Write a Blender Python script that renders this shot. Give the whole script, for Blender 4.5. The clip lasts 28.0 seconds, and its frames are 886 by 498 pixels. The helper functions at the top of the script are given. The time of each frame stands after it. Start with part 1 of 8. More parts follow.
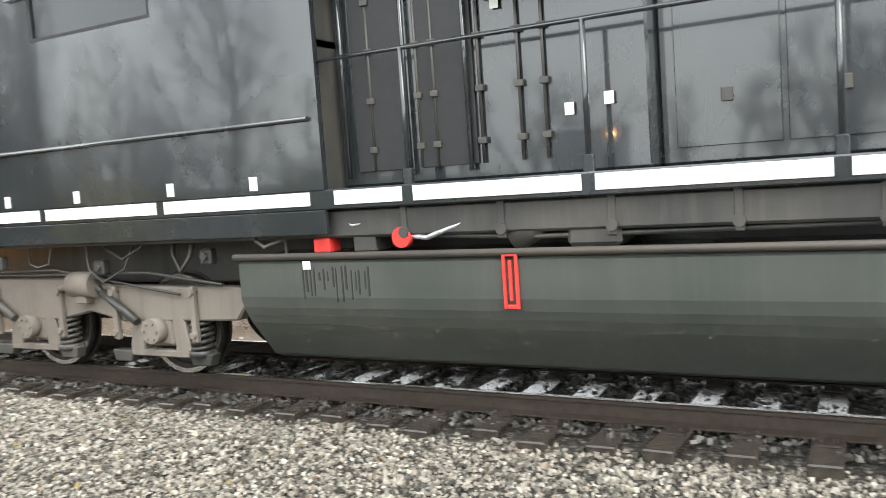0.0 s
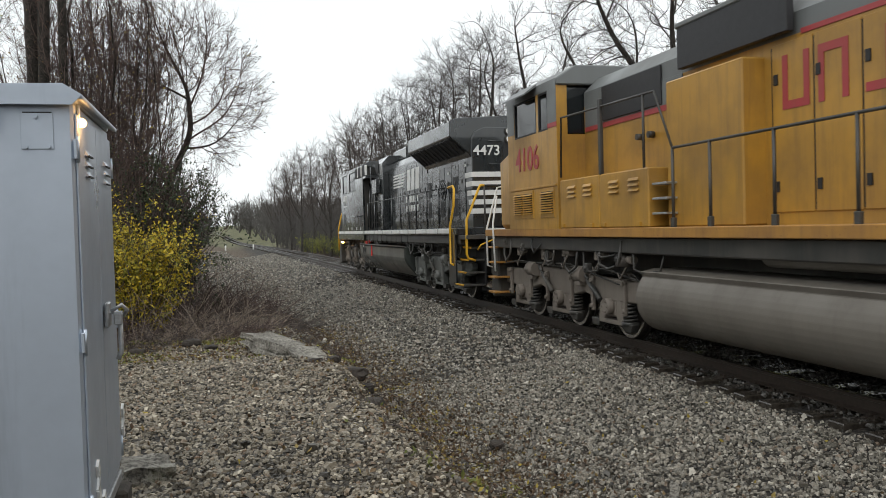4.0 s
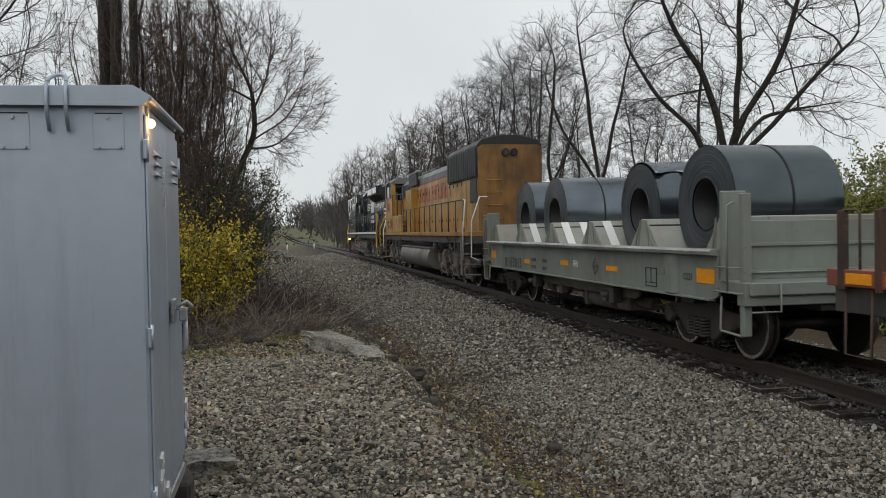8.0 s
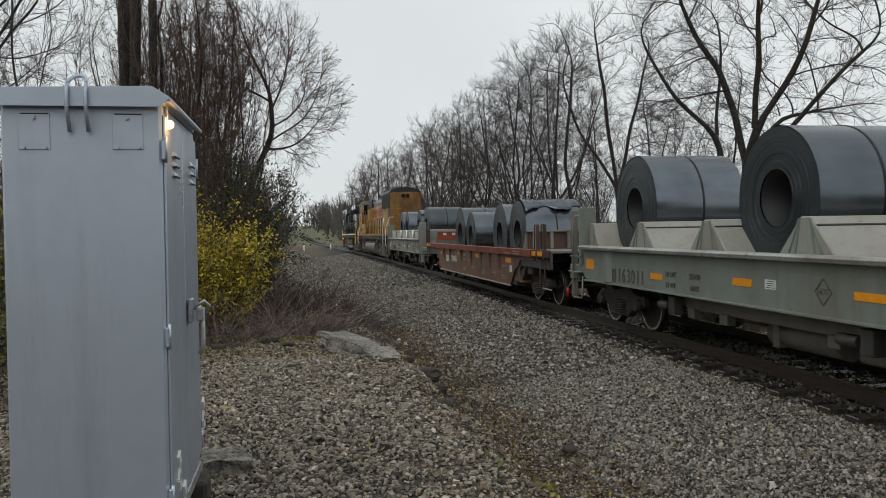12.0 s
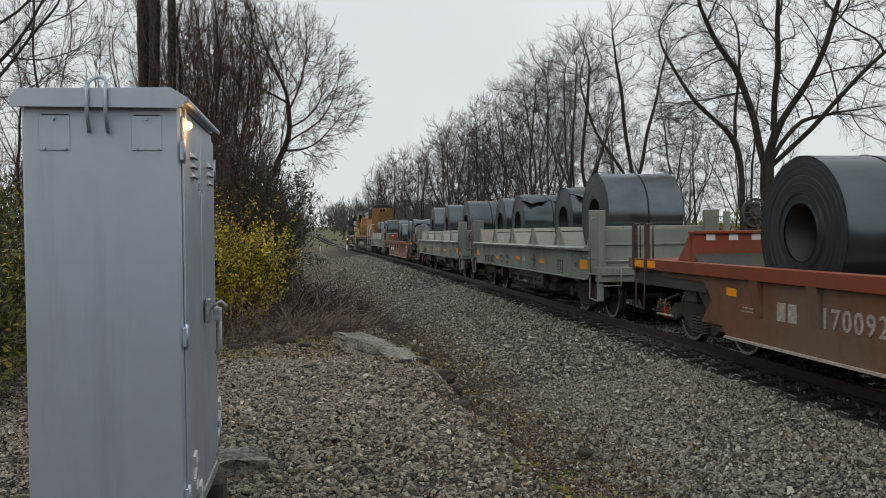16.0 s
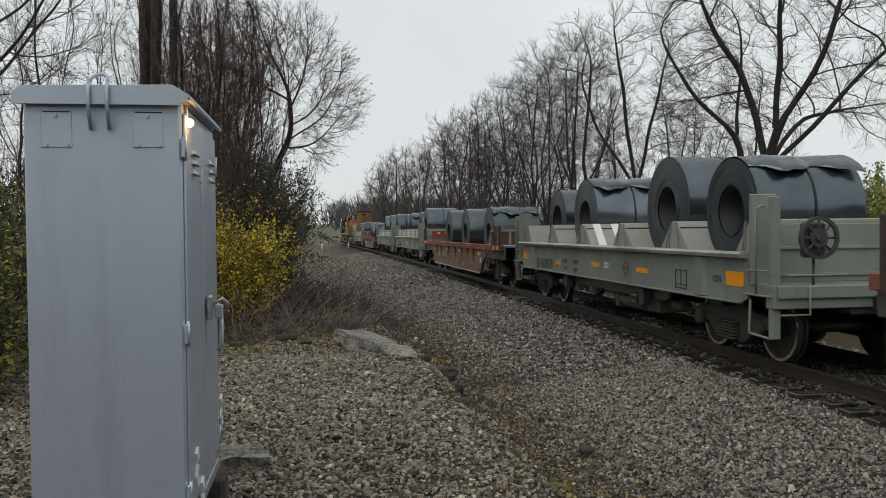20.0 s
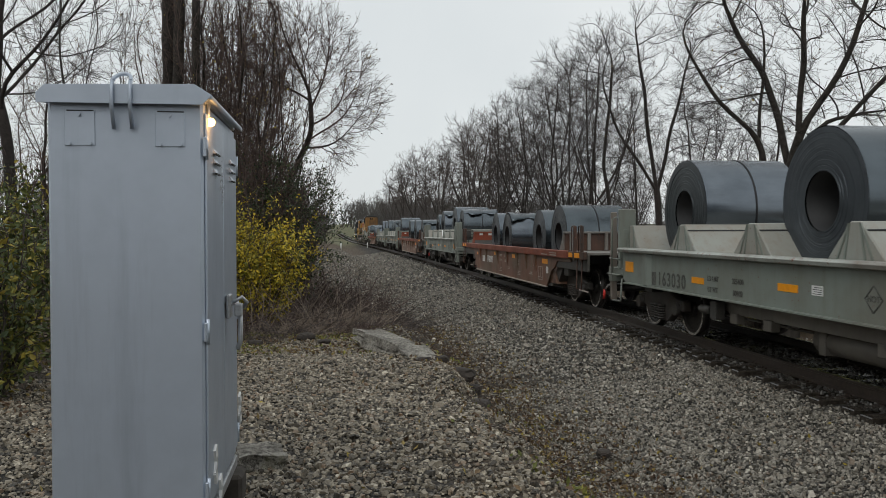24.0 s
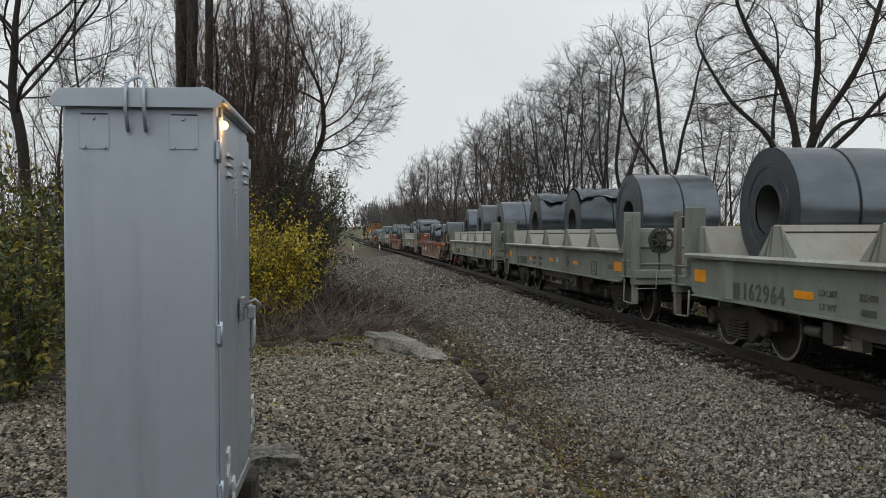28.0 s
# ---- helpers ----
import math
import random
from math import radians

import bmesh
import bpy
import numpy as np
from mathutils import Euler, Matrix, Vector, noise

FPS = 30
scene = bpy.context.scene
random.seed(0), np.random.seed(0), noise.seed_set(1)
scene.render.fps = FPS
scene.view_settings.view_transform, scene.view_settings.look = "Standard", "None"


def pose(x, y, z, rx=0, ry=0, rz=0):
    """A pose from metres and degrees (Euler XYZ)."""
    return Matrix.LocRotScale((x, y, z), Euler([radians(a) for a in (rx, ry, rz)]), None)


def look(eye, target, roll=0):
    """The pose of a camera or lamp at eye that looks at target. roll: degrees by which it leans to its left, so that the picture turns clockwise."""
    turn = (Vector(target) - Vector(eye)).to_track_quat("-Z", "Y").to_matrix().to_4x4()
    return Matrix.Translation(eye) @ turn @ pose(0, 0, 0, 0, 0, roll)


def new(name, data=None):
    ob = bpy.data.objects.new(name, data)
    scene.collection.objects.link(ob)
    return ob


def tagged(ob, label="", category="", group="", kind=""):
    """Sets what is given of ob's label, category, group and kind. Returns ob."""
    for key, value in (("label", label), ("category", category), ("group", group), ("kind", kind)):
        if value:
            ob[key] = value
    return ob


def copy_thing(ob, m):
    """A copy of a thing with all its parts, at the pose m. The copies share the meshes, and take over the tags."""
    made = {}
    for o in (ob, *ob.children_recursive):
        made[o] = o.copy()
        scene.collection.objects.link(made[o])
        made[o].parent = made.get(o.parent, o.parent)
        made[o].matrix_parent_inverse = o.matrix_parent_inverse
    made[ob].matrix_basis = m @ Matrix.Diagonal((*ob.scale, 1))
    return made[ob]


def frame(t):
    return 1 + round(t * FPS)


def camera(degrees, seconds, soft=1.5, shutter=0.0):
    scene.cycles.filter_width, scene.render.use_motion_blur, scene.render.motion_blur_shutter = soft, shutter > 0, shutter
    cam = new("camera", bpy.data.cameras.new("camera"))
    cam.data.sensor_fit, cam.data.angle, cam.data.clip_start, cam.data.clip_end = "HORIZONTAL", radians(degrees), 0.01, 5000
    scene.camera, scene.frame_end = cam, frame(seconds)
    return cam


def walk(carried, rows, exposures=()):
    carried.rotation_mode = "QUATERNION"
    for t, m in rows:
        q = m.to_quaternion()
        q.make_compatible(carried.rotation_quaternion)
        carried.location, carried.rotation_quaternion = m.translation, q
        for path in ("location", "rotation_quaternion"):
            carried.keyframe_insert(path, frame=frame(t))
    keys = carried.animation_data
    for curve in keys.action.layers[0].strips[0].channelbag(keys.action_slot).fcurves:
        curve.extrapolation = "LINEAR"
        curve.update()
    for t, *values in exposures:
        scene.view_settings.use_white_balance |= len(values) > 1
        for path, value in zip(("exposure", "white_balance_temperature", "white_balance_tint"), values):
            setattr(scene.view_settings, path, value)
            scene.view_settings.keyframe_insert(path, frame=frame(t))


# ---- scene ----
EYE = 1.86
cam = camera(55.6, 28.0, soft=0.65, shutter=0.12)
# seconds, yaw, pitch, roll of the camera, which turns where it stands
TURNS = [
    (0.0, -61.30, -4.87, 4.03),
    (0.4, -41.23, -3.22, 2.16),
    (0.5, -36.53, -2.83, 2.27),
    (1.0, -20.27, -1.64, 1.54),
    (1.5, -18.82, -1.63, 1.72),
    (2.0, -18.98, -1.68, 1.75),
    (2.5, -17.43, -1.67, 1.57),
    (3.0, -16.39, -1.55, 1.48),
    (3.5, -15.74, -1.58, 1.62),
    (4.0, -14.78, -1.50, 1.63),
    (4.5, -12.89, -1.37, 1.50),
    (6.5, -10.68, -1.28, 1.20),
    (7.0, -10.77, -1.29, 1.14),
    (7.5, -10.79, -1.29, 1.10),
    (8.0, -10.76, -1.34, 1.09),
    (8.5, -10.63, -1.26, 1.06),
    (9.0, -10.57, -1.26, 1.05),
    (9.5, -10.52, -1.30, 1.10),
    (10.0, -10.44, -1.28, 1.02),
    (10.5, -10.44, -1.29, 1.02),
    (11.0, -10.38, -1.31, 0.99),
    (11.5, -10.06, -1.31, 0.97),
    (12.0, -9.65, -1.24, 0.87),
    (12.5, -9.35, -1.16, 0.83),
    (14.5, -8.45, -1.09, 0.79),
    (15.0, -8.48, -1.09, 0.76),
    (15.5, -8.54, -1.09, 0.65),
    (16.0, -8.55, -1.12, 0.63),
    (16.5, -8.53, -1.13, 0.63),
    (17.0, -8.55, -1.16, 0.61),
    (17.5, -8.49, -1.17, 0.60),
    (18.0, -8.50, -1.20, 0.64),
    (18.5, -8.53, -1.21, 0.58),
    (19.0, -8.52, -1.22, 0.54),
    (19.5, -8.50, -1.24, 0.60),
    (20.0, -8.45, -1.29, 0.57),
    (20.5, -8.28, -1.31, 0.56),
    (21.0, -8.23, -1.35, 0.62),
    (21.5, -8.13, -1.28, 0.59),
    (23.5, -7.32, -1.22, 0.11),
    (24.0, -7.16, -1.23, 0.08),
    (24.5, -7.03, -1.26, 0.12),
    (25.0, -7.07, -1.26, 0.08),
    (25.5, -7.01, -1.31, 0.10),
    (26.0, -6.92, -1.27, 0.08),
    (26.5, -6.85, -1.23, 0.08),
    (27.0, -6.86, -1.21, -0.01),
    (27.5, -6.54, -1.07, 0.05),
    (28.0, -6.33, -1.07, 0.14),
]
walk(cam, [(t, pose(0, 0, EYE, 90 + p, r, y)) for t, y, p, r in TURNS],
     exposures=[(0.0, 2.4), (0.5, 2.1), (1.0, 1.55), (2.0, 0.8), (3.0, 0.7), (4.0, 0.5), (4.5, 0.35), (6.5, 0.08), (8.0, 0.0), (28.0, 0.0)])

# ---- world and light: an even overcast sky ----
world = bpy.data.worlds.new("overcast")
scene.world = world
world.use_nodes = True
wn, wl = world.node_tree.nodes, world.node_tree.links
sky = wn.new("ShaderNodeTexSky")
sky.sky_type = "NISHITA"
sky.sun_disc = False
sky.sun_elevation, sky.sun_rotation = radians(38), radians(200)
sky.air_density, sky.dust_density = 1.0, 4.0
grey_mix = wn.new("ShaderNodeMix")
grey_mix.data_type = "RGBA"
grey_mix.inputs["Factor"].default_value = 0.93
grey_mix.inputs[7].default_value = (7.62, 7.98, 8.06, 1)
wl.new(sky.outputs[0], grey_mix.inputs[6])
cloud = wn.new("ShaderNodeTexNoise")
cloud.inputs["Scale"].default_value, cloud.inputs["Detail"].default_value = 2.2, 5
cloud_ramp = wn.new("ShaderNodeValToRGB")
cloud_ramp.color_ramp.elements[0].position, cloud_ramp.color_ramp.elements[0].color = 0.3, (0.95, 0.96, 0.965, 1)
cloud_ramp.color_ramp.elements[1].position, cloud_ramp.color_ramp.elements[1].color = 0.7, (1.1, 1.09, 1.08, 1)
cover = wn.new("ShaderNodeMix")
cover.data_type, cover.blend_type = "RGBA", "MULTIPLY"
cover.inputs["Factor"].default_value = 1.0
wl.new(cloud.outputs[0], cloud_ramp.inputs[0])
wl.new(grey_mix.outputs[2], cover.inputs[6])
wl.new(cloud_ramp.outputs[0], cover.inputs[7])
wl.new(cover.outputs[2], wn["Background"].inputs["Color"])
wn["Background"].inputs["Strength"].default_value = 0.1
sun_data = bpy.data.lights.new("sun", "SUN")
sun_data.energy, sun_data.angle, sun_data.color = 0.6, radians(40), (1, 0.985, 0.95)
sun = new("sun", sun_data)
sun.matrix_world = look((-30, -40, 60), (0, 0, 0))


# ---- materials ----
def nodes_of(name, rough=0.6, metal=0.0):
    m = bpy.data.materials.new(name)
    m.use_nodes = True
    nt = m.node_tree
    b = nt.nodes["Principled BSDF"]
    b.inputs["Roughness"].default_value = rough
    b.inputs["Metallic"].default_value = metal
    return m, nt, b


def ramp_of(nt, source, stops):
    r = nt.nodes.new("ShaderNodeValToRGB")
    while len(r.color_ramp.elements) < len(stops):
        r.color_ramp.elements.new(0.5)
    for e, (p, c) in zip(r.color_ramp.elements, stops):
        e.position, e.color = p, (*c, 1)
    nt.links.new(source, r.inputs[0])
    return r.outputs[0]


def noise_of(nt, scale, detail=5, rough=0.6, stretch=None, coords="Object"):
    tc = nt.nodes.new("ShaderNodeTexCoord")
    n = nt.nodes.new("ShaderNodeTexNoise")
    n.inputs["Scale"].default_value = scale
    n.inputs["Detail"].default_value = detail
    n.inputs["Roughness"].default_value = rough
    src = tc.outputs[coords]
    if stretch:
        mp = nt.nodes.new("ShaderNodeMapping")
        mp.inputs["Scale"].default_value = stretch
        nt.links.new(src, mp.inputs[0])
        src = mp.outputs[0]
    nt.links.new(src, n.inputs["Vector"])
    return n.outputs[0]


def mix_of(nt, fac, a, b, mode="MIX"):
    x = nt.nodes.new("ShaderNodeMix")
    x.data_type, x.blend_type = "RGBA", mode
    for v, k in ((fac, 0), (a, 6), (b, 7)):
        if isinstance(v, (int, float)):
            x.inputs[k].default_value = v
        elif isinstance(v, tuple):
            x.inputs[k].default_value = (*v, 1)
        else:
            nt.links.new(v, x.inputs[k])
    return x.outputs[2]


def bump_of(nt, b, source, strength=0.3, dist=0.02):
    n = nt.nodes.new("ShaderNodeBump")
    n.inputs["Strength"].default_value, n.inputs["Distance"].default_value = strength, dist
    nt.links.new(source, n.inputs["Height"])
    nt.links.new(n.outputs[0], b.inputs["Normal"])


def painted(name, colour, rough=0.45, dirt=(0.12, 0.1, 0.08), amount=0.35, streak=True, metal=0.0, spots=0.0, dent=0.08, patch=None):
    """Paint on steel with broad grime, vertical streaks and fine grain."""
    m, nt, b = nodes_of(name, rough, metal)
    broad = noise_of(nt, 0.9, 6)
    runs = noise_of(nt, 7, 5, 0.7, (1, 1, 0.08) if streak else None)
    f1 = ramp_of(nt, broad, [(0.42, (0, 0, 0)), (0.75, (amount,) * 3)])
    f2 = ramp_of(nt, runs, [(0.5, (0, 0, 0)), (0.8, (amount * 0.8,) * 3)])
    c = mix_of(nt, f1, colour, dirt)
    c = mix_of(nt, f2, c, dirt)
    if patch:
        c = mix_of(nt, ramp_of(nt, noise_of(nt, 0.75, 9, 0.68), [(0.47, (0, 0, 0)), (0.56, (0.8,) * 3)]), c, patch)
    if spots:
        sp = noise_of(nt, 14, 6, 0.75)
        c = mix_of(nt, ramp_of(nt, sp, [(0.67 - spots * 0.25, (0, 0, 0)), (0.72 - spots * 0.25, (1, 1, 1))]), c, (0.16, 0.06, 0.03))
    nt.links.new(c, b.inputs["Base Color"])
    rr = ramp_of(nt, broad, [(0.3, (rough - 0.08,) * 3), (0.8, (min(1, rough + 0.25),) * 3)])
    nt.links.new(rr, b.inputs["Roughness"])
    bump_of(nt, b, noise_of(nt, 3.5, 3), dent, 0.02)
    return m


def plain(name, colour, rough=0.6, metal=0.0, vary=0.2, scale=12, bump=0.1):
    m, nt, b = nodes_of(name, rough, metal)
    n = noise_of(nt, scale, 6)
    lo, hi = tuple(c * (1 - vary) for c in colour), tuple(min(1, c * (1 + vary)) for c in colour)
    nt.links.new(ramp_of(nt, n, [(0.3, lo), (0.7, hi)]), b.inputs["Base Color"])
    bump_of(nt, b, noise_of(nt, scale * 3, 4), bump, 0.01)
    return m


def island(name, stops, rough=0.85, grain=40, bump=0.3, by_object=False, translucent=0.0):
    """Many small pieces, each of its own colour."""
    m, nt, b = nodes_of(name, rough)
    if by_object:
        rnd = nt.nodes.new("ShaderNodeObjectInfo").outputs["Random"]
    else:
        rnd = nt.nodes.new("ShaderNodeNewGeometry").outputs["Random Per Island"]
    c = ramp_of(nt, rnd, stops)
    g = noise_of(nt, grain, 5, 0.7)
    c = mix_of(nt, 0.55, c, ramp_of(nt, g, [(0.25, (0.35, 0.35, 0.35)), (0.8, (1.5, 1.5, 1.5))]), "MULTIPLY")
    nt.links.new(c, b.inputs["Base Color"])
    bump_of(nt, b, g, bump, 0.02)
    return m


NS_BLACK = painted("black_locomotive_paint", (0.018, 0.022, 0.025), 0.2, (0.045, 0.045, 0.042), 0.35, dent=0.05)
CHASSIS = painted("grimy_black_running_gear", (0.034, 0.034, 0.032), 0.45, (0.105, 0.093, 0.078), 0.8)
TRUCK_GREY = painted("dusty_truck_grey", (0.042, 0.037, 0.032), 0.6, (0.075, 0.055, 0.04), 0.8)
TRUCK_BLACK = painted("wet_grey_truck", (0.15, 0.16, 0.152), 0.38, (0.1, 0.09, 0.078), 0.6)
TRUCK_TAN = painted("dusty_truck_tan", (0.185, 0.16, 0.135), 0.7, (0.1, 0.08, 0.065), 0.6)
TANK_TAN = painted("dusty_tank_tan", (0.15, 0.135, 0.115), 0.5, (0.08, 0.068, 0.055), 0.7)
TANK_GREEN = painted("wet_dark_tank_paint", (0.045, 0.052, 0.047), 0.38, (0.09, 0.09, 0.08), 0.5)
WHITE = painted("white_marking_paint", (0.75, 0.75, 0.73), 0.5, (0.3, 0.28, 0.25), 0.25)
YELLOW_RAIL = painted("yellow_handrail_paint", (0.75, 0.42, 0.02), 0.45, (0.3, 0.18, 0.05), 0.3)
UP_YELLOW = painted("armour_yellow_paint", (0.45, 0.24, 0.036), 0.36, (0.17, 0.1, 0.04), 0.8)
UP_RUSTY = painted("rusty_walkway_edge_paint", (0.4, 0.2, 0.04), 0.5, (0.15, 0.075, 0.04), 0.8, spots=0.22)
UP_DARK = painted("sooty_roof_paint", (0.016, 0.017, 0.017), 0.5, (0.04, 0.035, 0.03), 0.4)
# darker, browner yellow for the hood's end wall
UP_YELLOW_END = painted("dark_yellow_end_paint", (0.27, 0.13, 0.028), 0.5, (0.05, 0.032, 0.02), 0.95)
UP_GREY = painted("harbour_grey_paint", (0.15, 0.16, 0.16), 0.45, (0.12, 0.11, 0.1), 0.4)
UP_RED = painted("signal_red_paint", (0.36, 0.04, 0.045), 0.45, (0.2, 0.08, 0.05), 0.4)
CAR_PALE = painted("scuffed_pale_saddle_paint", (0.29, 0.3, 0.27), 0.42, (0.2, 0.125, 0.075), 0.55, spots=0.16)
CAR_GREY = painted("pale_grey_green_car_paint", (0.205, 0.232, 0.206), 0.4, (0.13, 0.11, 0.08), 0.6, spots=0.14)
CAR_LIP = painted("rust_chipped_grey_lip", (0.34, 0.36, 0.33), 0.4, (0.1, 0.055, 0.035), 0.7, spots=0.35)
CAR_RED = painted("weathered_oxide_red_paint", (0.26, 0.062, 0.03), 0.45, (0.12, 0.06, 0.045), 0.55, spots=0.12)
CAR_RED_DULL = painted("rust_brown_side_paint", (0.175, 0.075, 0.04), 0.5, (0.07, 0.047, 0.034), 0.95, spots=0.3, patch=(0.15, 0.105, 0.07))
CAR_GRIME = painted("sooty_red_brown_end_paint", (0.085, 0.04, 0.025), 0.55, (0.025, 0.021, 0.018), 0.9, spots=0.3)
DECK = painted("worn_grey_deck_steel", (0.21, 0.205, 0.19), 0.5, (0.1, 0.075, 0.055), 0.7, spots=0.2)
FADED_WHITE = plain("faded_white_stencil", (0.36, 0.31, 0.27), 0.7, 0, 0.4, 20)
FADED_BLACK = plain("faded_black_stencil", (0.09, 0.09, 0.08), 0.7, 0, 0.5, 20)
def coil_steel(name, dark, light, smear, rough, metal):
    """Rolled steel: broad tone, smears along the sheet, each coil a little lighter or darker."""
    m, nt, b = nodes_of(name, rough, metal)
    n = noise_of(nt, 1.1, 5, 0.6)
    c = mix_of(nt, ramp_of(nt, noise_of(nt, 5, 5, 0.7, (0.2, 1, 1)), [(0.45, (0, 0, 0)), (0.8, (0.6,) * 3)]), ramp_of(nt, n, [(0.3, dark), (0.7, light)]), smear)
    rnd = nt.nodes.new("ShaderNodeObjectInfo").outputs["Random"]
    c = mix_of(nt, 1.0, c, ramp_of(nt, rnd, [(0, (0.62, 0.66, 0.64)), (1, (1.15, 1.15, 1.17))]), "MULTIPLY")
    nt.links.new(c, b.inputs["Base Color"])
    nt.links.new(ramp_of(nt, n, [(0.3, (rough - 0.05,) * 3), (0.75, (rough + 0.1,) * 3)]), b.inputs["Roughness"])
    bump_of(nt, b, noise_of(nt, 2.5, 3), 0.04, 0.02)
    return m


COIL = coil_steel("blue_grey_rolled_steel", (0.112, 0.13, 0.148), (0.165, 0.187, 0.208), (0.075, 0.087, 0.1), 0.2, 0.82)
COIL_EDGE = coil_steel("coil_edge_steel", (0.045, 0.053, 0.06), (0.075, 0.087, 0.097), (0.03, 0.035, 0.04), 0.36, 0.5)
STRAP = plain("steel_strapping", (0.02, 0.02, 0.022), 0.5, 0.5)
STEEL = plain("worn_bright_steel", (0.52, 0.51, 0.5), 0.22, 0.9, 0.2, 30)
RAIL_RUST = plain("rail_rust", (0.046, 0.035, 0.028), 0.42, 0.1, 0.35, 18)
WHEEL = plain("dark_wheel_steel", (0.045, 0.04, 0.036), 0.5, 0.4, 0.4, 20)
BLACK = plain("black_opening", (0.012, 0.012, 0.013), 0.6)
GRILLE = plain("black_grille", (0.018, 0.018, 0.02), 0.55)
RED = plain("bright_red_fitting", (0.65, 0.04, 0.03), 0.45, 0, 0.1)
ORANGE = plain("orange_reflector", (0.85, 0.32, 0.01), 0.4, 0, 0.12)
CASE_SILVER = painted("aluminium_case_paint", (0.5, 0.56, 0.645), 0.34, (0.31, 0.35, 0.41), 0.7, metal=0.6, dent=0.06)
GALV = plain("galvanised_steel", (0.45, 0.46, 0.47), 0.4, 0.6, 0.25, 25)
TIMBER = plain("old_dark_timber", (0.05, 0.042, 0.035), 0.85, 0, 0.5, 14, 0.4)
def rubble(name):
    """Old broken concrete: pale skin, dark damp blotches, a little moss and deep pitting."""
    m, nt, b = nodes_of(name, 0.85)
    pits = noise_of(nt, 28, 6, 0.75)
    c = ramp_of(nt, noise_of(nt, 3.2, 7, 0.7), [(0.3, (0.08, 0.07, 0.058)), (0.44, (0.24, 0.222, 0.19)), (0.6, (0.42, 0.395, 0.345))])
    c = mix_of(nt, ramp_of(nt, pits, [(0.42, (0.75,) * 3), (0.52, (0,) * 3)]), c, (0.035, 0.03, 0.025))
    c = mix_of(nt, ramp_of(nt, noise_of(nt, 2.1, 6, 0.7), [(0.58, (0,) * 3), (0.68, (0.6,) * 3)]), c, (0.13, 0.135, 0.04))
    nt.links.new(c, b.inputs["Base Color"])
    bump_of(nt, b, pits, 1.0, 0.04)
    return m


CONCRETE = rubble("broken_concrete")
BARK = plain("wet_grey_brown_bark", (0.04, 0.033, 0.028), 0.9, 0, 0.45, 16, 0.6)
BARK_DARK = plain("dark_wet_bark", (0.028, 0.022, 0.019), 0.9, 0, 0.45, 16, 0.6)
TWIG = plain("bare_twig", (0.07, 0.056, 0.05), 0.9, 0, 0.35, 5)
TWIG_RED = plain("red_brown_twig", (0.088, 0.06, 0.051), 0.9, 0, 0.35, 5)
TWIG_DARK = plain("dark_bare_twig", (0.045, 0.038, 0.035), 0.9, 0, 0.35, 5)
BARK_RIDGED = plain("ridged_dark_bark", (0.032, 0.027, 0.022), 0.95, 0, 0.7, 10, 1.0)
BRIAR = plain("pale_brown_dead_stem", (0.22, 0.175, 0.14), 0.9, 0, 0.5, 3)
# paler than the nearer bark: distance haze put into the colour
HAZE_BARK = plain("haze_paled_bark", (0.1, 0.094, 0.088), 0.9, 0, 0.35, 1)
STONE = island("crushed_limestone", [(0, (0.024, 0.020, 0.014)), (0.2, (0.090, 0.076, 0.056)), (0.5, (0.209, 0.179, 0.134)), (0.82, (0.321, 0.279, 0.212)), (0.88, (0.194, 0.123, 0.074)), (0.94, (0.388, 0.340, 0.260)), (1, (0.561, 0.502, 0.400))], 0.44)
STONE_BANK = island("grey_ballast_stone", [(0, (0.022, 0.021, 0.017)), (0.2, (0.090, 0.082, 0.067)), (0.5, (0.209, 0.192, 0.158)), (0.82, (0.332, 0.305, 0.256)), (0.88, (0.194, 0.143, 0.102)), (0.94, (0.398, 0.369, 0.312)), (1, (0.561, 0.522, 0.442))], 0.42)
STONE_DARK = island("oily_dark_ballast", [(0, (0.022, 0.02, 0.018)), (0.6, (0.075, 0.07, 0.062)), (1, (0.17, 0.16, 0.142))], 0.4)
LEAF = island("yellow_green_leaf", [(0, (0.13, 0.14, 0.015)), (0.3, (0.34, 0.28, 0.02)), (0.75, (0.62, 0.44, 0.02)), (1, (0.26, 0.27, 0.03))], 0.6)
LEAF_GREEN = island("dull_green_leaf", [(0, (0.035, 0.055, 0.015)), (0.5, (0.08, 0.1, 0.02)), (0.8, (0.2, 0.19, 0.03)), (1, (0.35, 0.26, 0.03))], 0.6)
LEAF_EVERGREEN = island("dark_evergreen_leaf", [(0, (0.012, 0.022, 0.008)), (0.6, (0.03, 0.05, 0.015)), (1, (0.07, 0.085, 0.02))], 0.55)
LEAF_OLIVE = island("olive_yellow_leaf", [(0, (0.1, 0.12, 0.025)), (0.5, (0.22, 0.24, 0.05)), (1, (0.4, 0.38, 0.07))], 0.6)
LEAF_DEAD = island("fallen_brown_leaf", [(0, (0.06, 0.035, 0.02)), (0.5, (0.13, 0.08, 0.045)), (0.8, (0.2, 0.14, 0.06)), (1, (0.36, 0.28, 0.05))], 0.8)
GRASS = island("dull_grass", [(0, (0.06, 0.075, 0.015)), (0.5, (0.16, 0.17, 0.04)), (1, (0.34, 0.31, 0.07))], 0.8)
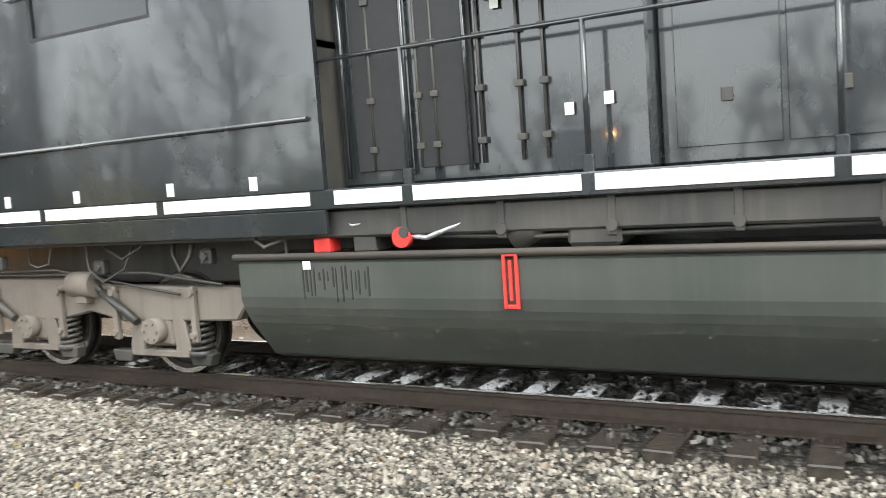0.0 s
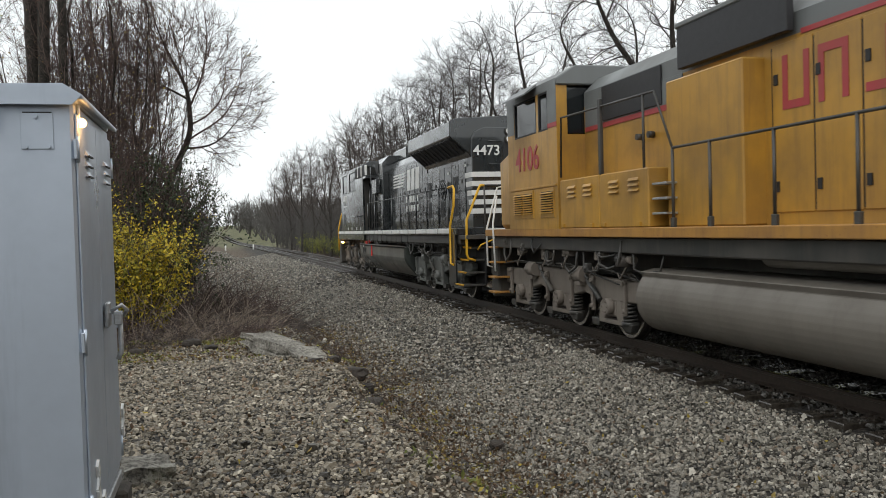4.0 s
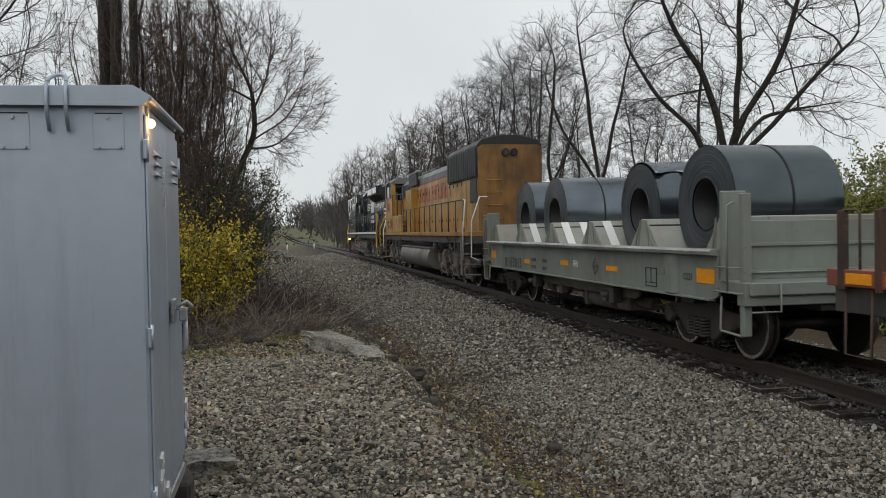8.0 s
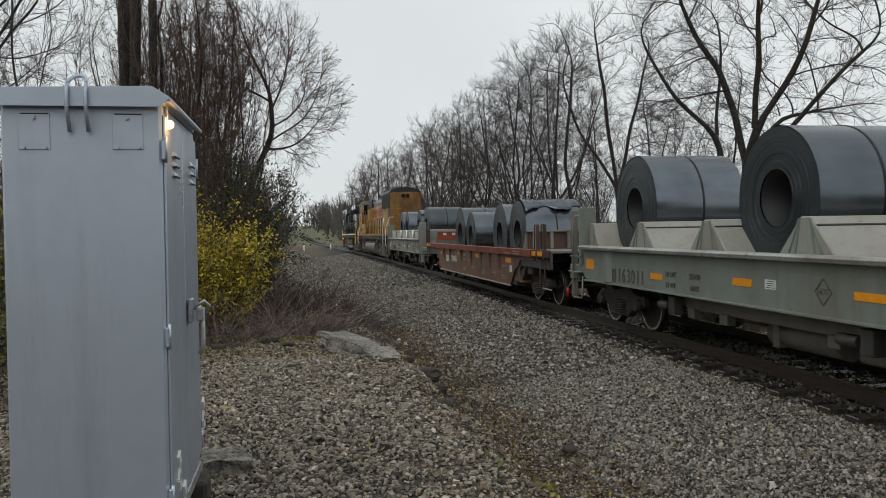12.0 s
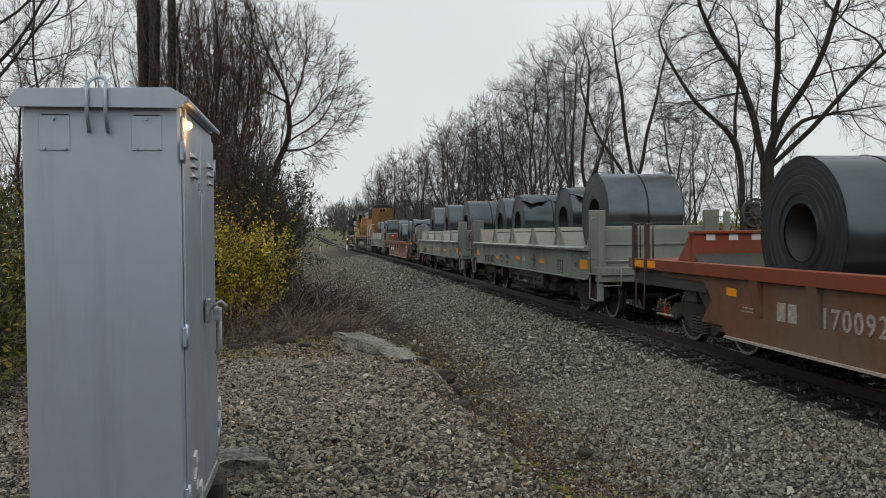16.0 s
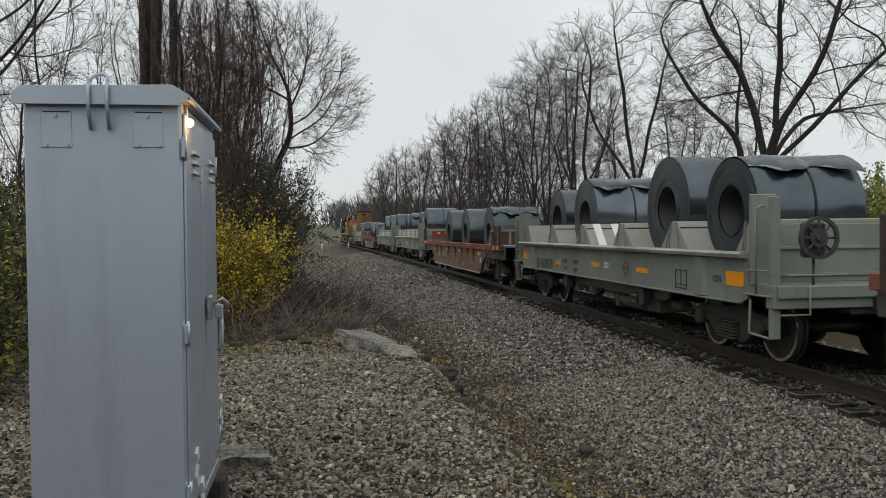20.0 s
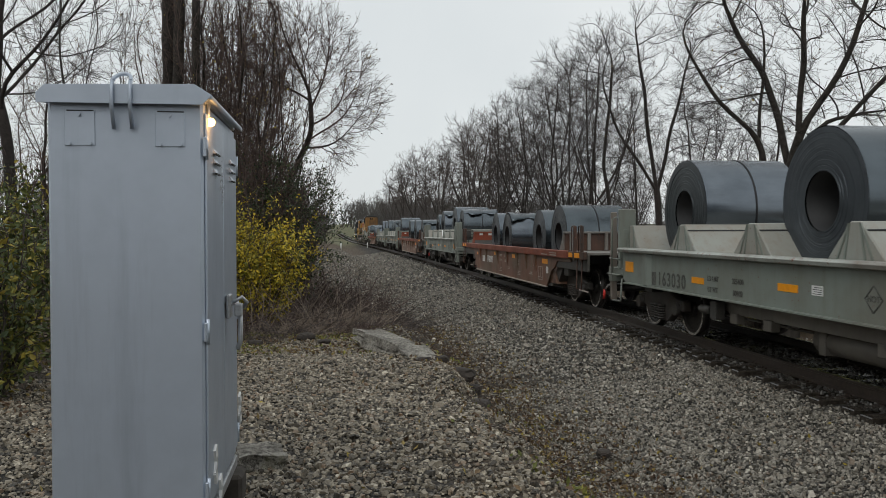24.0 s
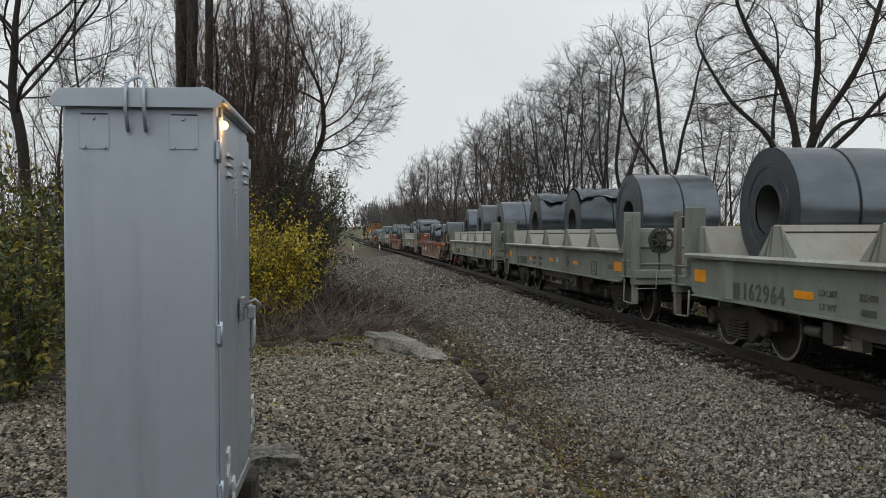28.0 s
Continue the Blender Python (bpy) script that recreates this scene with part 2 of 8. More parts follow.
for _m in (NS_BLACK, TANK_GREEN):
    _p = _m.node_tree.nodes["Principled BSDF"]
    _p.inputs["Coat Weight"].default_value, _p.inputs["Coat Roughness"].default_value = 0.75, 0.05
    _p.inputs["Specular IOR Level"].default_value = 0.3
    _p.inputs["Coat IOR"].default_value = 1.65
GLASS, _nt, _b = nodes_of("window_glass", 0.05)
_b.inputs["Base Color"].default_value = (0.012, 0.015, 0.017, 1)
_b.inputs["Transmission Weight"].default_value = 0.25
LENS, _nt, _b = nodes_of("lamp_lens", 0.1)
_b.inputs["Base Color"].default_value = (0.8, 0.8, 0.78, 1)
LAMP_ON, _nt, _b = nodes_of("lit_warm_lamp", 0.3)
_b.inputs["Base Color"].default_value = (1, 0.7, 0.3, 1)
_b.inputs["Emission Color"].default_value = (1, 0.5, 0.14, 1)
_b.inputs["Emission Strength"].default_value = 12


# ---- mesh helpers ----
def vert_ring(bm, c, u, v, r, seg):
    return [bm.verts.new(c + (u * math.cos(2 * math.pi * i / seg) + v * math.sin(2 * math.pi * i / seg)) * r) for i in range(seg)]


def axes_of(d):
    d = d.normalized()
    u = d.orthogonal().normalized()
    return u, d.cross(u)


def box(bm, lo, hi, bev=0.0):
    """An upright box between two corners, with softened edges where bev is given."""
    (x0, y0, z0), (x1, y1, z1) = lo, hi
    vs = [bm.verts.new(p) for p in ((x0, y0, z0), (x1, y0, z0), (x1, y1, z0), (x0, y1, z0), (x0, y0, z1), (x1, y0, z1), (x1, y1, z1), (x0, y1, z1))]
    fs = [bm.faces.new([vs[i] for i in q]) for q in ((3, 2, 1, 0), (4, 5, 6, 7), (0, 1, 5, 4), (1, 2, 6, 5), (2, 3, 7, 6), (3, 0, 4, 7))]
    if bev:
        es = {e for f in fs for e in f.edges}
        bmesh.ops.bevel(bm, geom=list(es), offset=bev, segments=1, affect="EDGES")
    return bm


def prism(bm, profile, axis, lo, hi, bev=0.0):
    """A profile drawn out along an axis: for y it is (x, z), for x (y, z), for z (x, y)."""
    def at(p, t):
        return {"x": (t, p[0], p[1]), "y": (p[0], t, p[1]), "z": (p[0], p[1], t)}[axis]
    a = [bm.verts.new(at(p, lo)) for p in profile]
    b = [bm.verts.new(at(p, hi)) for p in profile]
    n = len(profile)
    fs = [bm.faces.new(a), bm.faces.new(b[::-1])]
    fs += [bm.faces.new((a[(i + 1) % n], a[i], b[i], b[(i + 1) % n])) for i in range(n)]
    bmesh.ops.recalc_face_normals(bm, faces=fs)
    if bev:
        es = {e for f in fs for e in f.edges}
        bmesh.ops.bevel(bm, geom=list(es), offset=bev, segments=1, affect="EDGES")
    return bm


def cyl(bm, p0, p1, r, seg=12, r2=None, cap=True):
    p0, p1 = Vector(p0), Vector(p1)
    u, v = axes_of(p1 - p0)
    a = vert_ring(bm, p0, u, v, r, seg)
    b = vert_ring(bm, p1, u, v, r if r2 is None else r2, seg)
    for i in range(seg):
        bm.faces.new((a[i], a[(i + 1) % seg], b[(i + 1) % seg], b[i])).smooth = True
    if cap:
        bm.faces.new(a[::-1])
        bm.faces.new(b)
    return bm


def tube(bm, pts, r, seg=6):
    pts = [Vector(p) for p in pts]
    rings = []
    u = None
    for i, p in enumerate(pts):
        d = (pts[min(i + 1, len(pts) - 1)] - pts[max(i - 1, 0)]).normalized()
        u = d.orthogonal().normalized() if u is None else (u - d * u.dot(d)).normalized()
        rings.append(vert_ring(bm, p, u, d.cross(u), r, seg))
    for a, b in zip(rings, rings[1:]):
        for i in range(seg):
            bm.faces.new((a[i], a[(i + 1) % seg], b[(i + 1) % seg], b[i])).smooth = True
    bm.faces.new(rings[0][::-1])
    bm.faces.new(rings[-1])
    return bm


def ring(bm, c, axis, r_out, r_in, half, seg=32):
    """A thick ring (a tyre, a coil): its axis is x, y or z."""
    c = Vector(c)
    d = Vector({"x": (1, 0, 0), "y": (0, 1, 0), "z": (0, 0, 1)}[axis])
    u, v = axes_of(d)
    rs = [vert_ring(bm, c + d * s * half, u, v, r, seg) for s, r in ((-1, r_out), (1, r_out), (1, r_in), (-1, r_in))]
    for k in range(4):
        a, b = rs[k], rs[(k + 1) % 4]
        for i in range(seg):
            bm.faces.new((a[i], a[(i + 1) % seg], b[(i + 1) % seg], b[i])).smooth = k % 2 == 0
    return bm


def mesh_ob(name, bm, material):
    me = bpy.data.meshes.new(name)
    bm.to_mesh(me)
    bm.free()
    for m in material if isinstance(material, (list, tuple)) else (material,):
        me.materials.append(m)
    return new(name, me)


def part(name, bm, material, parent, label=""):
    ob = mesh_ob(name, bm, material)
    ob.parent = parent
    return tagged(ob, label)


def thing(name, label, category, group="", m=None):
    ob = new(name)
    ob.empty_display_size = 0.1
    if m is not None:
        ob.matrix_basis = m
    return tagged(ob, label, category, group)


def raw(name, verts, faces, material, smooth=False, parent=None, label=""):
    """A mesh from arrays of corners and of equal-sided faces."""
    me = bpy.data.meshes.new(name)
    verts, faces = np.asarray(verts, np.float32), np.asarray(faces, np.int32)
    me.vertices.add(len(verts))
    me.vertices.foreach_set("co", verts.ravel())
    k = faces.shape[1]
    me.loops.add(faces.size)
    me.loops.foreach_set("vertex_index", faces.ravel())
    me.polygons.add(len(faces))
    me.polygons.foreach_set("loop_start", np.arange(0, faces.size, k, dtype=np.int32))
    me.polygons.foreach_set("loop_total", np.full(len(faces), k, np.int32))
    me.polygons.foreach_set("use_smooth", np.full(len(faces), smooth))
    me.update()
    me.validate()
    me.materials.append(material)
    ob = new(name, me)
    ob.parent = parent
    return tagged(ob, label)


def words(text, size, material, parent, m, name="lettering", label="", thick=0.004, shear=0.0, wide=1.0):
    """Writing as thin raised letters, in its parent's space."""
    cu = bpy.data.curves.new("letters", "FONT")
    cu.body, cu.size, cu.extrude, cu.shear, cu.offset = text, size, thick, shear, size * 0.012
    cu.space_character = wide
    cu.align_x, cu.align_y = "CENTER", "CENTER"
    tmp = new("letters", cu)
    me = bpy.data.meshes.new_from_object(tmp.evaluated_get(bpy.context.evaluated_depsgraph_get()))
    bpy.data.objects.remove(tmp)
    me.materials.clear()
    me.materials.append(material)
    ob = new(name, me)
    ob.parent = parent
    ob.matrix_basis = m
    return tagged(ob, label)


def near_side(x, y, z):
    """The pose of writing on a car's near side, which faces -x."""
    return Matrix.Translation((x, y, z)) @ Euler((radians(90), 0, radians(-90))).to_matrix().to_4x4()


# ---- the line of the track: along y, near rail at 6.37, bending a little and dipping, then over a rise ----
GAUGE_HALF = 0.7525
TRACK_X = 7.12
T_Y = np.array([-80.0, -40, 0, 40, 80, 120, 160, 200, 235, 280, 350, 450, 600, 800])
T_X = np.array([-0.5, -0.1, 0, -0.15, -0.54, -1.08, -1.68, -2.2, -3.2, -5.4, -8.3, -12.9, -22.0, -36.0])
T_Z = np.array([0.0, 0, 0, -0.03, -0.11, -0.25, -0.45, -0.68, -0.6, 0.4, 2.3, 4.5, 6.5, 7.5])


def spline(ys, vs, y):
    m = np.gradient(vs, ys)
    i = np.clip(np.searchsorted(ys, y) - 1, 0, len(ys) - 2)
    h = ys[i + 1] - ys[i]
    t = np.clip((y - ys[i]) / h, 0, 1)
    return (2 * t**3 - 3 * t**2 + 1) * vs[i] + (t**3 - 2 * t**2 + t) * h * m[i] + (3 * t**2 - 2 * t**3) * vs[i + 1] + (t**3 - t**2) * h * m[i + 1]


def track_x(y):
    return TRACK_X + spline(T_Y, T_X, np.asarray(y, float))


def track_z(y):
    return spline(T_Y, T_Z, np.asarray(y, float))


def smooth(a, b, v):
    t = np.clip((v - a) / (b - a), 0, 1)
    return t * t * (3 - 2 * t)


def wob(x, y, s):
    """A gentle unevenness of the ground, about -1 to 1."""
    return (np.sin(x * 1.7 / s + 1.3 * np.sin(y * 0.9 / s)) + np.sin(y * 1.9 / s + 1.1 * np.sin(x * 1.1 / s + 2)) + np.sin((x + y) * 2.9 / s)) / 3


def ground_z(x, y):
    """Height of the ground: ballast bank, ditch, gravel mound by the case, and the wooded bank behind."""
    x, y = np.asarray(x, float), np.asarray(y, float)
    s = track_x(y) - x
    mound = 0.36 - 0.3 * smooth(7.5, 16, y) + 0.05 * wob(x, y, 1.4)
    crest = 1.0 - 0.5 * smooth(12, 22, y)
    prof = np.interp(s, [-9, -5, -3.6, -1.75, -1.45, -1.1, 1.1, 1.45, 1.75, 2.1, 4.55, 5.0], [-0.2, -0.75, -0.85, -0.32, -0.29, -0.235, -0.235, -0.275, -0.305, -0.36, -0.68, -0.68])
    left = np.where(s > 4.7, -0.68 + (mound + 0.68) * smooth(4.7, 7.12 - crest, s + 0.25 * wob(x, y, 0.9)), prof)
    far = 0.25 * smooth(10, 16, s) * smooth(18, 40, y) + 0.5 * smooth(-9, -25, s)
    z = np.where(s > 4.6, left, prof) + far + track_z(y)
    return z + 0.018 * wob(x * 5, y * 5, 1.0) * (np.abs(s) > 2)


# ---- ground ----
def grid_ground():
    def steps(a, b, n, p=1.0):
        return a + (b - a) * np.linspace(0, 1, n) ** p
    ys = np.concatenate([-steps(0, 260, 30, 2.0)[1:][::-1], np.arange(0, 24, 0.16), steps(24, 120, 120, 1.5), steps(120, 900, 90, 1.6)[1:]])
    xs = np.concatenate([-steps(6, 700, 40, 2.2)[::-1], np.arange(-5.9, 9.5, 0.14), steps(9.5, 700, 44, 2.2)])
    gx, gy = np.meshgrid(xs, ys)
    gx = gx + spline(T_Y, T_X, gy) * smooth(30, 200, gy)
    gz = ground_z(gx, gy)
    n, k = len(ys), len(xs)
    idx = np.arange(n * k).reshape(n, k)
    faces = np.stack([idx[:-1, :-1], idx[:-1, 1:], idx[1:, 1:], idx[1:, :-1]], -1).reshape(-1, 4)
    return np.stack([gx, gy, gz], -1).reshape(-1, 3), faces


def ground_material():
    m, nt, b = nodes_of("gravel_and_earth", 0.85)
    tc = nt.nodes.new("ShaderNodeTexCoord")
    vo = nt.nodes.new("ShaderNodeTexVoronoi")
    vo.inputs["Scale"].default_value = 22
    nt.links.new(tc.outputs["Object"], vo.inputs["Vector"])
    sep = nt.nodes.new("ShaderNodeSeparateColor")
    nt.links.new(vo.outputs["Color"], sep.inputs[0])
    # darker than the loose stone: damp fines, plus shade between stones in the colour
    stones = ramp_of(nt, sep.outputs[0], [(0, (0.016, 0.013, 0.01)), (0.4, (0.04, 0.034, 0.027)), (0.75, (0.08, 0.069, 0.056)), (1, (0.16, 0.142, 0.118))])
    # cell rims coloured darker for the shade in the gaps
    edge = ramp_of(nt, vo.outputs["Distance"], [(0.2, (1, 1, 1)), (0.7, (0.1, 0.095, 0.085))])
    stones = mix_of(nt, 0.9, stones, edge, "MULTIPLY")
    earth = ramp_of(nt, noise_of(nt, 9, 8, 0.7), [(0.3, (0.04, 0.027, 0.017)), (0.55, (0.1, 0.07, 0.043)), (0.8, (0.19, 0.135, 0.075))])
    # leaf litter lies in the ditch and under the brush, gravel on bank and mound
    sp = nt.nodes.new("ShaderNodeSeparateXYZ")
    nt.links.new(tc.outputs["Object"], sp.inputs[0])
    wobble = noise_of(nt, 0.9, 6, 0.65)
    ad = nt.nodes.new("ShaderNodeMath")
    ad.operation = "MULTIPLY_ADD"
    nt.links.new(wobble, ad.inputs[0])
    ad.inputs[1].default_value = 3.0
    nt.links.new(sp.outputs["X"], ad.inputs[2])
    mr = nt.nodes.new("ShaderNodeMapRange")
    mr.inputs["From Min"].default_value, mr.inputs["From Max"].default_value = -40, 60
    nt.links.new(ad.outputs[0], mr.inputs["Value"])
    def at(v):
        return (v + 1.5 + 40) / 100
    litter = ramp_of(nt, mr.outputs[0], [(at(-3.6), (0.8,) * 3), (at(-2.6), (0.0,) * 3), (at(0.6), (0.0,) * 3), (at(1.4), (0.9,) * 3), (at(2.8), (0.75,) * 3), (at(3.7), (0,) * 3), (at(10.2), (0,) * 3), (at(11.0), (0.9,) * 3)])
    far = nt.nodes.new("ShaderNodeMapRange")
    far.inputs["From Min"].default_value, far.inputs["From Max"].default_value = 13.5, 15.5
    yy = nt.nodes.new("ShaderNodeMath")
    yy.operation = "MULTIPLY_ADD"
    nt.links.new(wobble, yy.inputs[0])
    yy.inputs[1].default_value = 2.5
    nt.links.new(sp.outputs["Y"], yy.inputs[2])
    nt.links.new(yy.outputs[0], far.inputs["Value"])
    left = ramp_of(nt, mr.outputs[0], [(at(1.6), (1,) * 3), (at(2.6), (0,) * 3)])
    brush = mix_of(nt, far.outputs[0], (0, 0, 0), left)
    f = mix_of(nt, 1.0, litter, brush, "LIGHTEN")
    c = mix_of(nt, f, stones, earth)
    green = ramp_of(nt, noise_of(nt, 2.2, 7, 0.7), [(0.56, (0, 0, 0)), (0.7, (0.4, 0.4, 0.4))])
    c = mix_of(nt, mix_of(nt, 1.0, green, f, "MULTIPLY"), c, (0.12, 0.12, 0.035))
    verge = nt.nodes.new("ShaderNodeMapRange")
    verge.inputs["From Min"].default_value, verge.inputs["From Max"].default_value = 130, 210
    nt.links.new(sp.outputs["Y"], verge.inputs["Value"])
    c = mix_of(nt, verge.outputs[0], c, ramp_of(nt, noise_of(nt, 0.2, 6), [(0.3, (0.07, 0.07, 0.032)), (0.7, (0.14, 0.138, 0.062))]))
    nt.links.new(c, b.inputs["Base Color"])
    bump_of(nt, b, vo.outputs["Distance"], 0.9, -0.035)
    return m


GROUND = ground_material()
gv, gf = grid_ground()
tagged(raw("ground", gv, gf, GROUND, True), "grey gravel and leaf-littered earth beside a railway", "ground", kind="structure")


# ---- track: two rails, sleepers ----
def rail_profile():
    return [(-0.07, -0.17), (0.07, -0.17), (0.07, -0.155), (0.012, -0.135), (0.012, -0.04), (0.037, -0.03), (0.037, -0.006), (0.028, 0.0), (-0.028, 0.0), (-0.037, -0.006), (-0.037, -0.03), (-0.012, -0.04), (-0.012, -0.135), (-0.07, -0.155)]


def build_rail(off, name):
    prof = rail_profile()
    ys = np.concatenate([np.arange(-230, -60, 6.0), np.arange(-60, 60, 1.0), np.arange(60, 640, 4.0)])
    vs, fs, n = [], [], len(prof)
    for y in ys:
        x0, z0 = float(track_x(y)) + off, float(track_z(y))
        vs += [(x0 + a, y, z0 + b) for a, b in prof]
    for i in range(len(ys) - 1):
        for j in range(n):
            k = (j + 1) % n
            fs.append((i * n + j, i * n + k, (i + 1) * n + k, (i + 1) * n + j))
    top = thing(name, "rusty steel rail with a bright worn head", "rail", "rails of the track")
    raw("rail_body", vs, fs, RAIL_RUST, parent=top)
    hv, hf = [], []
    for i, y in enumerate(ys):
        x0, z0 = float(track_x(y)) + off, float(track_z(y)) + 0.003
        hv += [(x0 - 0.027, y, z0), (x0 + 0.027, y, z0)]
        if i:
            hf.append((2 * i - 2, 2 * i - 1, 2 * i + 1, 2 * i))
    raw("running_surface", hv, hf, STEEL, parent=top, label="bright worn running surface")
    return top


build_rail(-GAUGE_HALF, "rail")
build_rail(GAUGE_HALF, "rail")


# ---- the train ----
SPEED = 7.27
TRAIN, WHEELS = [], []


def wheelset(parent, y, r, reach=0.0):
    """Two wheels on an axle, turning about x."""
    bm = bmesh.new()
    cyl(bm, (-1.05 - reach, 0, 0), (1.05 + reach, 0, 0), 0.085, 10)
    for s in (-1, 1):
        ring(bm, (s * 0.755, 0, 0), "x", r, r * 0.8, 0.065, 28)
        ring(bm, (s * 0.823, 0, 0), "x", r - 0.004, r * 0.9, 0.004, 28)
        bm.faces.ensure_lookup_table()
        for f in bm.faces[-112:]:
            f.material_index = 1
        ring(bm, (s * 0.70, 0, 0), "x", r + 0.028, r * 0.85, 0.012, 28)
        ring(bm, (s * 0.765, 0, 0), "x", r * 0.82, 0.1, 0.022, 28)
        cyl(bm, (s * 0.7, 0, 0), (s * 0.86, 0, 0), 0.14, 12)
        for k in range(4):
            a = k * math.pi / 2
            cyl(bm, (s * 0.78, 0.28 * math.cos(a), 0.28 * math.sin(a)), (s * 0.795, 0.28 * math.cos(a), 0.28 * math.sin(a)), 0.035, 8)
    ob = part("wheelset", bm, (WHEEL, STEEL), parent, "dark steel wheels with bright treads on an axle")
    ob.matrix_basis = pose(0, y, r)
    WHEELS.append((ob, (0, y, r), r))
    return ob


def spring_stack(bm, x, y, z0, z1, r, turns=5):
    n = turns * 8
    tube(bm, [(x + r * math.cos(i * math.pi / 4), y + r * math.sin(i * math.pi / 4), z0 + (z1 - z0) * i / n) for i in range(n + 1)], 0.022, 5)


def loco_truck(parent, yc, spacing, paint, ahead):
    bm = bmesh.new()
    box(bm, (-0.95, yc - 0.5, 0.62), (0.95, yc + 0.5, 1.0), 0.04)
    box(bm, (-0.5, yc - spacing * 1.3, 0.7), (0.5, yc + spacing * 1.3, 0.95), 0.04)
    for k in (-1.45, -0.5, 0.5, 1.45):
        box(bm, (-0.98, yc + k * spacing - 0.1, 0.66), (0.98, yc + k * spacing + 0.1, 0.88), 0.02)
    truck = part("truck", bm, CHASSIS, parent, "three-axle truck under the locomotive")
    for s in (-1, 1):
        bm = bmesh.new()
        a, b = (1.0, 1.16) if s > 0 else (-1.16, -1.0)
        e = spacing * 1.62
        prism(bm, [(yc - e, 0.82), (yc - e + 0.15, 0.64), (yc - spacing * 0.75, 0.6), (yc - spacing * 0.5, 0.7), (yc - spacing * 0.25, 0.6), (yc + spacing * 0.25, 0.6), (yc + spacing * 0.5, 0.7), (yc + spacing * 0.75, 0.6), (yc + e - 0.15, 0.64), (yc + e, 0.82), (yc + e - 0.05, 0.96), (yc + spacing * 0.7, 0.98), (yc + spacing * 0.45, 1.06), (yc - spacing * 0.45, 1.06), (yc - spacing * 0.7, 0.98), (yc - e + 0.05, 0.96)], "x", a, b, 0.02)
        for i in (-1, 0, 1):
            y = yc + i * spacing
            for q in (-1, 1):
                prism(bm, [(y + q * 0.2, 0.66), (y + q * 0.36, 0.66), (y + q * 0.44, 0.3), (y + q * 0.22, 0.3)], "x", a, b, 0.015)
            box(bm, (a, y - 0.42, 0.25), (b, y + 0.42, 0.32), 0.01)
        part("side_frame", bm, paint, truck)
        for i in (-1, 0, 1):
            y = yc + i * spacing
            bm = bmesh.new()
            box(bm, (s * 1.02 - 0.13, y - 0.19, 0.36), (s * 1.02 + 0.13, y + 0.19, 0.72), 0.03)
            cyl(bm, (s * 1.1, y, 0.53), (s * 1.27, y, 0.53), 0.13, 14)
            for k in range(6):
                an = k * math.pi / 3
                cyl(bm, (s * 1.27, y + 0.09 * math.cos(an), 0.53 + 0.09 * math.sin(an)), (s * 1.285, y + 0.09 * math.cos(an), 0.53 + 0.09 * math.sin(an)), 0.016, 6)
            part("journal_box", bm, paint, truck)
            bm = bmesh.new()
            spring_stack(bm, s * 1.08, y + ahead * 0.52, 0.32, 0.62, 0.1)
            cyl(bm, (s * 1.08, y + ahead * 0.52, 0.27), (s * 1.08, y + ahead * 0.52, 0.33), 0.14, 12)
            part("spring", bm, CHASSIS, truck)
        for y in (yc - spacing * 0.5, yc + spacing * 0.62):
            bm = bmesh.new()
            cyl(bm, (s * 1.2, y - 0.2, 1.0), (s * 1.2, y + 0.16, 1.0), 0.14, 14)
            cyl(bm, (s * 1.2, y + 0.16, 1.0), (s * 1.2, y + 0.42, 0.95), 0.04, 8)
            box(bm, (s * 1.17 - 0.1, y - 0.08, 0.8), (s * 1.17 + 0.1, y + 0.08, 1.0), 0.01)
            part("brake_cylinder", bm, paint, truck)
        for i in (-1.28, -0.72, -0.28, 0.28, 0.72, 1.28):
            y = yc + i * spacing
            bm = bmesh.new()
            box(bm, (s * 1.19 - 0.03, y - 0.035, 0.42), (s * 1.19 + 0.03, y + 0.035, 0.98), 0.01)
            cyl(bm, (s * 1.16, y, 0.92), (s * 1.25, y, 0.92), 0.04, 8)
            cyl(bm, (s * 1.16, y, 0.5), (s * 1.25, y, 0.5), 0.035, 8)
            part("brake_lever", bm, paint, truck)
            bm = bmesh.new()
            prism(bm, [(y - 0.16, 0.3), (y + 0.16, 0.3), (y + 0.12, 0.18), (y - 0.12, 0.18)], "x", s * 1.1 - 0.06, s * 1.1 + 0.06, 0.01)
            part("brake_shoe", bm, CHASSIS, truck)
        for i in (-0.9, 0.1):
            y = yc + i * spacing
            bm = bmesh.new()
            cyl(bm, (s * 1.24, y, 0.62), (s * 1.22, y + 0.5, 0.92), 0.045, 8)
            cyl(bm, (s * 1.22, y + 0.5, 0.92), (s * 1.2, y + 0.75, 1.07), 0.028, 8)
            part("damper", bm, CHASSIS, truck)
        bm = bmesh.new()
        tube(bm, [(s * 1.22, yc - spacing * 1.5, 1.0), (s * 1.22, yc - spacing, 1.12), (s * 1.2, yc, 1.1), (s * 1.22, yc + spacing, 1.14), (s * 1.22, yc + spacing * 1.5, 1.04)], 0.018, 5)
        tube(bm, [(s * 1.2, yc - spacing * 1.2, 0.9), (s * 1.24, yc - spacing * 0.3, 1.16), (s * 1.2, yc + spacing * 1.2, 1.1)], 0.014, 5)
        part("sand_pipe", bm, CHASSIS, truck)
    for i in (-1, 0, 1):
        wheelset(truck, yc + i * spacing, 0.53)
    return truck


